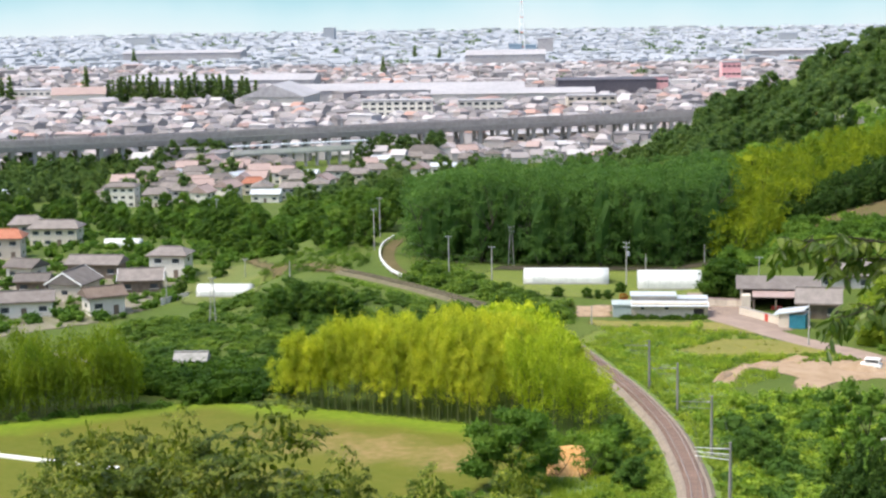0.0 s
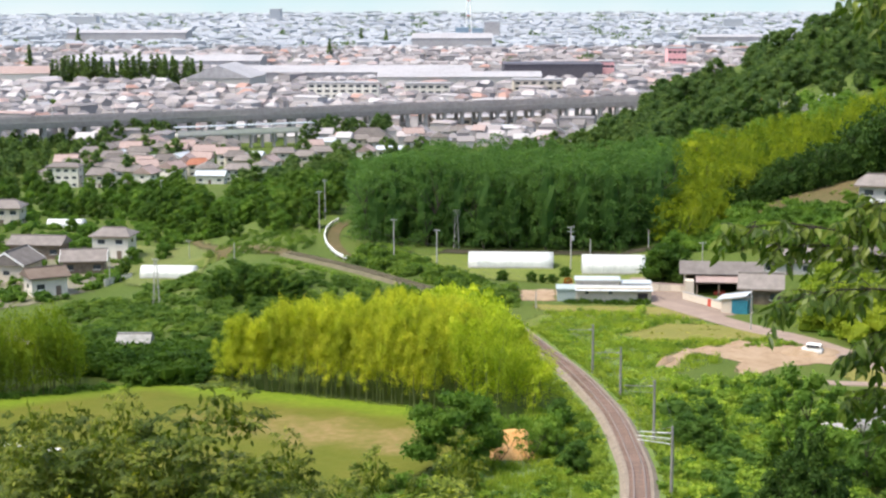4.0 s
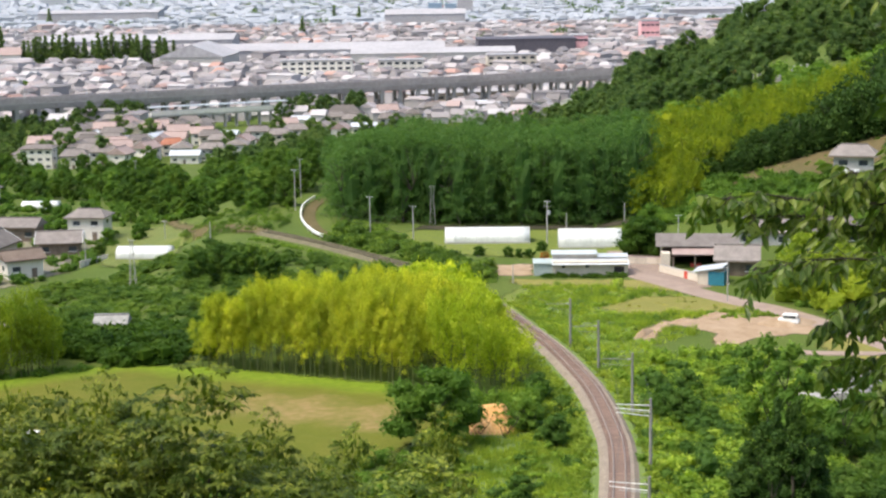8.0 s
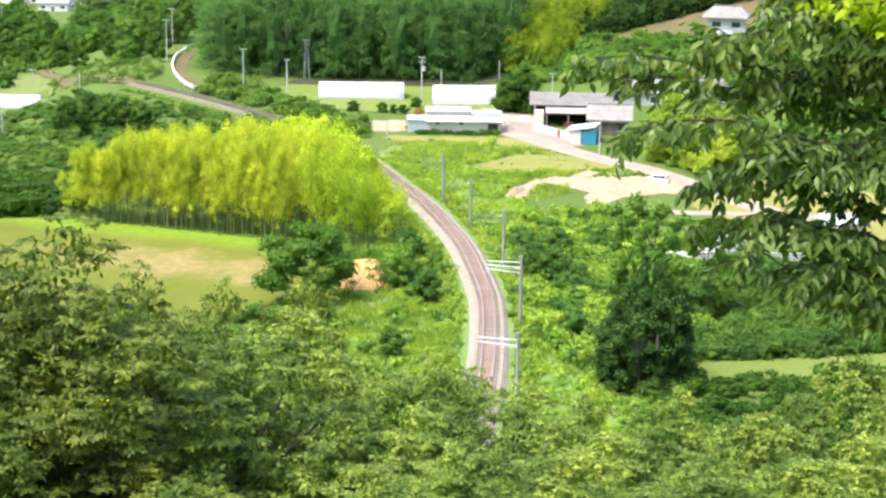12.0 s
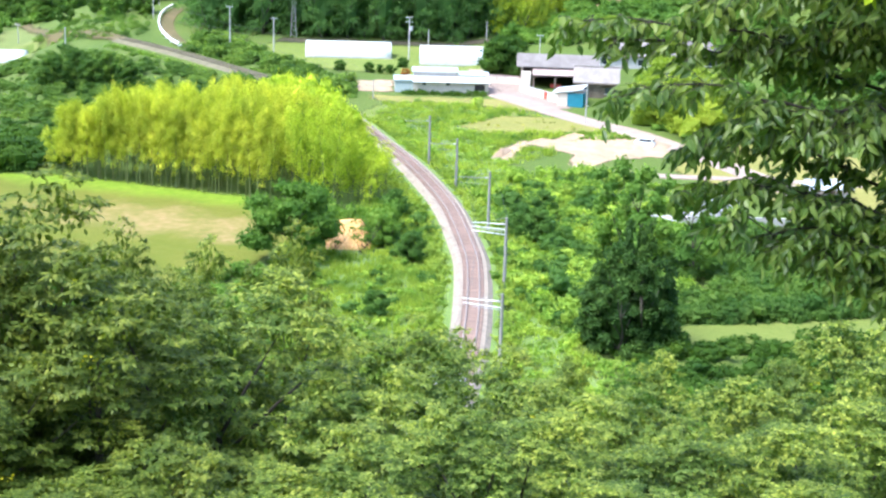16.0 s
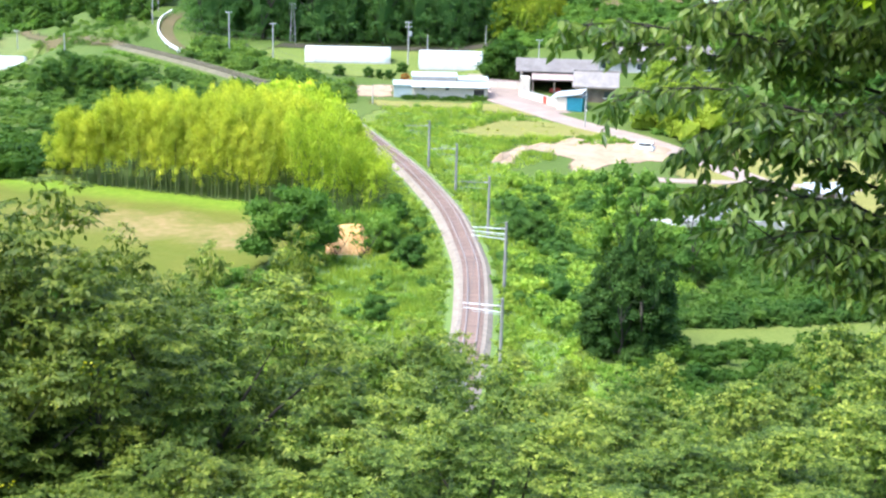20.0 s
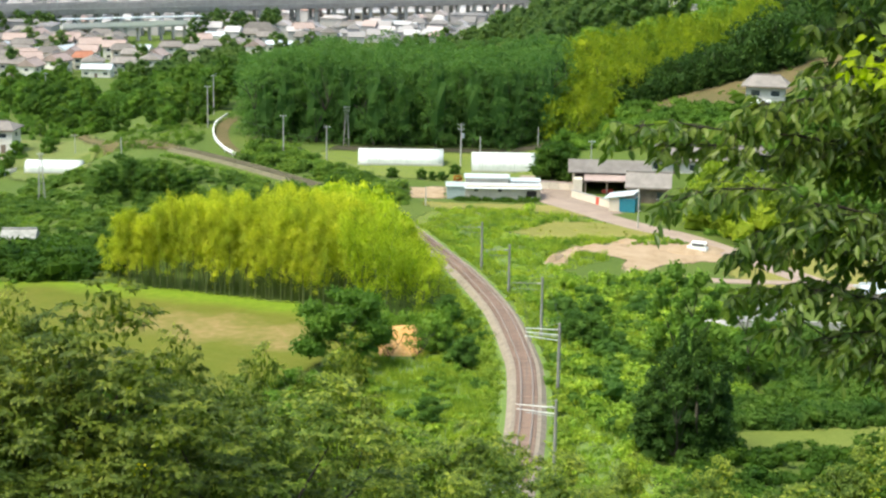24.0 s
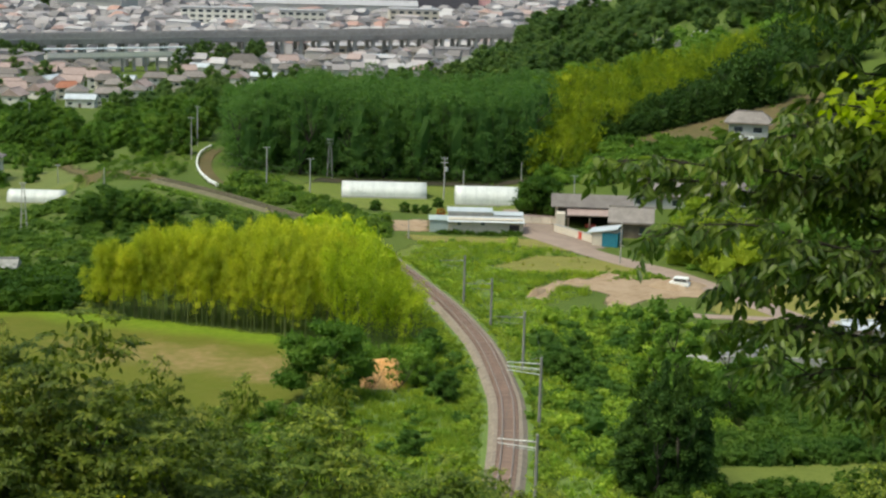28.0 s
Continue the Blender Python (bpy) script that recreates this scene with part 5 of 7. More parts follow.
def house_rows(name, y0, y1, gap, grow, wall, roof, label, seed, size, clear=None, single=0):
    """Many small houses, hipped roofs on plain walls: the first ones each by itself, the rest joined."""
    r = np.random.default_rng(seed)
    cells, y = [], y0
    while y < y1:
        g = gap * (1 + grow * (y - y0) / (y1 - y0))
        for x in np.arange(-0.40 * y, 0.25 * y, g):
            px, py = x + r.uniform(-0.35, 0.35) * g, y + r.uniform(-0.35, 0.35) * g
            if r.uniform() < 0.86 and not (clear and clear(px, py)):
                cells.append((px, py, g))
        y += g
    W, R, wf, rf = [], [], [], []
    for n, (px, py, g) in enumerate(cells):
        s = size * g / gap
        big = r.uniform() < 0.1
        w, d = s * r.uniform(0.7, 1.25) * (2.2 if big else 1), s * r.uniform(0.6, 1.0) * (1.5 if big else 1)
        h, rise = r.uniform(3, 6.5) * (1.4 if big else 1), (r.uniform(1.5, 2.8) if not big else 0.8)
        a = r.choice([0.0, 1.57]) + r.normal() * 0.12 + 0.6 * math.sin(py * 0.004)
        c, q = math.cos(a), math.sin(a)
        z = -30.0 if py > 760 else ground_z(px, py)
        def at(u, v, zz):
            return (px + u * c - v * q, py + u * q + v * c, z + zz)
        if n < single:
            t = thing("house", pose(px, py, z, 0, 0, math.degrees(a)), "low city house with a plain tiled roof beyond the viaduct" if py > 880 else "low house with a plain roof near the viaduct", "house", "houses round the viaduct")
            part("wall", boxes((-w / 2, w / 2, -d / 2, d / 2, -1, h)), M_HOUSE_WALL, t)
            part("roof", roof_bm(w, d, h - 0.1, rise, 0.5, (min(w * 0.32, d * 0.5) if n % 3 == 0 else 0.15) if not big else 0.4), M_HOUSE_ROOF, t)
            continue
        k = len(W)
        W += [at(u, v, zz) for zz in (-1, h) for u, v in ((-w / 2, -d / 2), (w / 2, -d / 2), (w / 2, d / 2), (-w / 2, d / 2))]
        wf += [(k + i, k + (i + 1) % 4, k + 4 + (i + 1) % 4, k + 4 + i) for i in range(4)]
        k = len(R)
        o, t0 = 0.5, (0.3 if n % 3 == 0 else 0.5) if not big else 0.48
        R += [at(u, v, h - 0.1) for u, v in ((-w / 2 - o, -d / 2 - o), (w / 2 + o, -d / 2 - o), (w / 2 + o, d / 2 + o), (-w / 2 - o, d / 2 + o))]
        R += [at(u, v, h + rise) for u, v in ((-w * t0, -0.15), (w * t0, -0.15), (w * t0, 0.15), (-w * t0, 0.15))]
        rf += [(k + i, k + (i + 1) % 4, k + 4 + (i + 1) % 4, k + 4 + i) for i in range(4)] + [(k + 4, k + 5, k + 6, k + 7)]
    t = thing(name, None, label, "houses")
    t["kind"] = "stuff"
    tagged(part("walls", mesh_of("walls", np.array(W), np.array(wf)), wall, t), kind="stuff")
    tagged(part("roofs", mesh_of("roofs", np.array(R), np.array(rf)), roof, t), kind="stuff")


def taken(x, y):
    if abs(x * axis.y - y * axis.x - (a.x * axis.y - a.y * axis.x)) < 13 and y < 1120:
        return True
    if ground_z(x, y) > -27 and y > 700:
        return True
    return any(abs(x - hx) < hw and abs(y - hy) < hd for hx, hy, hw, hd in CLEAR)


CLEAR = [(9, 1345, 46, 26), (-2, 1180, 22, 12), (-141, 806, 36, 24), (-128, 1108, 28, 12), (-75, 1135, 20, 12), (-150, 1340, 98, 34), (-60, 1270, 64, 24), (-230, 1245, 26, 34), (-330, 1500, 90, 34), (-395, 1285, 26, 20), (-450, 1330, 34, 20), 
         (-330, 1340, 60, 22), (-255, 1340, 20, 20), (-250, 2050, 0, 0), (250, 2050, 74, 30), (-100, 1950, 50, 30), (-520, 2150, 80, 30)]
house_rows("near_city", 800, 1900, 12.5, 0.45, M_CITY_WALL, M_CITY_ROOF, "crowded low houses of the city with grey and pale roofs", 3, 7.6, taken, 240)
house_rows("far_city", 1900, 3820, 20, 0.7, M_HAZED_WALL, M_HAZED_ROOF, "far districts of the city, haze put into their pale colour", 4, 12, taken)

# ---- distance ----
# a glowing sheet, far haze painted into its emission by height
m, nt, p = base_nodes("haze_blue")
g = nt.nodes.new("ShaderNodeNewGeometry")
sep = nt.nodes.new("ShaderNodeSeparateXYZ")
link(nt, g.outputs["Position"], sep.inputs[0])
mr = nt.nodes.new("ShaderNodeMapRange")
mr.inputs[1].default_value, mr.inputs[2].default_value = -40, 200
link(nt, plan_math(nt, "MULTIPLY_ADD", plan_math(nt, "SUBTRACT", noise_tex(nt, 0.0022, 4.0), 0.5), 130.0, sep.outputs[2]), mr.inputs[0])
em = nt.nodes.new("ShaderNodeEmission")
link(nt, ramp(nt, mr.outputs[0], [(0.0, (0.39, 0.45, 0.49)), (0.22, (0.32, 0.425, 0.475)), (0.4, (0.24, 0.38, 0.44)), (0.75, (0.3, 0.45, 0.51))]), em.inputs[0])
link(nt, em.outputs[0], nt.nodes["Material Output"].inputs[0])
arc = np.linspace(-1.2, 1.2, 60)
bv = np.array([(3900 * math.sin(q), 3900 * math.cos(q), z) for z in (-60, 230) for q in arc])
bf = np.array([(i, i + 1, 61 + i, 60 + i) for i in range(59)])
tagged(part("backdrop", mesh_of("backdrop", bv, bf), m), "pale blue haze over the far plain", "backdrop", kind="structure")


def spoil_heap(x, y, wide, deep, high, turn, seed, label):
    """A low heap of dug-out soil with an uneven foot."""
    heap = thing("spoil_heap", pose(x, y, ground_z(x, y) + 0.02, 0, 0, turn), label, "heap", "heaps of the dirt yard")
    hv = []
    for j in range(9):
        for i in range(24):
            q, a0 = j / 8, 2 * math.pi * i / 24
            rr = q * (1 + 0.25 * noise.noise(Vector((math.cos(a0) * 1.5, math.sin(a0) * 1.5, seed))))
            px, py = rr * wide * math.cos(a0), rr * deep * math.sin(a0)
            hv.append((px, py, high * (1 - q) ** 0.8 + 0.3 * high * noise.noise(Vector((px * 0.9, py * 0.9, seed + 3))) * (1 - q)))
    hf = [(j * 24 + i, j * 24 + (i + 1) % 24, (j + 1) * 24 + (i + 1) % 24, (j + 1) * 24 + i) for j in range(8) for i in range(24)]
    part("mound", mesh_of("mound", np.array(hv), np.array(hf)[:, ::-1]), M_SOIL, heap, smooth=True)


spoil_heap(37.5, 232.0, 4.2, 2.8, 1.3, 0, 2.0, "low heap of pale pinkish spoil in the dirt yard")
spoil_heap(28.6, 237.2, 2.6, 1.0, 0.7, 0, 4.0, "long low ridge of spoil along the edge of the dirt yard")
spoil_heap(17.3, 226.0, 3.6, 0.8, 0.8, 66, 6.0, "long bare ridge of soil beside the sandy track")
spoil_heap(23.6, 233.8, 2.4, 0.8, 0.6, 12, 8.0, "small heap of reddish soil at the edge of the dirt yard")


# ---- plants ----
def near_track(x, y, gap=3.6):
    if y > 345 or y < 95:
        return False
    return any((x - p.x) ** 2 + (y - p.y) ** 2 < gap * gap for p in TRACK[::3])


def near_line(x, y, line, gap):
    return any((x - p.x) ** 2 + (y - p.y) ** 2 < gap * gap for p in line[::2])


def limb(bm, r, p, d, length, rad, n=4, sides=6):
    pts, rads = [Vector(p)], [rad]
    for k in range(n):
        d = (d + Vector(r.normal(size=3)) * 0.16).normalized()
        pts.append(pts[-1] + d * length / n)
        rads.append(rad * (1 - 0.8 * (k + 1) / n))
    tube(bm, pts, rads, sides, False)
    return pts


def tree_model(name, seed, H, R, n, leaf, material, label, low=0.3, lobes=16, wide=0.6, shell=0.5, droop=0.3, cone=0.0, spray=False, category="tree", group="", flat=0.8):
    """A tree of height H: tapered trunk with limbs, and leaves on the shells of many lobes."""
    r = np.random.default_rng(seed)
    t = thing(name, None, label, category, group)
    bm = bmesh.new()
    spine = limb(bm, r, (0, 0, -0.6), Vector((0, 0, 1)), H * 0.85 + 0.6, max(0.05, H * 0.013), 6, 7)
    balls = []
    for k in range(lobes):
        f = (k + 0.5) / lobes
        z = H * (low + (0.93 - low) * f)
        if cone:
            reach = R * (1 - f) ** cone + 0.12 * R
        else:
            reach = R * math.sin(math.pi * (0.3 + 0.48 * f if spray else 0.24 + 0.56 * f if lobes > 24 else 0.18 + 0.74 * f)) ** 0.7
        a = k * 2.4 + r.uniform(-0.5, 0.5)
        off = reach * (r.uniform(0.1, 1.0) ** 0.5 * 0.85 if lobes > 24 else r.uniform(0.35, 0.75)) if f < 0.9 or lobes > 24 else reach * 0.2
        rad = R * wide * r.uniform(0.6, 1.0) * (1 - 0.55 * f if cone else 1 - 0.25 * f)
        c = (off * math.cos(a), off * math.sin(a), min(z, H - rad * 0.7))
        balls.append((*c, rad))
        if k % 2:
            continue
        root = spine[min(5, max(1, int((z / H - 0.15) * 6)))]
        bm2 = bm
        tube(bm2, [root, root.lerp(Vector(c), 0.55) + Vector((0, 0, 0.1)), c], [H * 0.004 + 0.02, H * 0.003 + 0.01, 0.006], 4, False)
    part("trunk", bm, M_BARK, t)
    if spray:
        L = np.array(balls)
        w = L[:, 3] ** 2
        heads, rays = n // 42, 6
        pick = r.choice(len(L), heads, p=w / w.sum())
        d = unit(r.normal(size=(heads, 3)))
        d[:, 2] = np.abs(d[:, 2]) * np.where(r.uniform(size=heads) < 0.88, 1, -0.5)
        head = L[pick, :3] + d * (L[pick, 3] * (0.72 + 0.38 * r.uniform(0, 1, heads) ** 0.5))[:, None] * np.array([1, 1, flat])
        turn = r.uniform(0, 6.28, heads)
        chunks = []
        for q in range(rays):
            ang = turn + q * 6.28 / rays + r.normal(size=heads) * 0.25
            go = unit(np.stack([np.cos(ang), np.sin(ang), 0.12 * r.normal(size=heads)], 1) + d * 0.45)
            side = unit(np.cross(go, np.array([0, 0, 1.0]) + 0.3 * r.normal(size=(heads, 3))))
            for j in range(7):
                s = -1 if j % 2 else 1
                along = leaf * (0.3 + 0.42 * (j // 2))
                at = head + go * along - np.array([0, 0, 1.0]) * (along ** 2) * 0.9
                out = side * s * 0.8 + go * 0.8 if j < 6 else go
                chunks.append(leaves(r, at, out * 3, leaf, leaf * 0.5, 0.5 + along, 0.25, d * 0.5 + np.array([0, 0, 0.9]), 0.25))
        v, f = gather(chunks)
    else:
        v, f = lobes_crown(r, n, balls, leaf, leaf * 0.72, shell, flat, droop, core=0 if lobes > 24 or n < 200 else 0.74)
        if lobes > 24:
            v, f = gather([(v, f), core_of([(0, 0, H * (low + 0.42), R * 0.4)], 1.0, H * 0.36 / (R * 0.4), 7, 6)])
    if spray:
        v, f = gather([(v, f), lobes_crown(r, 4200, [(a, b, c, q * 0.8) for a, b, c, q in balls], leaf * 1.2, leaf * 0.7, 0.4, flat, 0.3, core=0)])
    part("crown", mesh_of("crown", v, f), material, t)
    return t


def bamboo_model(name, seed, H, n, material, label, leaf=0.5, group="", bare=0.28, width=1.15, twigs=30):
    """A bamboo: an arching culm whose thin branches rise, bend over and carry sprays of narrow leaves."""
    r = np.random.default_rng(seed)
    t = thing(name, None, label, "bamboo", group)
    bm = bmesh.new()
    lean = np.clip(r.normal(size=2) * 0.075, -0.12, 0.12)
    xs = np.linspace(0, 1, 9)
    spine = [Vector((lean[0] * H * q ** 2.4 * 2, lean[1] * H * q ** 2.4 * 2, H * (q - 0.05 * q ** 4))) for q in xs]
    spine[0].z = -0.5
    tube(bm, spine, [0.065 * (1 - 0.85 * q) for q in xs], 6)
    k = np.array([tuple(p) for p in spine])
    high = np.sort(bare + (1 - bare) * r.uniform(0, 1, twigs) ** 0.62)
    turn = np.arange(twigs) * 2.4 + r.normal(size=twigs) * 0.4
    reach = width * r.uniform(0.6, 1.3, twigs) * np.sin(np.pi * np.clip((high - bare) / (1 - bare) * 0.8 + 0.14, 0, 1)) ** 0.8
    foot = np.stack([np.interp(high, xs, k[:, i]) for i in range(3)], 1)
    part("culm", bm, M_CULM, t)
    pick = r.choice(twigs, n, p=reach / reach.sum())
    u = r.uniform(0.0, 1.0, n) ** 0.7
    d = np.stack([np.cos(turn[pick]), np.sin(turn[pick]), 0 * u], 1)
    q = reach[pick]
    at = foot[pick] + d * (q * (0.12 + u))[:, None] + r.normal(size=(n, 3)) * (0.09 + 0.11 * u)[:, None] * np.array([1, 1, 2.0])
    at[:, 2] += q * (1.6 * u - 1.1 * u * u)
    v, f = leaves(r, at, d, leaf, leaf * 0.27, 1.2, 0.45, d * 0.5 + np.array([0, 0, 0.7]), 0.5)
    part("foliage", mesh_of("foliage", v, f), material, t)
    return t


def plant(models, places, r, smin=0.8, smax=1.2, sink=0.1):
    """Sets the models themselves at the first places, and copies at the rest."""
    for k, (x, y) in enumerate(places):
        s = r.uniform(smin, smax)
        m = Matrix.LocRotScale((x, y, ground_z(x, y) - sink), Euler((0, 0, r.uniform(0, 6.28))), (s * r.uniform(0.9, 1.1), s * r.uniform(0.9, 1.1), s * r.uniform(0.92, 1.08)))
        o = models[k % len(models)]
        if k < len(models):
            o.matrix_basis = m
        else:
            base = o.scale.copy()
            c = copy_thing(o, m)
            c.matrix_basis = m


def grove(name, models, places, r, smin, smax, label, category="bamboo"):
    """Many plants that nobody could count, joined: one mesh of leaves and one of stems."""
    got = []
    for o in models:
        for c in o.children:
            me = c.data
            v = np.zeros(len(me.vertices) * 3, np.float32)
            me.vertices.foreach_get("co", v)
            quads = np.array([tuple(p.vertices) for p in me.polygons if len(p.vertices) == 4])
            got.append((o, c.name.split(".")[0], v.reshape(-1, 3), quads, me.materials[0]))
    root = thing(name, None, label, category)
    root["kind"] = "stuff"
    spots = [(x, y, r.choice(models), r.uniform(smin, smax), r.uniform(0, 6.28)) for x, y in places]
    for kind in dict.fromkeys(g[1] for g in got):
        chunks = [(placed(v, x, y, ground_z(x, y) - 0.1, s, t), q) for x, y, o, s, t in spots for o2, k, v, q, m in got if o2 is o and k == kind]
        mat = next(g[4] for g in got if g[1] == kind)
        tagged(part(kind, mesh_of(kind, *gather(chunks)), mat, root), kind="stuff")
    for o in models:
        for c in list(o.children):
            bpy.data.objects.remove(c)
        bpy.data.objects.remove(o)
    return root


def bush_shapes(seed, n, leaf, kinds=5):
    out = []
    for k in range(kinds):
        r = np.random.default_rng(seed + k)
        balls = [(r.uniform(-0.5, 0.5), r.uniform(-0.5, 0.5), r.uniform(0.15, 0.75), r.uniform(0.3, 0.5)) for _ in range(6)]
        out.append(lobes_crown(r, n, balls, leaf, leaf * 0.7, 0.6, 0.85, 0.1, core=0.74 if n > 125 else 0))
    return out


def undergrowth(name, poly, count, smin, smax, material, label, seed, n=110, leaf=0.34, avoid=None, tall=0.9, category="shrubs", lift=0.0):
    """A thicket of low bushes over a stretch of land, joined."""
    r = random.Random(seed)
    shapes = bush_shapes(seed * 10, n, leaf * 2 / (smin + smax))
    chunks = []
    for x, y in spread_in(r, poly, count, 0, avoid):
        v, f = r.choice(shapes)
        s = r.uniform(smin, smax)
        chunks.append((placed(v, x, y, ground_z(x, y) + lift - 0.1 * s, s, r.uniform(0, 6.28), s * tall * r.uniform(0.75, 1.2)), f))
    v, f = gather(chunks)
    ob = part(name, mesh_of(name, v, f), material)
    return tagged(ob, label, category, kind="stuff")


pr = random.Random(21)
# the bright bamboo grove
GROVE = [(-40, 209), (-38, 208), (-13.2, 199.5), (-9.5, 203), (-7, 209), (-8.5, 222), (-13, 236), (-18, 236), (-24, 230), (-32, 222), (-41, 216)]
SIDE = [(-9.5, 202), (-7, 209), (-8.5, 222), (-13, 238), (-9, 242), (-3, 228), (0.5, 214), (1.6, 204), (0.0, 196), (-5, 193), (-10.5, 196)]
bamboos = [bamboo_model("bamboo", 50 + k, 10.0, 2300, M_BAMBOO, "tall yellow-green bamboo with feathery drooping leaves", 0.27, width=1.05, bare=0.12 + 0.06 * k, group="bamboos of the bright grove") for k in range(5)]
side_bamboos = [bamboo_model("bamboo", 60 + k, 10.0, 900, M_BAMBOO_SIDE, "yellow-green bamboo at the edge of the grove above the track", 0.36, width=1.35, bare=0.12, group="bamboos beside the track") for k in range(4)]


def grove_top(x, y):
    """Height of the grove's canopy: rising from its far corner to the middle and falling to the track."""
    line = ((-41, 6.0), (-34.5, 8.6), (-27, 9.7), (-20, 10.5), (-15, 11.2), (-9, 9.3), (-5.6, 7.0), (-2.7, 4.8), (0.2, 2.6), (3, 1.0))
    z = float(np.interp(x, [q[0] for q in line], [q[1] for q in line])) - 0.19 * (y - 212)
    return max(1.8, min(11.4, z + 1.2))


front = [(-39.5 + 26.8 * k / 51 + pr.uniform(-0.4, 0.4), 208.1 - 9.8 * k / 51 + pr.uniform(-0.1, 1.3)) for k in range(52)]
stand = [(q, bamboos) for q in front + spread_in(pr, GROVE, 150, 1.35)] + [(q, side_bamboos) for q in spread_in(pr, SIDE, 92, 1.1, lambda x, y: near_track(x, y, 3.4))]
for k, ((x, y), kinds) in enumerate(stand):
    s = grove_top(x, y) / 9.8 * pr.uniform(0.74, 1.1)
    m = Matrix.LocRotScale((x, y, ground_z(x, y) - 0.1), Euler((0, 0, pr.uniform(0, 6.28))), (pr.uniform(0.95, 1.25), pr.uniform(0.95, 1.25), s))
    o = kinds[k % len(kinds)]
    if o.matrix_basis == Matrix():
        o.matrix_basis = m
    else:
        copy_thing(o, m).matrix_basis = m
# darker bamboo at the meadow's far corner
DARKGROVE = [(-80, 196), (-71.5, 199), (-58.5, 204.5), (-58, 210), (-64, 215), (-82, 208)]
dark_bamboo = [bamboo_model("bamboo", 70 + k, h, 560, M_BAMBOO_DARK, "dull green bamboo at the meadow corner", group="bamboos of the dull grove", bare=0.1, width=1.5) for k, h in enumerate((9.5, 10.5, 8.6))]
grove("bamboo_grove", dark_bamboo, [(-82 + 24 * k / 29, 196.5 + 8.6 * k / 29 + pr.uniform(-0.3, 0.8)) for k in range(30)] + spread_in(pr, DARKGROVE, 90, 1.2), pr, 0.6, 1.08, "grove of dull green bamboo at the meadow corner")
# bamboo on the wooded hill
HILLBAMBOO = [(22, 322), (30, 314), (40, 336), (50, 346), (66, 362), (90, 372), (88, 384), (60, 396), (38, 405), (26, 390), (25, 350)]
hill_bamboo = [bamboo_model("bamboo", 80 + k, h, 460, M_BAMBOO_HILL, "yellow-green bamboo on the hillside", 0.5, "bamboos of the hill", 0.08, 1.6) for k, h in enumerate((8.4, 9.4, 7.6))]
grove("bamboo_grove", hill_bamboo, spread_in(pr, HILLBAMBOO, 210, 2.5), pr, 0.7, 1.2, "yellow-green bamboo grove covering the hillside")

clumps = [tree_model("bamboo_clump", 84 + k, 8.4, 3.0, 700, 0.5, M_BAMBOO_HILL, "bamboo plume", 0.1, 30, 0.36, droop=0.9) for k in range(2)]
grove("bamboo_clumps", clumps, spread_in(pr, HILLBAMBOO, 60, 4.5), pr, 0.75, 1.2, "bushy yellow-green bamboo plumes on the hillside")

# the dark wood behind the greenhouses
WOOD = [(-37, 345), (-34, 326), (-15, 322), (22, 320), (25, 330), (27, 362), (-10, 368), (-37, 366)]
cedars = [tree_model("wood_tree", 100 + k, h, 4.4, 3400, 0.38, M_LEAF_CEDAR, "tall dark green woodland tree in a dense stand", 0.02, 34, 0.46, shell=0.8, droop=0.4, group="trees of the dark wood", flat=0.9) for k, h in enumerate((18.0, 17.0, 19.0, 17.5))]
for k, (x, y) in enumerate(spread_in(pr, WOOD, 130, 2.9)):
    s = (0.84 + 0.16 * sm((x + 40) / 20)) * pr.uniform(0.9, 1.02)
    m = Matrix.LocRotScale((x, y, ground_z(x, y) - 0.1), Euler((0, 0, pr.uniform(0, 6.28))), (1.1, 1.1, s))
    o = cedars[k % 4]
    (o if k < 4 else copy_thing(o, m)).matrix_basis = m
# far hill trees
HILLTOP = [(30, 560), (60, 470), (100, 450), (170, 450), (200, 560), (170, 700), (110, 800), (60, 830), (36, 790), (30, 680)]
hilltrees = [tree_model("hill_tree", 110 + k, h, 6.0, 800, 0.75, M_LEAF_HAZED, "dark green broadleaf tree on the wooded ridge", 0.08, 20, 0.52, shell=0.75, group="trees of the ridge") for k, h in enumerate((11.5, 12.5, 10.5))]
CLEARING = [(54, 660), (60, 560), (62, 505), (86, 480), (84, 530), (72, 600), (66, 660)]
plant(hilltrees, spread_in(pr, HILLTOP, 190, 5.5, lambda x, y: inside(x, y, CLEARING)), pr, 0.8, 1.2)
plant([tree_model("conifer", 115, 14, 2.6, 500, 0.9, M_LEAF_DARK, "pointed dark conifer on the ridge line", 0.1, 14, 0.5, cone=0.8, category="tree")], [(104, 640), (98, 655), (132, 610), (60, 700)], pr)
RIGHTWOOD = [(37, 338), (46, 337), (54, 339), (62, 340), (74, 342), (92, 346), (110, 326), (150, 340), (150, 450), (100, 440), (84, 390), (66, 358), (46, 346)]
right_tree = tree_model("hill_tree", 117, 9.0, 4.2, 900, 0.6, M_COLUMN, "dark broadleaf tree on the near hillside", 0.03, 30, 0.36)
row = [(37.5 + 1.35 * k + pr.uniform(-0.6, 0.6), 338 + 0.12 * k + 4.5 * j + pr.uniform(-1, 1)) for k in range(27) for j in range(2)]
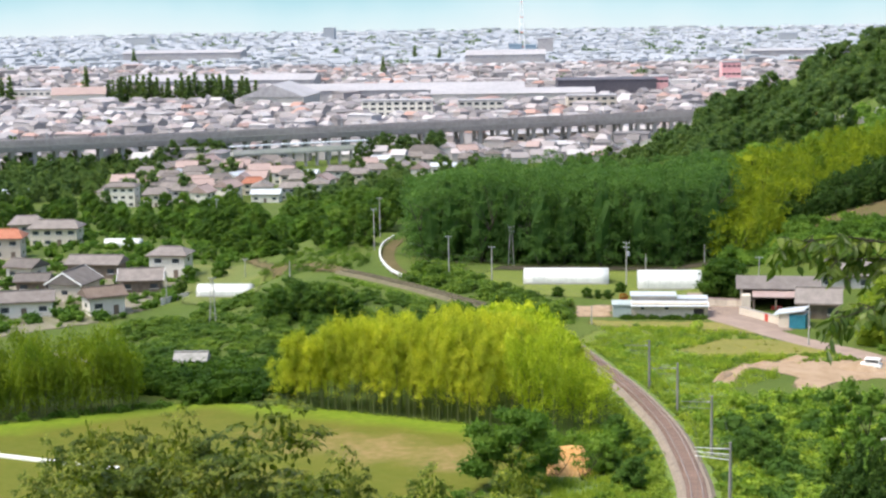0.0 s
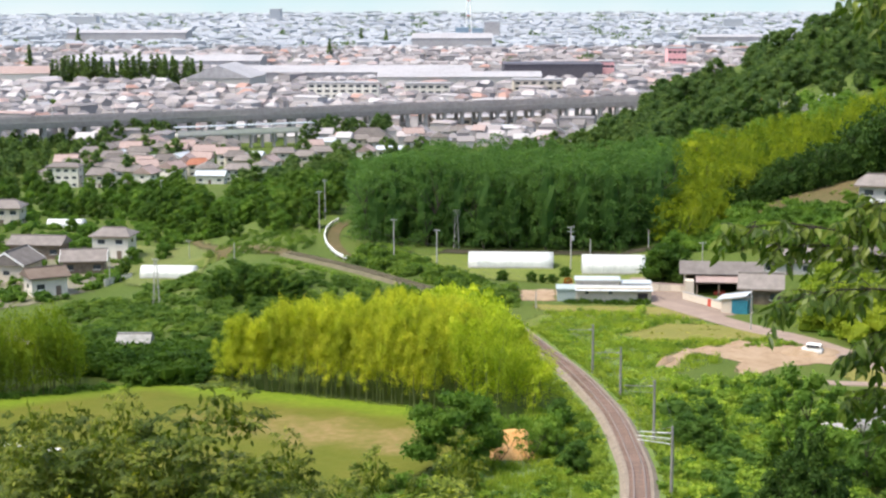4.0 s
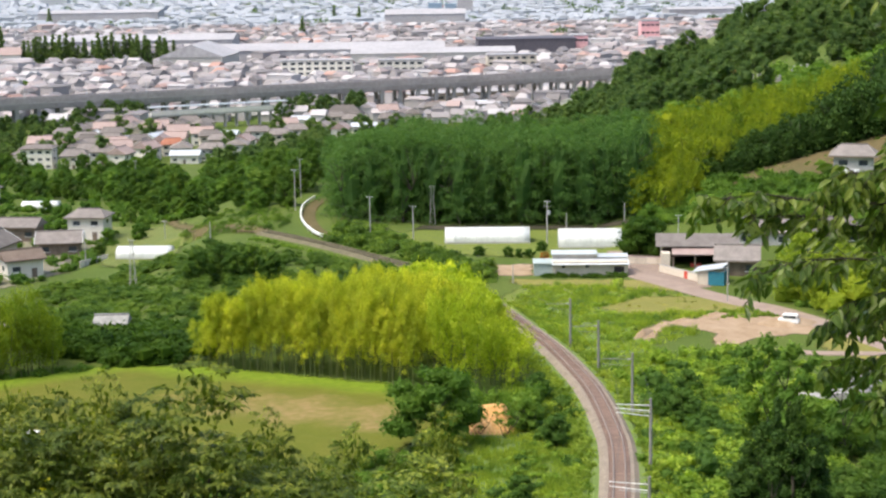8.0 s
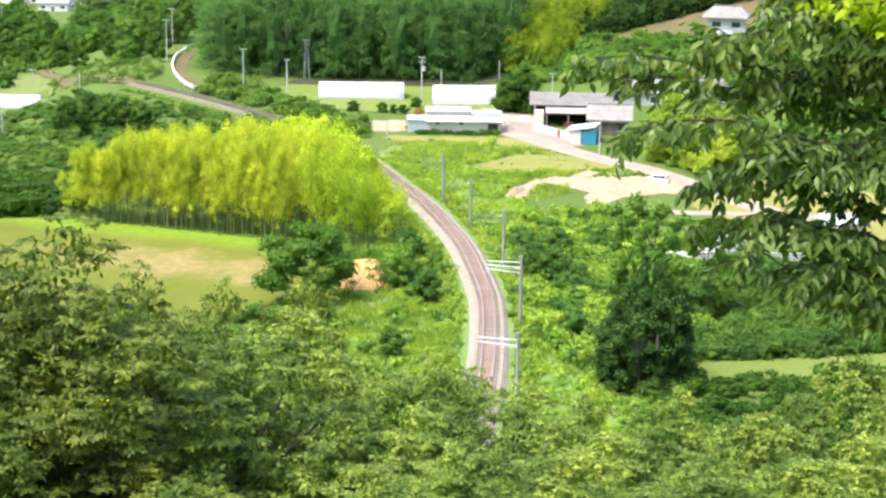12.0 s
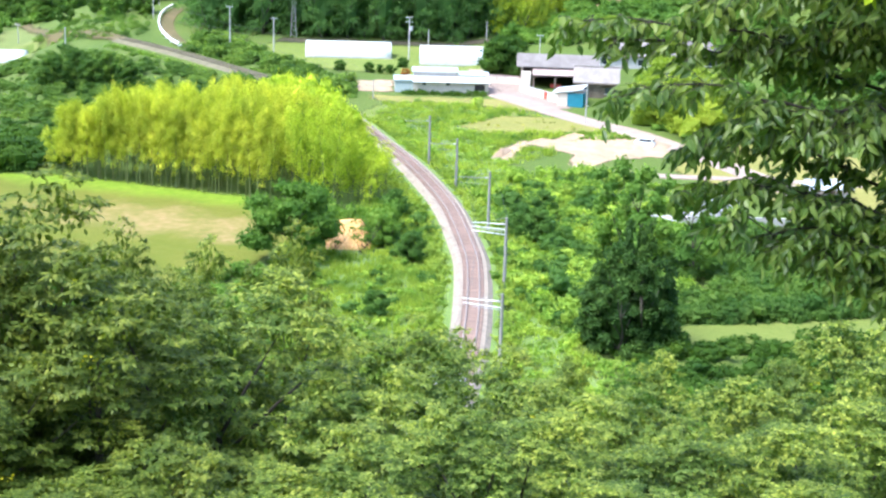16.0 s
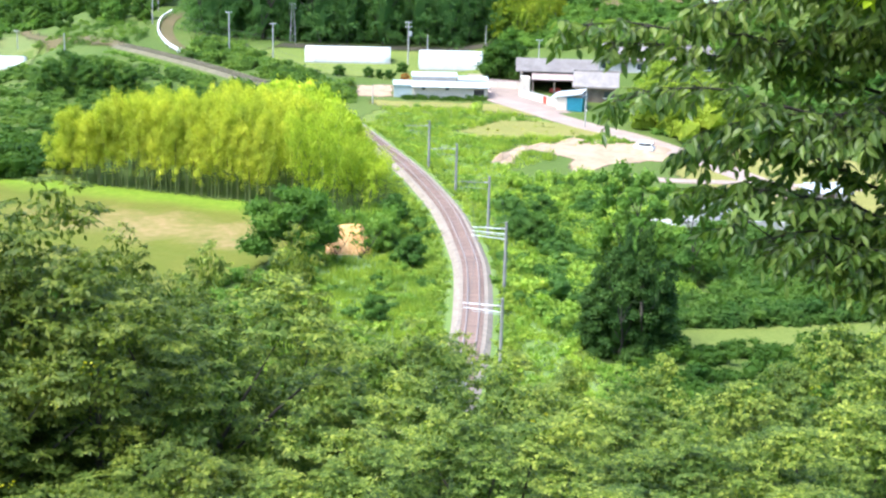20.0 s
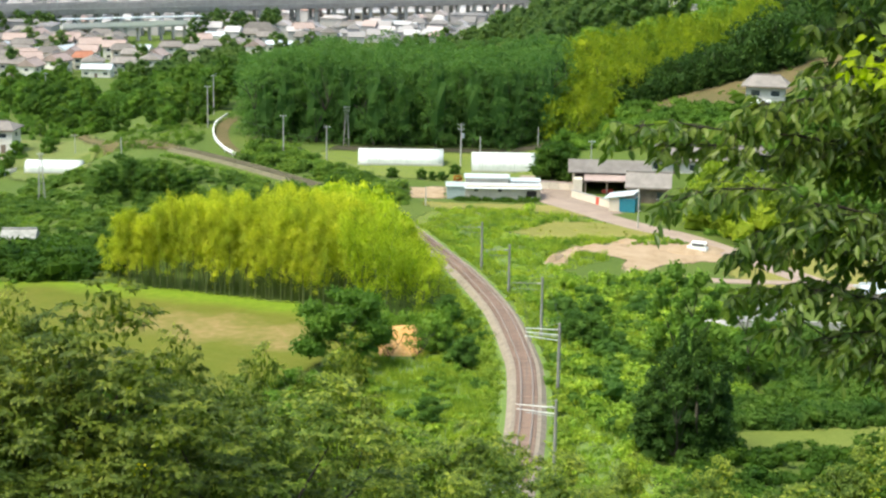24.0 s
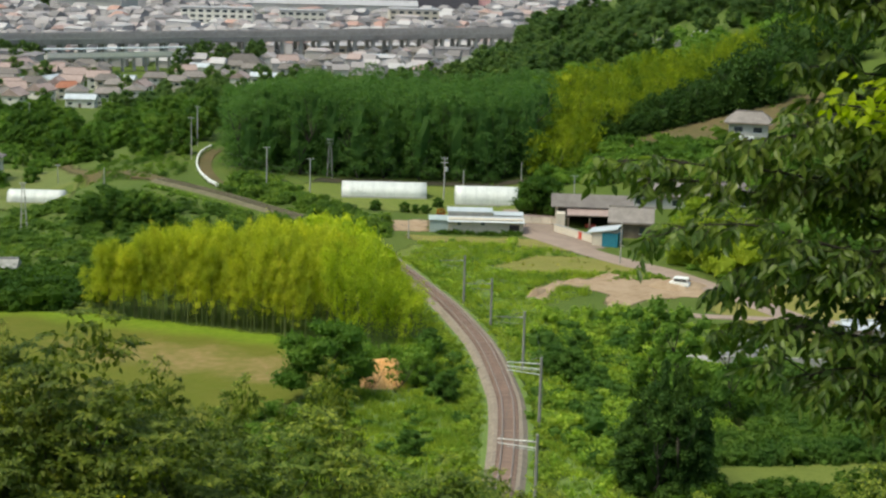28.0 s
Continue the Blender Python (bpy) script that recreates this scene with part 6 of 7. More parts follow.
for k, (x, y) in enumerate(row + spread_in(pr, RIGHTWOOD, 80, 4.0, lambda x, y: x < 62)):
    s = (0.62 + 0.5 * sm((x - 44) / 26)) * pr.uniform(0.7, 1.25)
    m = Matrix.LocRotScale((x, y, ground_z(x, y) - 0.1), Euler((0, 0, pr.uniform(0, 6.28))), (max(0.8, s), max(0.8, s), s))
    (copy_thing(right_tree, m) if k else right_tree).matrix_basis = m

# trees of the lower village and the middle distance
mids = [tree_model("village_tree", 120 + k, h, rr, 1000, 0.42, m, "round green tree among the fields and houses", 0.1, 20, 0.52, shell=0.75, group="trees of the middle distance") for k, (h, rr, m) in enumerate(((7.5, 4.0, M_LEAF_VALE), (6.0, 3.6, M_LEAF_DARK), (9.0, 4.2, M_LEAF_VALE), (6.5, 3.8, M_LEAF_MID)))]
MIDWOODS = [([(-62, 345), (-46, 338), (-46, 400), (-56, 480), (-110, 540), (-118, 470), (-84, 400)], 90, 5.0),
            ([(-140, 455), (-118, 450), (-112, 560), (-170, 600), (-235, 560), (-190, 480)], 60, 6.0),
            ([(-235, 580), (-190, 610), (-200, 680), (-260, 760), (-330, 720)], 55, 7.0),
            ([(-112, 600), (-60, 500), (-30, 520), (-60, 640), (-100, 650)], 55, 6.0),
            ([(-14, 770), (36, 700), (44, 790), (30, 815), (-6, 815)], 40, 5.5),
            ([(-98, 730), (-60, 740), (-48, 800), (-100, 790)], 9, 5.0),
            ([(-212, 800), (-180, 800), (-180, 835), (-212, 835)], 16, 6.0),
            ([(-285, 800), (-240, 810), (-206, 825), (-200, 740), (-196, 690), (-222, 640), (-255, 700)], 75, 6.5),
            ([(-104, 655), (-58, 640), (-52, 700), (-80, 730), (-118, 770), (-108, 700)], 30, 6.5),
            (VILLAGE, 26, 8.0)]
places = []
for poly, n, gap in MIDWOODS:
    places += spread_in(pr, poly, n, gap)
plant(mids, [q for q in places if q[1] < 590], pr, 0.65, 1.1)
HOMETREES = [(-88, 352), (-90, 368), (-86, 385), (-120, 360), (-123, 398), (-110, 402), (-135, 408), (-92, 400), (-135, 345), (-122, 340), (-84, 372), (-138, 380), (-118, 318), (-128, 312), (-102, 398), (-150, 412), (-160, 425), (-118, 420)]
for x, y in ((-45, 266), (-42.5, 269), (-47.5, 270), (-44, 274), (-39, 266), (-50, 264)):
    copy_thing(mids[0] if x < -44 else mids[2], Matrix.LocRotScale((x, y, ground_z(x, y) - 0.1), Euler((0, 0, x)), (0.8, 0.8, pr.uniform(0.65, 0.95))))
for x, y in HOMETREES:
    c = copy_thing(pr.choice(mids), Matrix.LocRotScale((x, y, ground_z(x, y) - 0.1), Euler((0, 0, pr.uniform(0, 6))), (0.6,) * 3))
far_mids = [tree_model("village_tree", 124 + k, h, rr, 420, 0.7, M_LEAF_HAZED, "round green tree", 0.1, 18, 0.52, shell=0.75) for k, (h, rr) in enumerate(((8.5, 4.2), (10.0, 4.6), (7.0, 4.0)))]
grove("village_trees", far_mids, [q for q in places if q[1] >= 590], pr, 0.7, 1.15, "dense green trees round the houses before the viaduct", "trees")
tall_far = [tree_model("village_tree", 127 + k, 12.0, 5.0, 420, 0.8, M_LEAF_HAZED, "tall dark tree", 0.1, 16, 0.5) for k in range(2)]
grove("tall_trees", tall_far, spread_in(pr, [(-212, 800), (-182, 805), (-182, 835), (-210, 832)], 12, 5.0) + spread_in(pr, [(-116, 800), (-78, 822), (-70, 870), (-112, 862)], 16, 5.0), pr, 0.85, 1.2, "tall dark tree groups before the viaduct", "trees")
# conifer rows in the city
rows_con = tree_model("conifer", 130, 20, 4.2, 620, 1.2, M_LEAF_HAZED, "dark pointed conifer in a row in the city", 0.05, 18, 0.62, cone=0.9, group="conifer rows in the city")
cons = [(-372 + 3.1 * k + pr.uniform(-1.5, 1.5), 1287 - 0.4 * k + pr.uniform(-8, 8)) for k in range(16)] + [(-322 + 3.2 * k + pr.uniform(-1.5, 1.5), 1280 - 0.5 * k + pr.uniform(-8, 8)) for k in range(22)] + [(-455, 1300), (-430, 1420), (-462, 1300), (-560, 2050), (-210, 1700), (-220, 2100), (-190, 2110)]
plant([rows_con], cons, pr, 0.95, 1.35)

# single trees near the track
dark_tree = tree_model("dark_tree", 140, 9.4, 7.2, 5200, 0.42, M_LEAF_MID, "round dark green tree at the edge of the meadow", 0.16, 22, 0.4, flat=0.6)
dark_tree.matrix_basis = Matrix.LocRotScale((-8.4, 172.8, ground_z(-8.4, 172.8) - 0.1), Euler((0, 0, 0.6)), (0.9, 0.82, 0.96))
plant([tree_model("tree", 141, 5.5, 2.4, 1100, 0.36, M_LEAF_MID, "small green tree beside the clay bank", 0.2, 12, 0.55)], [(1.2, 178.2)], pr, 0.72, 0.72)
plant([tree_model("olive_tree", 150, 4.6, 3.0, 1500, 0.4, M_LEAF_FORE, "low pale olive tree before the dark tree", 0.15, 14, 0.5)], [(-8.2, 163.4)], pr, 0.95, 0.95)
plant([tree_model("sapling", 149, 4.6, 1.5, 170, 0.3, M_LEAF_MID, "thin bare-stemmed sapling before the clay bank", 0.3, 9, 0.4)], [(-1.0, 176.6), (-1.6, 176.0), (-4.4, 175.8)], pr, 0.85, 1.1)
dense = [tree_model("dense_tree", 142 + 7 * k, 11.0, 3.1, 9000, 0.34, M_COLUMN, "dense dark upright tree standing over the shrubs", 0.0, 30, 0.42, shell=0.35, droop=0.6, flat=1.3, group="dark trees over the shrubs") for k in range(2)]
for k, (x, y, s, w) in enumerate(((22.0, 148.0, 0.88, 0.85), (24.4, 148.6, 1.08, 0.66), (26.0, 146.5, 0.66, 0.85), (20.6, 146.6, 0.6, 0.8), (23.4, 146.6, 0.92, 0.8), (25.2, 145.4, 0.85, 0.9), (22.4, 145.0, 0.72, 0.9))):
    m = Matrix.LocRotScale((x, y, ground_z(x, y) - 0.1), Euler((0, 0, k * 2.1)), (w, w, s))
    (dense[k] if k < 2 else copy_thing(dense[k % 2], m)).matrix_basis = m
plant([tree_model("tree", 143, 9.0, 2.9, 1400, 0.36, M_LEAF_MID, "slender green tree with airy drooping foliage", 0.2, 16, 0.4)], [(26.0, 175.0), (28.6, 171.0), (33.5, 168)], pr, 1.2, 1.4)
plant([tree_model("farm_tree", 144, 7.2, 4.2, 1700, 0.5, M_LEAF_DARK, "round dark tree beside the barn", 0.08, 15, 0.6)], [(20.8, 283.5), (23.0, 285.0)], pr, 0.9, 1.05)
plant([tree_model("farm_tree", 145, 7.0, 4.6, 2400, 0.38, M_YELLOW_TREE, "broad yellow-green tree beside the road", 0.06, 15, 0.6)], [(41.5, 248), (45, 242), (47.5, 250), (50, 244), (44.5, 254)], pr, 1.0, 1.3)
plant([tree_model("shrub", 146, 2.0, 1.3, 500, 0.28, M_LEAF_DARK, "clipped round shrub beside the field", 0.1, 8, 0.6)], [(-6.2, 288), (-1.2, 286.5), (0.6, 286.3), (2.3, 286), (4.6, 292)], pr, 0.8, 1.0)
plant([tree_model("rust_shrub", 147, 1.9, 1.1, 500, 0.26, M_RUST_LEAF, "round rust-red shrub beside the long shed", 0.1, 8, 0.6)], [(5.0, 281.5)], pr, 1.0, 1.0)
plant([tree_model("rust_shrub", 148, 5, 4.0, 500, 0.8, M_RUST_LEAF, "reddish-brown bushes on the hillside", 0.1, 9, 0.6)], [(68, 560), (67, 585), (70, 545), (66, 610)], pr, 0.7, 0.9)

# ---- low growth ----
open_ground = lambda x, y: near_track(x, y, 3.0) or any(inside(x, y, q) for q in (FIELD, PAD, STRIP, STRAWFIELD, DIRT, LANE, GREEN_FIELD, LOWER_FIELD, OCHRE)) or near_line(x, y, road_line, 3.0) or near_line(x, y, right_line, 2.0) or (2 < x < 20 and 266 < y < 277)
right_line = on_land(curve_through([(30, 193.5), (45, 192.6), (75, 191)], 1.0), 0)
bank_gap = lambda x, y: open_ground(x, y) or (-6.5 < x < 0.8 and 168 < y < 178)
undergrowth("bank_shrubs", [(-16, 150), (-10, 166), (-5, 178), (-3, 190), (3, 200), (9, 190), (9, 150), (5, 128), (-12, 128)], 210, 0.5, 1.4, M_LEAF_BRIGHT, "bright green weeds and low shrubs on the railway bank", 31, 130, 0.22, bank_gap)
undergrowth("bank_weeds", [(-16, 150), (-10, 166), (-5, 178), (-3, 190), (3, 200), (9, 190), (9, 150), (5, 128), (-12, 128)], 330, 0.4, 1.1, M_WEED, "pale green weeds on the railway bank", 71, 130, 0.17, bank_gap, 0.6)
undergrowth("bank_shrubs", [(10, 128), (12, 190), (10, 205), (-2, 243), (2, 262), (16, 262), (18, 215), (30, 205), (26, 165), (22, 128)], 330, 0.5, 1.7, M_LEAF_BRIGHT, "bright green shrubs along the outer side of the curve", 32, 100, 0.26, lambda x, y: open_ground(x, y) or (inside(x, y, ROUGH) and noise.noise(Vector((x * 0.2, y * 0.2, 0))) < 0.25))
undergrowth("bank_scrub", [(-7, 181.2), (-6.5, 184.5), (3.0, 185), (2.4, 178.6), (0.9, 179.4), (0.0, 181.4)], 60, 1.5, 2.5, M_LEAF_MID, "green scrub growing over the top of the clay bank", 73, 260, 0.26, None, 1.45)
undergrowth("bank_weeds", [(10, 128), (12, 190), (10, 205), (-2, 243), (2, 262), (16, 262), (18, 215), (30, 205), (26, 165), (22, 128)], 420, 0.4, 1.3, M_WEED, "pale green weeds along the outer side of the curve", 72, 130, 0.18, open_ground, 0.6)
undergrowth("thicket", [(13, 170), (14, 205), (22, 216), (36, 214), (40, 195), (30, 160), (18, 150)], 150, 1.0, 2.6, M_LEAF_BRIGHT, "leafy green thicket below the dirt yard", 33, 240, 0.3, open_ground)
undergrowth("bush_clumps", [(14, 150), (15, 205), (22, 214), (34, 212), (38, 195), (28, 160), (20, 146)], 62, 1.2, 3.2, M_BUSH, "rounded dark green bushes among bright weeds", 63, 240, 0.3, open_ground)
undergrowth("hedge", [(26, 154), (30, 189), (60, 188), (72, 170), (66, 158), (50, 157)], 430, 1.4, 2.8, M_HEDGE, "dense dark green shrub belt above the small field", 34, 240, 0.3, open_ground)
undergrowth("bush_clumps", [(-13, 152), (-6, 172), (-2, 190), (4, 196), (7, 186), (6, 165), (3, 148), (-8, 142)], 34, 0.8, 2.0, M_BUSH, "rounded green bushes on the grassy railway bank", 67, 200, 0.24, bank_gap)
plant([tree_model("bush", 151, 3.4, 2.0, 1500, 0.26, M_BUSH, "rounded dark green bush on the weedy bank", 0.08, 12, 0.55, category="bush", group="bushes of the railway bank")], [(3.9, 172.6), (2.6, 191.5), (0.5, 153.9), (17.0, 182.3), (18.6, 181.4), (20.8, 178.9), (20.2, 193.0), (16.4, 184.6)], pr, 0.75, 1.15)
undergrowth("hedge", [(27, 153.6), (54, 157.4), (56, 160), (27, 157)], 90, 1.2, 2.4, M_HEDGE, "dense green shrubs along the top of the small field", 68, 220, 0.3)
undergrowth("dark_bushes", [(20, 128), (25, 147), (36, 147.5), (54, 149.5), (58, 128)], 230, 1.2, 2.6, M_LEAF_DARK, "dark bushes below the small field", 35, 200, 0.3, open_ground)
undergrowth("orchard", [(-46, 226), (-8, 246), (-16, 264), (-30, 282), (-48, 300), (-66, 316), (-92, 322), (-88, 262), (-66, 232)], 680, 1.2, 3.4, M_LEAF_SOFT, "rows of green orchard trees and shrubs on the slope", 36, 300, 0.27, lambda x, y: near_track(x, y, 4.5) or inside(x, y, OLD_LANE) or any(abs(x - hx) < hw and abs(y - hy) < hw for hx, hy, hw in ((-55.5, 231, 4), (-80, 250, 5), (-99.5, 331, 7))), 0.62)
undergrowth("bank_scrub", [(-34, 300), (-22, 286), (-6, 262), (-2, 266), (-6, 282), (-18, 298), (-26, 318), (-34, 322)], 170, 1.0, 2.4, M_LEAF_SOFT, "green scrub between the track and the field", 37, 150, 0.4, lambda x, y: near_track(x, y, 4.0) or inside(x, y, PAD))
undergrowth("dark_scrub", [(-51, 210), (-41, 211), (-41, 226), (-50, 232), (-62, 226), (-62, 216)], 110, 1.8, 4.2, M_LEAF_DARK, "dark tall scrub between the two bamboo groves", 38, 260, 0.36, lambda x, y: abs(x + 55.5) < 3.5 and y > 224)
undergrowth("garden_scrub", [(-150, 318), (-140, 300), (-118, 298), (-94, 322), (-88, 345), (-90, 385), (-104, 405), (-150, 405)], 170, 0.8, 2.2, M_LEAF_MID, "garden shrubs between village houses", 57, 130, 0.4, lambda x, y: any((x - q[1]) ** 2 + (y - q[2]) ** 2 < 30 for q in NEAR))
undergrowth("slope_scrub", [(-92, 322), (-66, 316), (-60, 330), (-68, 345), (-78, 392), (-60, 430), (-110, 470), (-160, 470), (-170, 420), (-155, 330), (-130, 300)], 420, 1.2, 3.0, M_LEAF_MID, "green gardens and scrub round the village houses", 39, 130, 0.45, lambda x, y: any((x - q[1]) ** 2 + (y - q[2]) ** 2 < 49 for q in NEAR) or inside(x, y, LEFT_FIELD) or (-86 < x < -60 and 315 < y < 348))
undergrowth("farm_scrub", [(37, 254), (44, 235), (62, 225), (84, 262), (90, 300), (70, 308), (60, 300), (48, 296), (47, 283), (38, 270)], 190, 1.5, 3.4, M_LEAF_MID, "green scrub and garden bushes round the farm", 48, 200, 0.42, lambda x, y: any(abs(x - hx) < 6 and abs(y - hy) < 6 for hx, hy in ((36, 270), (43, 290), (53.5, 288))) or near_line(x, y, road_line, 3.0))
undergrowth("low_hedge", [(4, 267.2), (18, 266.6), (18, 267.9), (4, 268.4)], 60, 0.5, 0.9, M_LEAF_DARK, "low dark hedge along the foot of the long shed", 49, 60, 0.3)
BLADES = [[(-14, 152), (-9, 168), (-4, 182), (-1, 198), (6, 200), (9, 188), (9, 150), (6, 130), (-12, 130)], [(11, 130), (12.5, 190), (9, 212), (0, 243), (2, 262), (22, 258), (36, 236), (16, 218), (26, 205), (22, 160), (18, 130)]]
for poly, seed in zip(BLADES, (61, 62)):
    br = random.Random(seed)
    chunks = []
    for x, y in spread_in(br, poly, 900, 0, open_ground):
        rr = np.random.default_rng(br.randrange(10 ** 6))
        at = np.stack([x + rr.normal(size=26) * 0.45, y + rr.normal(size=26) * 0.45, np.full(26, ground_z(x, y) - 0.05)], 1)
        chunks.append(leaves(rr, at, np.array([0, 0, 1.6]) + 0 * at, br.uniform(0.5, 1.0), 0.13, 0.0, 0.45))
    v, f = gather(chunks)
    tagged(part("tall_grass", mesh_of("tall_grass", v, f), M_BLADE), "tall bright green grass on the railway bank", "grass", kind="stuff")
edge_l = [(p.x - 2.6, p.y - 1.2) for p in TRACK if p.y > 246]
edge_r = [(p.x + 2.6, p.y + 1.2) for p in TRACK if p.y > 246]
for edge, seed in ((edge_l, 53), (edge_r, 54)):
    undergrowth("track_weeds", edge + [(x + (0.7 if seed == 54 else -0.7), y + (0.6 if seed == 54 else -0.6)) for x, y in edge[::-1]], 160, 0.35, 0.9, M_LEAF_MID, "weeds creeping over the edge of the ballast", seed, 60, 0.24)
for off, seed in ((-2.35, 64), (2.3, 65)):
    rim = [(p.x + track_at(p.y)[2].x * off, p.y + track_at(p.y)[2].y * off) for p in TRACK[::6] if 128 < p.y < 246]
    undergrowth("track_weeds", rim + [(x + math.copysign(2.2, off), y) for x, y in rim[::-1]], 420, 0.25, 0.8, M_BLADE, "weeds growing into the edge of the ballast", seed, 40, 0.24, lift=0.55)
hem = [p - track_at(p.y)[2] * 3.3 for p in TRACK[::5] if 226 < p.y < 257]
hem = [(p.x, p.y) for p in hem] + [(p.x - 4.6, p.y - 1.8) for p in hem[::-1]]
undergrowth("track_scrub", hem, 150, 2.0, 3.3, M_BAMBOO_SIDE, "yellow-green leafy scrub between the bamboo and the track", 74, 260, 0.34, lambda x, y: near_track(x, y, 2.9), 1.75)
undergrowth("track_scrub", [(-15, 254), (-9.5, 252), (-13.5, 262), (-19, 272), (-22, 270)], 60, 1.0, 2.2, M_LEAF_MID, "green scrub on the bank beside the track", 75, 160, 0.3, lambda x, y: near_track(x, y, 2.9), 1.4)
undergrowth("ramp_scrub", [(-66, 330), (-46, 314), (-43, 322), (-46, 340), (-48, 360), (-64, 372), (-72, 350)], 240, 0.5, 1.5, M_LEAF_SOFT, "low green growth on the slope beside the lane", 55, 120, 0.22, lambda x, y: near_line(x, y, ramp_line, 2.0))
undergrowth("verge", [(6, 240), (19, 255), (40, 240), (46, 225), (36, 236), (15, 235)], 90, 0.4, 0.8, M_LEAF_BRIGHT, "weedy verge round the yellowed field", 40, 70, 0.36, lambda x, y: inside(x, y, STRAWFIELD) or near_line(x, y, road_line, 2.6))
undergrowth("straw_tufts", [(8, 236), (18, 254), (36, 248), (40, 238), (28, 234)], 60, 0.15, 0.3, M_TUFT, "dry grass tufts on the yellowed field", 52, 26, 0.5, lambda x, y: near_line(x, y, road_line, 2.6), 0.4, "grass")
undergrowth("field_edge", [(-75, 197.5), (-60, 205.5), (-52, 210.5), (-42, 211), (-52, 208), (-60, 203.5), (-75, 195.5)], 60, 0.5, 1.2, M_LEAF_MID, "low green weeds at the edge of the meadow", 41, 80, 0.34)
undergrowth("meadow_scrub", [(-60, 160), (-40, 158), (-18, 162), (-8, 176), (-6, 168), (-16, 140), (-60, 140)], 260, 0.6, 1.9, M_LEAF_MID, "shrubs along the near edge of the meadow", 42, 130, 0.3)
undergrowth("hill_scrub", [(24, 318), (30, 306), (44, 298), (62, 300), (60, 308), (46, 316), (38, 326), (30, 326)], 150, 1.6, 3.6, M_LEAF_MID, "light green scrub at the foot of the hill", 43, 260, 0.42, lambda x, y: 38 < x < 58 and y < 297)
undergrowth("hill_scrub", [(36, 324), (44, 316), (62, 306), (86, 310), (86, 327), (66, 320), (50, 328), (41, 334)], 230, 1.2, 2.8, M_LEAF_MID, "green scrub below the brown bank", 66, 200, 0.42, lambda x, y: (x - 68) ** 2 + (y - 333) ** 2 < 60)
undergrowth("bank_tufts", BROWN_SLOPE, 90, 0.4, 1.3, M_LEAF_MID, "scattered bushes on the brown bank", 59, 90, 0.3, None, 0.8)
undergrowth("ridge_scrub", [(30, 420), (100, 420), (120, 470), (60, 520), (20, 560), (0, 520), (10, 450)], 130, 3.0, 6.5, M_LEAF_MID, "scrub and young trees on the far slope", 44, 220, 0.75)
undergrowth("plain_trees", [(-700, 1900), (-900, 3500), (700, 3500), (250, 1900)], 230, 8, 20, M_LEAF_HAZED, "groves in the far city, haze put into their blue-green", 58, 70, 2.4, None, 0.6)
undergrowth("plain_trees", [(-700, 1500), (-900, 3600), (700, 3600), (250, 1700), (60, 1600)], 190, 6, 16, M_LEAF_HAZED, "dark groves of trees scattered through the city", 45, 80, 2.2)
undergrowth("plain_trees", [(-330, 820), (-450, 1200), (-40, 1250), (20, 1050)], 60, 3, 6, M_LEAF_DARK, "garden trees scattered among city houses", 46, 80, 2.2)
undergrowth("hillside_cover", [(-40, 62), (-40, 140), (-10, 140), (0, 104), (12, 104), (20, 140), (56, 140), (50, 62)], 420, 1.2, 3.4, M_LEAF_MID, "dense shrubs on the hillside below the viewpoint", 47, 90, 0.45, lambda x, y: near_track(x, y, 4.0))

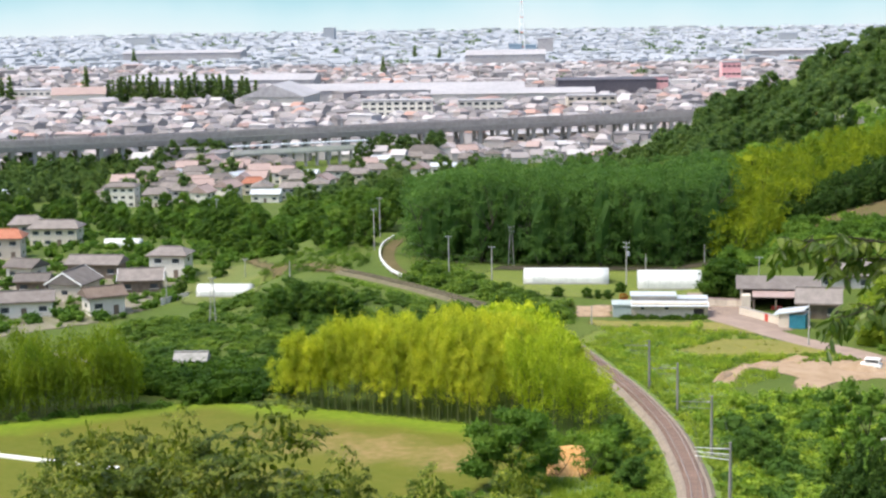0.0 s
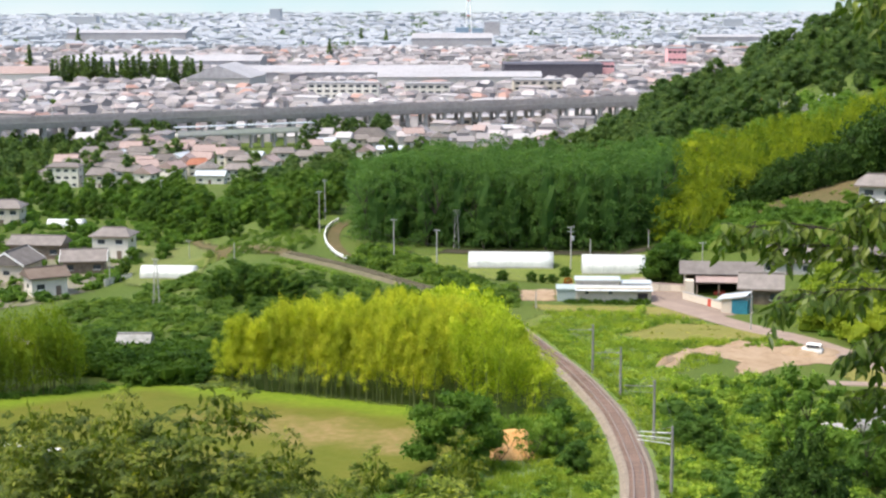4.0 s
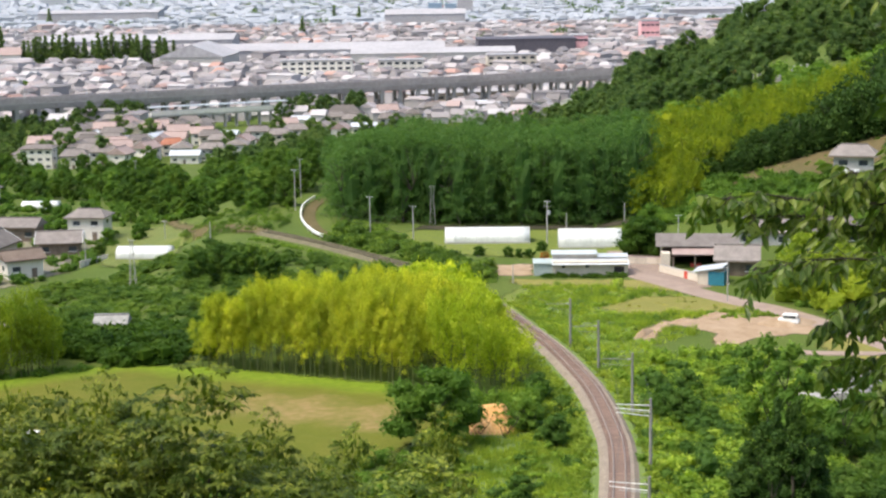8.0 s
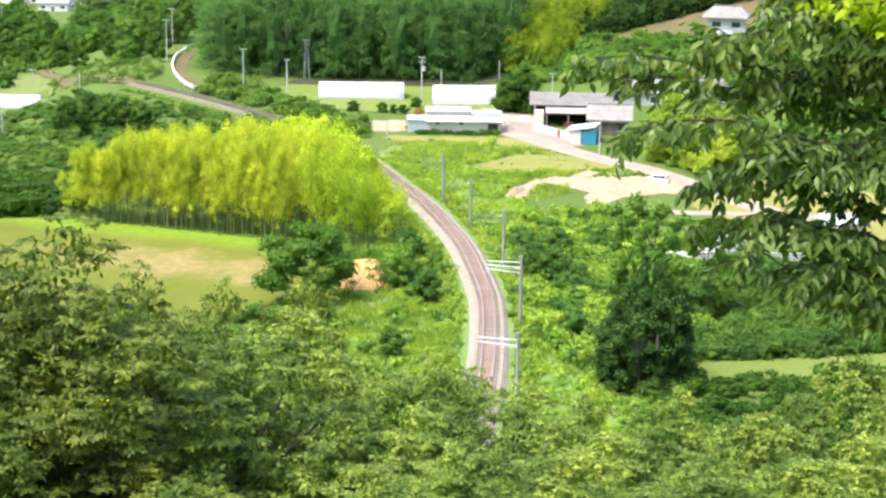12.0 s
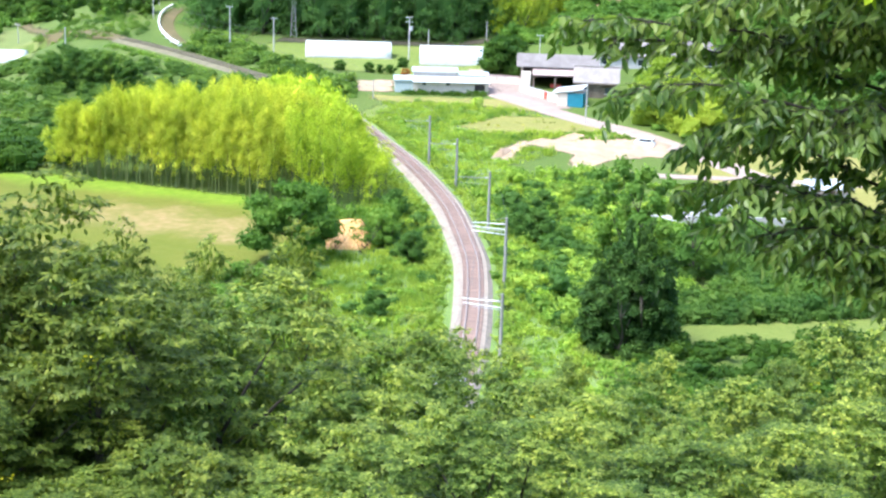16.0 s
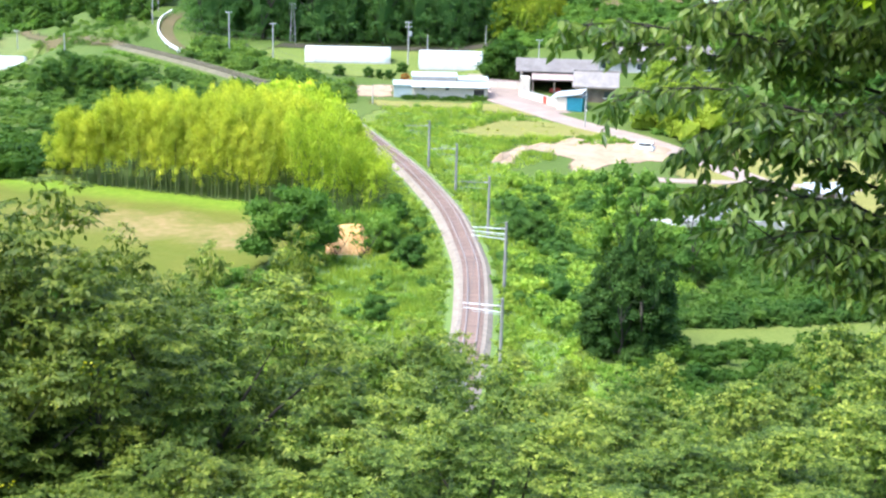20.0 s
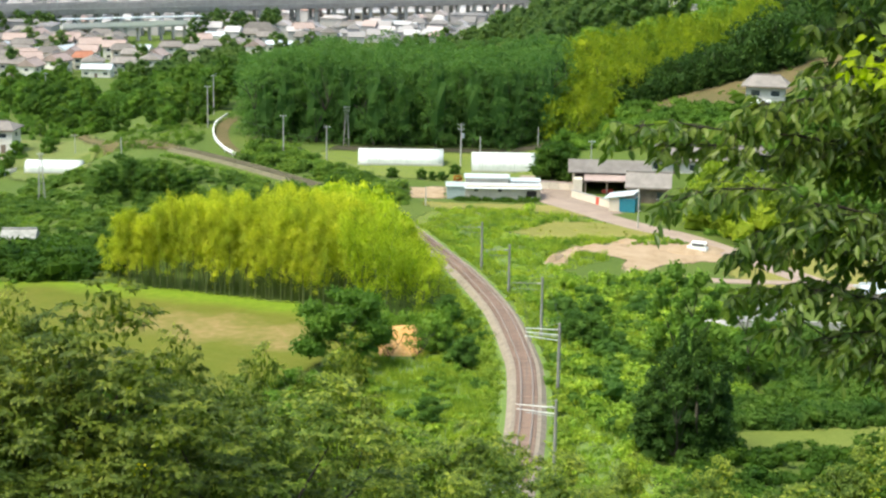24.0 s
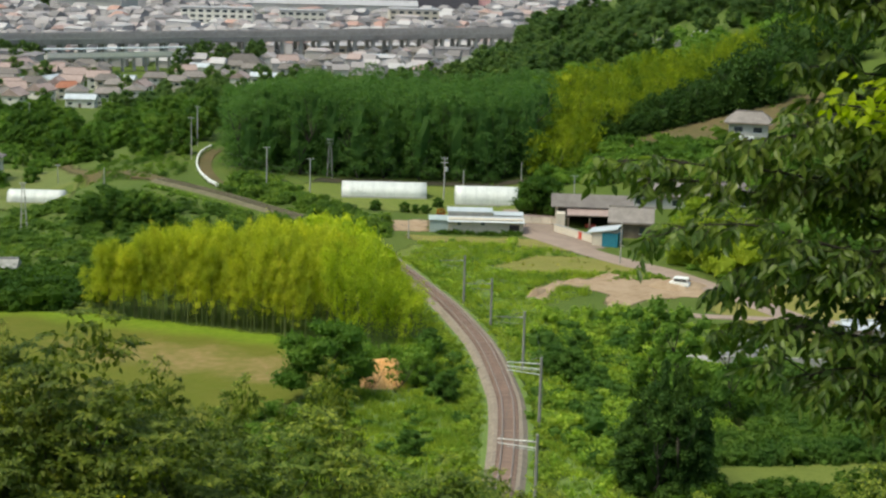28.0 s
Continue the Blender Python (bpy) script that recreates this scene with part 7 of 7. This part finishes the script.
# ---- trees on the camera's hillside ----
# plan place, height of the top, radius of the crown, and 1 for the olive kind
FORE = [(-9.9, 47, 37.7, 2.99, 1), (-12.5, 46, 37.1, 2.59, 1), (-8.3, 57, 33.7, 1.72, 1), (-6.1, 58, 33.1, 1.54, 0), (-3.2, 60, 32.7, 1.94, 1), (-3.1, 48, 34.7, 3.03, 0), (-6.9, 44, 35.5, 2.52, 1), (-0.7, 56, 30.5, 1.51, 0), (1.6, 51, 32.4, 2.36, 0),
        (3.8, 47, 32.8, 2.19, 0), (7.3, 58, 29.7, 1.35, 0), (8.9, 50, 32.3, 1.65, 0), (6.8, 44, 33.2, 2.24, 0), (10.6, 46, 33.2, 1.98, 0), (13.9, 52, 31.8, 1.62, 0), (15.6, 53, 32.7, 2.26, 0), (17.7, 51, 33.9, 2.57, 0), (-9.0, 42, 34.4, 2.25, 1),
        (-11.1, 41, 34.8, 2.05, 1), (-4.7, 39, 33.0, 2.12, 1), (-2.4, 40, 31.9, 2.03, 0), (-0.2, 41, 32.6, 2.08, 0), (2.0, 38, 34.5, 1.79, 0), (4.3, 39, 34.1, 1.99, 0), (8.1, 40, 33.7, 2.05, 0), (10.2, 39, 34.5, 1.84, 0), (13.3, 42, 33.9, 2.15, 0),
        (-7.1, 37, 32.9, 2.02, 1), (0.6, 36, 32.9, 1.99, 0), (5.8, 36, 34.1, 2.00, 0), (-3.2, 36, 32.6, 1.99, 1), (10.6, 36, 34.0, 2.01, 0),
        (2.8, 54, 31.0, 2.0, 0), (5.4, 52, 30.8, 2.2, 0), (-5.5, 52, 33.0, 2.2, 1), (-1.0, 46, 32.2, 2.2, 0), (1.4, 45, 33.0, 2.1, 0), (8.6, 45, 32.4, 2.1, 0), (12.2, 46, 32.6, 2.2, 0), (-7.4, 49, 35.0, 2.2, 1), (15.2, 47, 33.2, 2.2, 0),
        (-14.0, 50, 37.0, 1.77, 1), (-12.3, 50, 36.8, 1.77, 1), (-15.7, 50, 36.9, 1.77, 1), (-13.7, 46, 36.5, 2.24, 1), (-12.0, 46, 36.7, 2.24, 1), (-10.1, 45, 36.4, 2.2, 1), (-9.3, 52, 34.9, 1.76, 1)]
fores = [tree_model("hillside_tree", 160 + k, 9.0, 3.0, 25000, 0.14, M_LEAF_FORE if k < 2 else M_LEAF_OLIVE, "leafy green tree with feathery compound leaves below the viewpoint", 0.18, 24, 0.5, spray=True, flat=0.75, group="trees on the near hillside") for k in range(4)]
used = []
for k, (x, y, top, wide, olive) in enumerate(FORE):
    z = ground_z(x, y) - 0.2
    side = wide / 2.15
    m = Matrix.LocRotScale((x, y, z), Euler((0, 0, pr.uniform(0, 6.28))), (side, side, (top + (0.7 if x < 5 else 0.1) - z) / 9.0))
    o = fores[2 * olive + k % 2]
    if o not in used:
        used.append(o)
        o.matrix_basis = m
    else:
        copy_thing(o, m).matrix_basis = m

# ---- the overhanging branch by the camera ----
near_tree = thing("overhanging_tree", Matrix.Translation((4.4, 9.3, ground_z(4.4, 9.3))), "tree with drooping oval leaves hanging into the view", "tree")
tr = np.random.default_rng(5)
BOUGHS = [((3.2, 48.72), (2.1, 48.62), (1.05, 48.74)), ((3.2, 48.3), (2.3, 48.52), (1.3, 48.4)), ((3.2, 47.9), (2.5, 48.03), (1.72, 48.06)), ((3.2, 47.62), (2.6, 47.72), (1.78, 47.78)), ((3.25, 47.42), (2.75, 47.56), (1.92, 47.68)), ((3.3, 47.1), (2.9, 47.3), (2.5, 47.5)),
         ((3.2, 48.5), (2.2, 48.6), (1.3, 48.58)), ((3.2, 48.1), (2.6, 48.25), (1.8, 48.2)), ((3.2, 48.85), (2.4, 48.84), (1.75, 48.82)), ((3.25, 47.75), (2.7, 47.85), (2.0, 47.92)), ((3.1, 49.1), (2.6, 49.1), (2.2, 49.06)), ((3.3, 47.25), (3.0, 47.4), (2.2, 47.6)), ((3.1, 49.9), (2.5, 49.98), (1.9, 49.98)), ((3.1, 49.6), (2.6, 49.65), (2.1, 49.68)),
         ((3.1, 48.95), (2.6, 49.0), (2.05, 48.98)), ((3.1, 49.2), (2.7, 49.28), (2.15, 49.24)), ((3.1, 49.75), (2.4, 49.85), (1.75, 49.92)), ((3.1, 50.1), (2.6, 50.1), (2.0, 50.06)),
         ((3.3, 48.65), (2.8, 48.62), (2.0, 48.6)), ((3.3, 48.2), (2.8, 48.28), (2.1, 48.3)), ((3.3, 48.8), (3.0, 48.75), (2.5, 48.72))]
wood, leaf_at, leaf_out = bmesh.new(), [], []
trunk_pts = [(4.4, 9.3, ground_z(4.4, 9.3) - 0.4), (4.3, 9.3, 46.5), (4.1, 9.25, 48.5), (4.0, 9.3, 50.5), (3.9, 9.4, 52.5)]
tube(wood, trunk_pts, [0.2, 0.17, 0.14, 0.11, 0.07], 10)
for k, (a3, b3, c3) in enumerate(BOUGHS):
    bm = bmesh.new()
    dy = tr.uniform(-0.35, 0.35)
    q0, q1, q2 = (Vector((p[0], 9.1 + dy + tr.uniform(-0.15, 0.15), p[1] - 0.045)) for p in (a3, b3, c3))
    q0.z -= tr.uniform(0.1, 0.45)
    q1.z += tr.uniform(-0.05, 0.14)
    root = Vector((4.1, 9.3, min(51, q0.z - 0.35)))
    line = [root] + [q0 * (1 - u) ** 2 + q1 * 2 * u * (1 - u) + q2 * u * u + Vector(tr.normal(size=3)) * 0.018 for u in np.linspace(0, 1, 14)]
    tube(bm, line, [0.035] + list(np.linspace(0.014, 0.003, 14)), 5, False)
    for i in range(1, 15):
        ahead = (line[min(i + 1, 14)] - line[i - 1]).normalized()
        for n in range(6 if i > 7 else 7):
            base = line[i] + Vector(tr.normal(size=3)) * 0.012
            side = 1 if n % 2 else -1
            go = (ahead * tr.uniform(0.2, 0.9) + Vector((tr.uniform(-0.4, 0.4), side * tr.uniform(0.3, 1.0), tr.uniform(-0.5, 0.45)))).normalized()
            ln = tr.uniform(0.14, 0.38) * (1.1 - 0.58 * i / 14)
            knots = [base + go * ln * u - Vector((0, 0, 0.32 * ln * u * u)) for u in (0, 0.35, 0.7, 1.0)]
            tube(bm, knots, [0.0035, 0.0026, 0.0018, 0.001], 3, False)
            count = 5 + int(ln * 14)
            for m in range(count):
                u = 0.2 + 0.8 * m / (count - 1)
                leaf_at.append(base + go * ln * u - Vector((0, 0, 0.32 * ln * u * u)))
                across = go.cross(Vector((0, 0, 1))).normalized() * (1 if m % 2 else -1)
                leaf_out.append(go * 0.55 + across * 0.75 + Vector((0, 0, -0.5 - tr.uniform(0, 0.7))))
    under(part("limb", bm, M_TWIG), near_tree)
under(part("trunk", wood, M_BARK), near_tree)


def oval_leaves(r, where, out, length, width):
    """Pointed oval leaves folded along the midrib, eight corners each."""
    n = len(where)
    d = unit(out + 0.25 * r.normal(size=(n, 3)))
    s = unit(np.cross(d, r.normal(size=(n, 3)) * 0.7 + np.array([0, -0.5, 0.9])))
    up = np.cross(s, d)
    ln = (length * r.uniform(0.6, 1.25, n))[:, None]
    wd = (width * r.uniform(0.75, 1.15, n))[:, None]
    cols = []
    for u, w in ((0.0, 0.03), (0.28, 0.44), (0.62, 0.42), (1.0, 0.02)):
        bend = -up * ln * 0.22 * u * u
        mid = where + d * ln * u + bend
        cols += [mid + s * wd * w + up * wd * w * 0.35, mid - s * wd * w + up * wd * w * 0.35, mid]
    v = np.stack(cols, 1).reshape(-1, 3)
    f = []
    for k in range(3):
        f += [(3 * k, 3 * k + 3, 3 * k + 5, 3 * k + 2), (3 * k + 2, 3 * k + 5, 3 * k + 4, 3 * k + 1)]
    f = (np.array(f)[None] + 12 * np.arange(n)[:, None, None]).reshape(-1, 4)
    return v, f


v, f = oval_leaves(tr, np.array([tuple(p) for p in leaf_at]), np.array([tuple(p) for p in leaf_out]), 0.08, 0.038)
under(part("foliage", mesh_of("foliage", v, f), M_LEAF_NEAR), near_tree)
# young growth at the ends of the upper twigs, sunlight put into its colour
yt = np.random.default_rng(15)
bm, young_at, young_out = bmesh.new(), [], []
for k in range(12):
    q0 = Vector((3.5, 8.7, 48.75 + 0.04 * k))
    q1 = Vector((2.1 + 0.06 * k + yt.uniform(-0.08, 0.08), 8.5 + yt.uniform(-0.15, 0.15), 49.06 + yt.uniform(-0.05, 0.13)))
    tube(bm, [q0, q0.lerp(q1, 0.6) + Vector((0, 0, 0.08)), q1], [0.012, 0.006, 0.002], 4, False)
    for m in range(26):
        young_at.append(q0.lerp(q1, 0.7 + 0.3 * m / 25) + Vector(yt.normal(size=3)) * 0.045)
        young_out.append(Vector((yt.uniform(-1, 0.5), yt.uniform(-0.7, 0.7), yt.uniform(-0.7, 0.1))))
under(part("limb", bm, M_TWIG), near_tree)
v, f = oval_leaves(yt, np.array([tuple(p) for p in young_at]), np.array([tuple(p) for p in young_out]), 0.085, 0.045)
under(part("young_leaves", mesh_of("young_leaves", v, f), M_LEAF_YOUNG_SUNLIT, None, "lime-yellow young leaves, sunlight put into their colour"), near_tree)

# yellow blossom in the hillside trees
r = np.random.default_rng(9)
chunks = []
for x, y, z, wide, olive in FORE[::3]:
    for _ in range(2):
        c = np.array([x + r.uniform(-2.4, 2.4), y + r.uniform(-2.6, -1.0), z - r.uniform(0.6, 2.6)])
        d = unit(r.normal(size=(8, 3)))
        chunks.append(leaves(r, c + d * 0.16, d, 0.12, 0.09, 0.1, 0.5))
v, f = gather(chunks)
tagged(part("blossom", mesh_of("blossom", v, f), M_FLOWER), "small clusters of yellow blossom in the tree tops", "blossom", kind="stuff")

# ---- poles and small things ----
def utility_pole(x, y, h, label="grey concrete utility pole with cross arms", arms=1, r=0.13, z=None, lattice=False):
    z0 = ground_z(x, y) if z is None else z
    t = thing("utility_pole", Matrix.Translation((x, y, z0)), label, "utility pole", "poles across the valley")
    if lattice:
        for a in (-1, 1):
            for b in (-1, 1):
                part("leg", tube(bmesh.new(), [(a * 0.55, b * 0.55, -0.3), (a * 0.16, b * 0.16, h)], [0.055, 0.04], 5), M_POLE, t)
        for k in range(int(h / 0.9)):
            q0, q1 = 0.55 - 0.39 * k * 0.9 / h, 0.55 - 0.39 * (k + 1) * 0.9 / h
            s = 1 if k % 2 else -1
            part("brace", tube(bmesh.new(), [(-s * q0, -q0, k * 0.9), (s * q1, -q1, k * 0.9 + 0.9)], [0.025] * 2, 4), M_POLE, t)
            part("brace", tube(bmesh.new(), [(q0, -s * q0, k * 0.9), (q1, s * q1, k * 0.9 + 0.9)], [0.025] * 2, 4), M_POLE, t)
    else:
        part("shaft", tube(bmesh.new(), [(0, 0, -0.4), (0, 0, h)], [r, r * 0.7], 10), M_POLE, t)
    for k in range(arms):
        zc = h - 0.3 - 0.8 * k
        arm = part("cross_arm", boxes((-0.6, 0.6, -0.05, 0.05, zc, zc + 0.09)), M_STEEL, t)
        for s in (-0.52, 0.52):
            part("insulator", tube(bmesh.new(), [(s, 0, zc + 0.09), (s, 0, zc + 0.26)], [0.045, 0.03], 6), M_PAINT_WHITE, arm)
    return t


utility_pole(-26.7, 309, 7.6)
utility_pole(-18.4, 303, 6.6)
utility_pole(-15.8, 322, 7.6, "slender steel lattice mast before the dark wood", 2, lattice=True)
pole3 = utility_pole(5.7, 299.7, 7.8, "tall pole with a transformer beside the greenhouses", 2)
part("transformer", tube(bmesh.new(), [(0.35, -0.1, 5.2), (0.35, -0.1, 6.0)], [0.26, 0.26], 12), M_STEEL, pole3)
utility_pole(9.6, 315, 3.2, "short grey post in the field", 0)
utility_pole(29.0, 300, 3.6, "slim grey post behind the barn", 1, 0.1)
lamp = utility_pole(31.2, 247.4, 6.2, "slim white lamp pole beside the lane", 0, 0.11)
part("lamp_arm", tube(bmesh.new(), [(0, 0, 2.6), (0.35, 0, 2.75)], [0.05, 0.05], 6), M_PAINT_WHITE, lamp)
utility_pole(-87.7, 338.6, 6.8)
utility_pole(-67.0, 290.3, 8.5, "thin lattice mast in the orchard", 1, lattice=True)
utility_pole(-111.9, 495, 9.0)
utility_pole(-93.1, 518, 9.0)
utility_pole(-44.8, 342, 8.6, arms=1)
utility_pole(-46.0, 361, 8.6, arms=1)
utility_pole(-57, 312, 4.4, "short pale post in the orchard", 0)
utility_pole(-0.4, 263.0, 3.0, "dark wooden post beside the track", 0, 0.1)
utility_pole(20.6, 318, 3.6, "slim post at the edge of the wood", 0, 0.1)
utility_pole(-75.6, 360, 4.2, "slim white post above the small greenhouse", 1, 0.1)


def parked_van(x, y, turn):
    t = thing("parked_van", pose(x, y, ground_z(x, y) + 0.1, 0, 0, turn) @ Matrix.Scale(0.85, 4), "small white van parked at the end of the dirt yard", "van")
    bm = boxes((-0.75, 0.75, -1.65, 1.65, 0.35, 1.1))
    bmesh.ops.bevel(bm, geom=bm.edges[:], offset=0.12, segments=2, affect="EDGES")
    part("body", bm, M_PAINT_WHITE, t)
    bm = boxes((-0.7, 0.7, -1.45, 1.0, 1.05, 1.85))
    bmesh.ops.bevel(bm, geom=bm.edges[:], offset=0.14, segments=2, affect="EDGES")
    part("cabin", bm, M_PAINT_WHITE, t)
    part("windscreen", boxes((-0.58, 0.58, -1.5, -1.42, 1.2, 1.65)), M_GLASS, t)
    for s in (-1, 1):
        part("side_window", boxes((s * 0.71 - 0.02, s * 0.71 + 0.02, -1.2, 0.8, 1.25, 1.65)), M_GLASS, t)
        for yy in (-1.1, 1.1):
            part("wheel", tube(bmesh.new(), [(s * 0.62, yy, 0.27), (s * 0.78, yy, 0.27)], [0.28, 0.28], 14), M_UNDER, t)
    return t


# old stone markers in the clearing on the hill
marker = thing("stone_marker", None, "small weathered grey stone marker on the hillside clearing", "stone marker", "stones of the clearing")
part("base", boxes((-0.7, 0.7, -0.5, 0.5, -0.4, 0.4)), M_CONCRETE, marker)
bm = boxes((-0.4, 0.4, -0.3, 0.3, 0.4, 1.9))
bmesh.ops.bevel(bm, geom=bm.edges[:], offset=0.06, segments=1, affect="EDGES")
part("pillar", bm, M_POLE, marker)
mr2 = random.Random(77)
for k, (x, y) in enumerate(spread_in(mr2, CLEARING, 46, 2.6, lambda x, y: y > 610)):
    m = pose(x, y, ground_z(x, y), 0, 0, mr2.uniform(-20, 20))
    if k:
        copy_thing(marker, m)
    else:
        marker.matrix_basis = m
parked_van(37.6, 231.0, 70)
parked_van(-119.0, 296, 40)
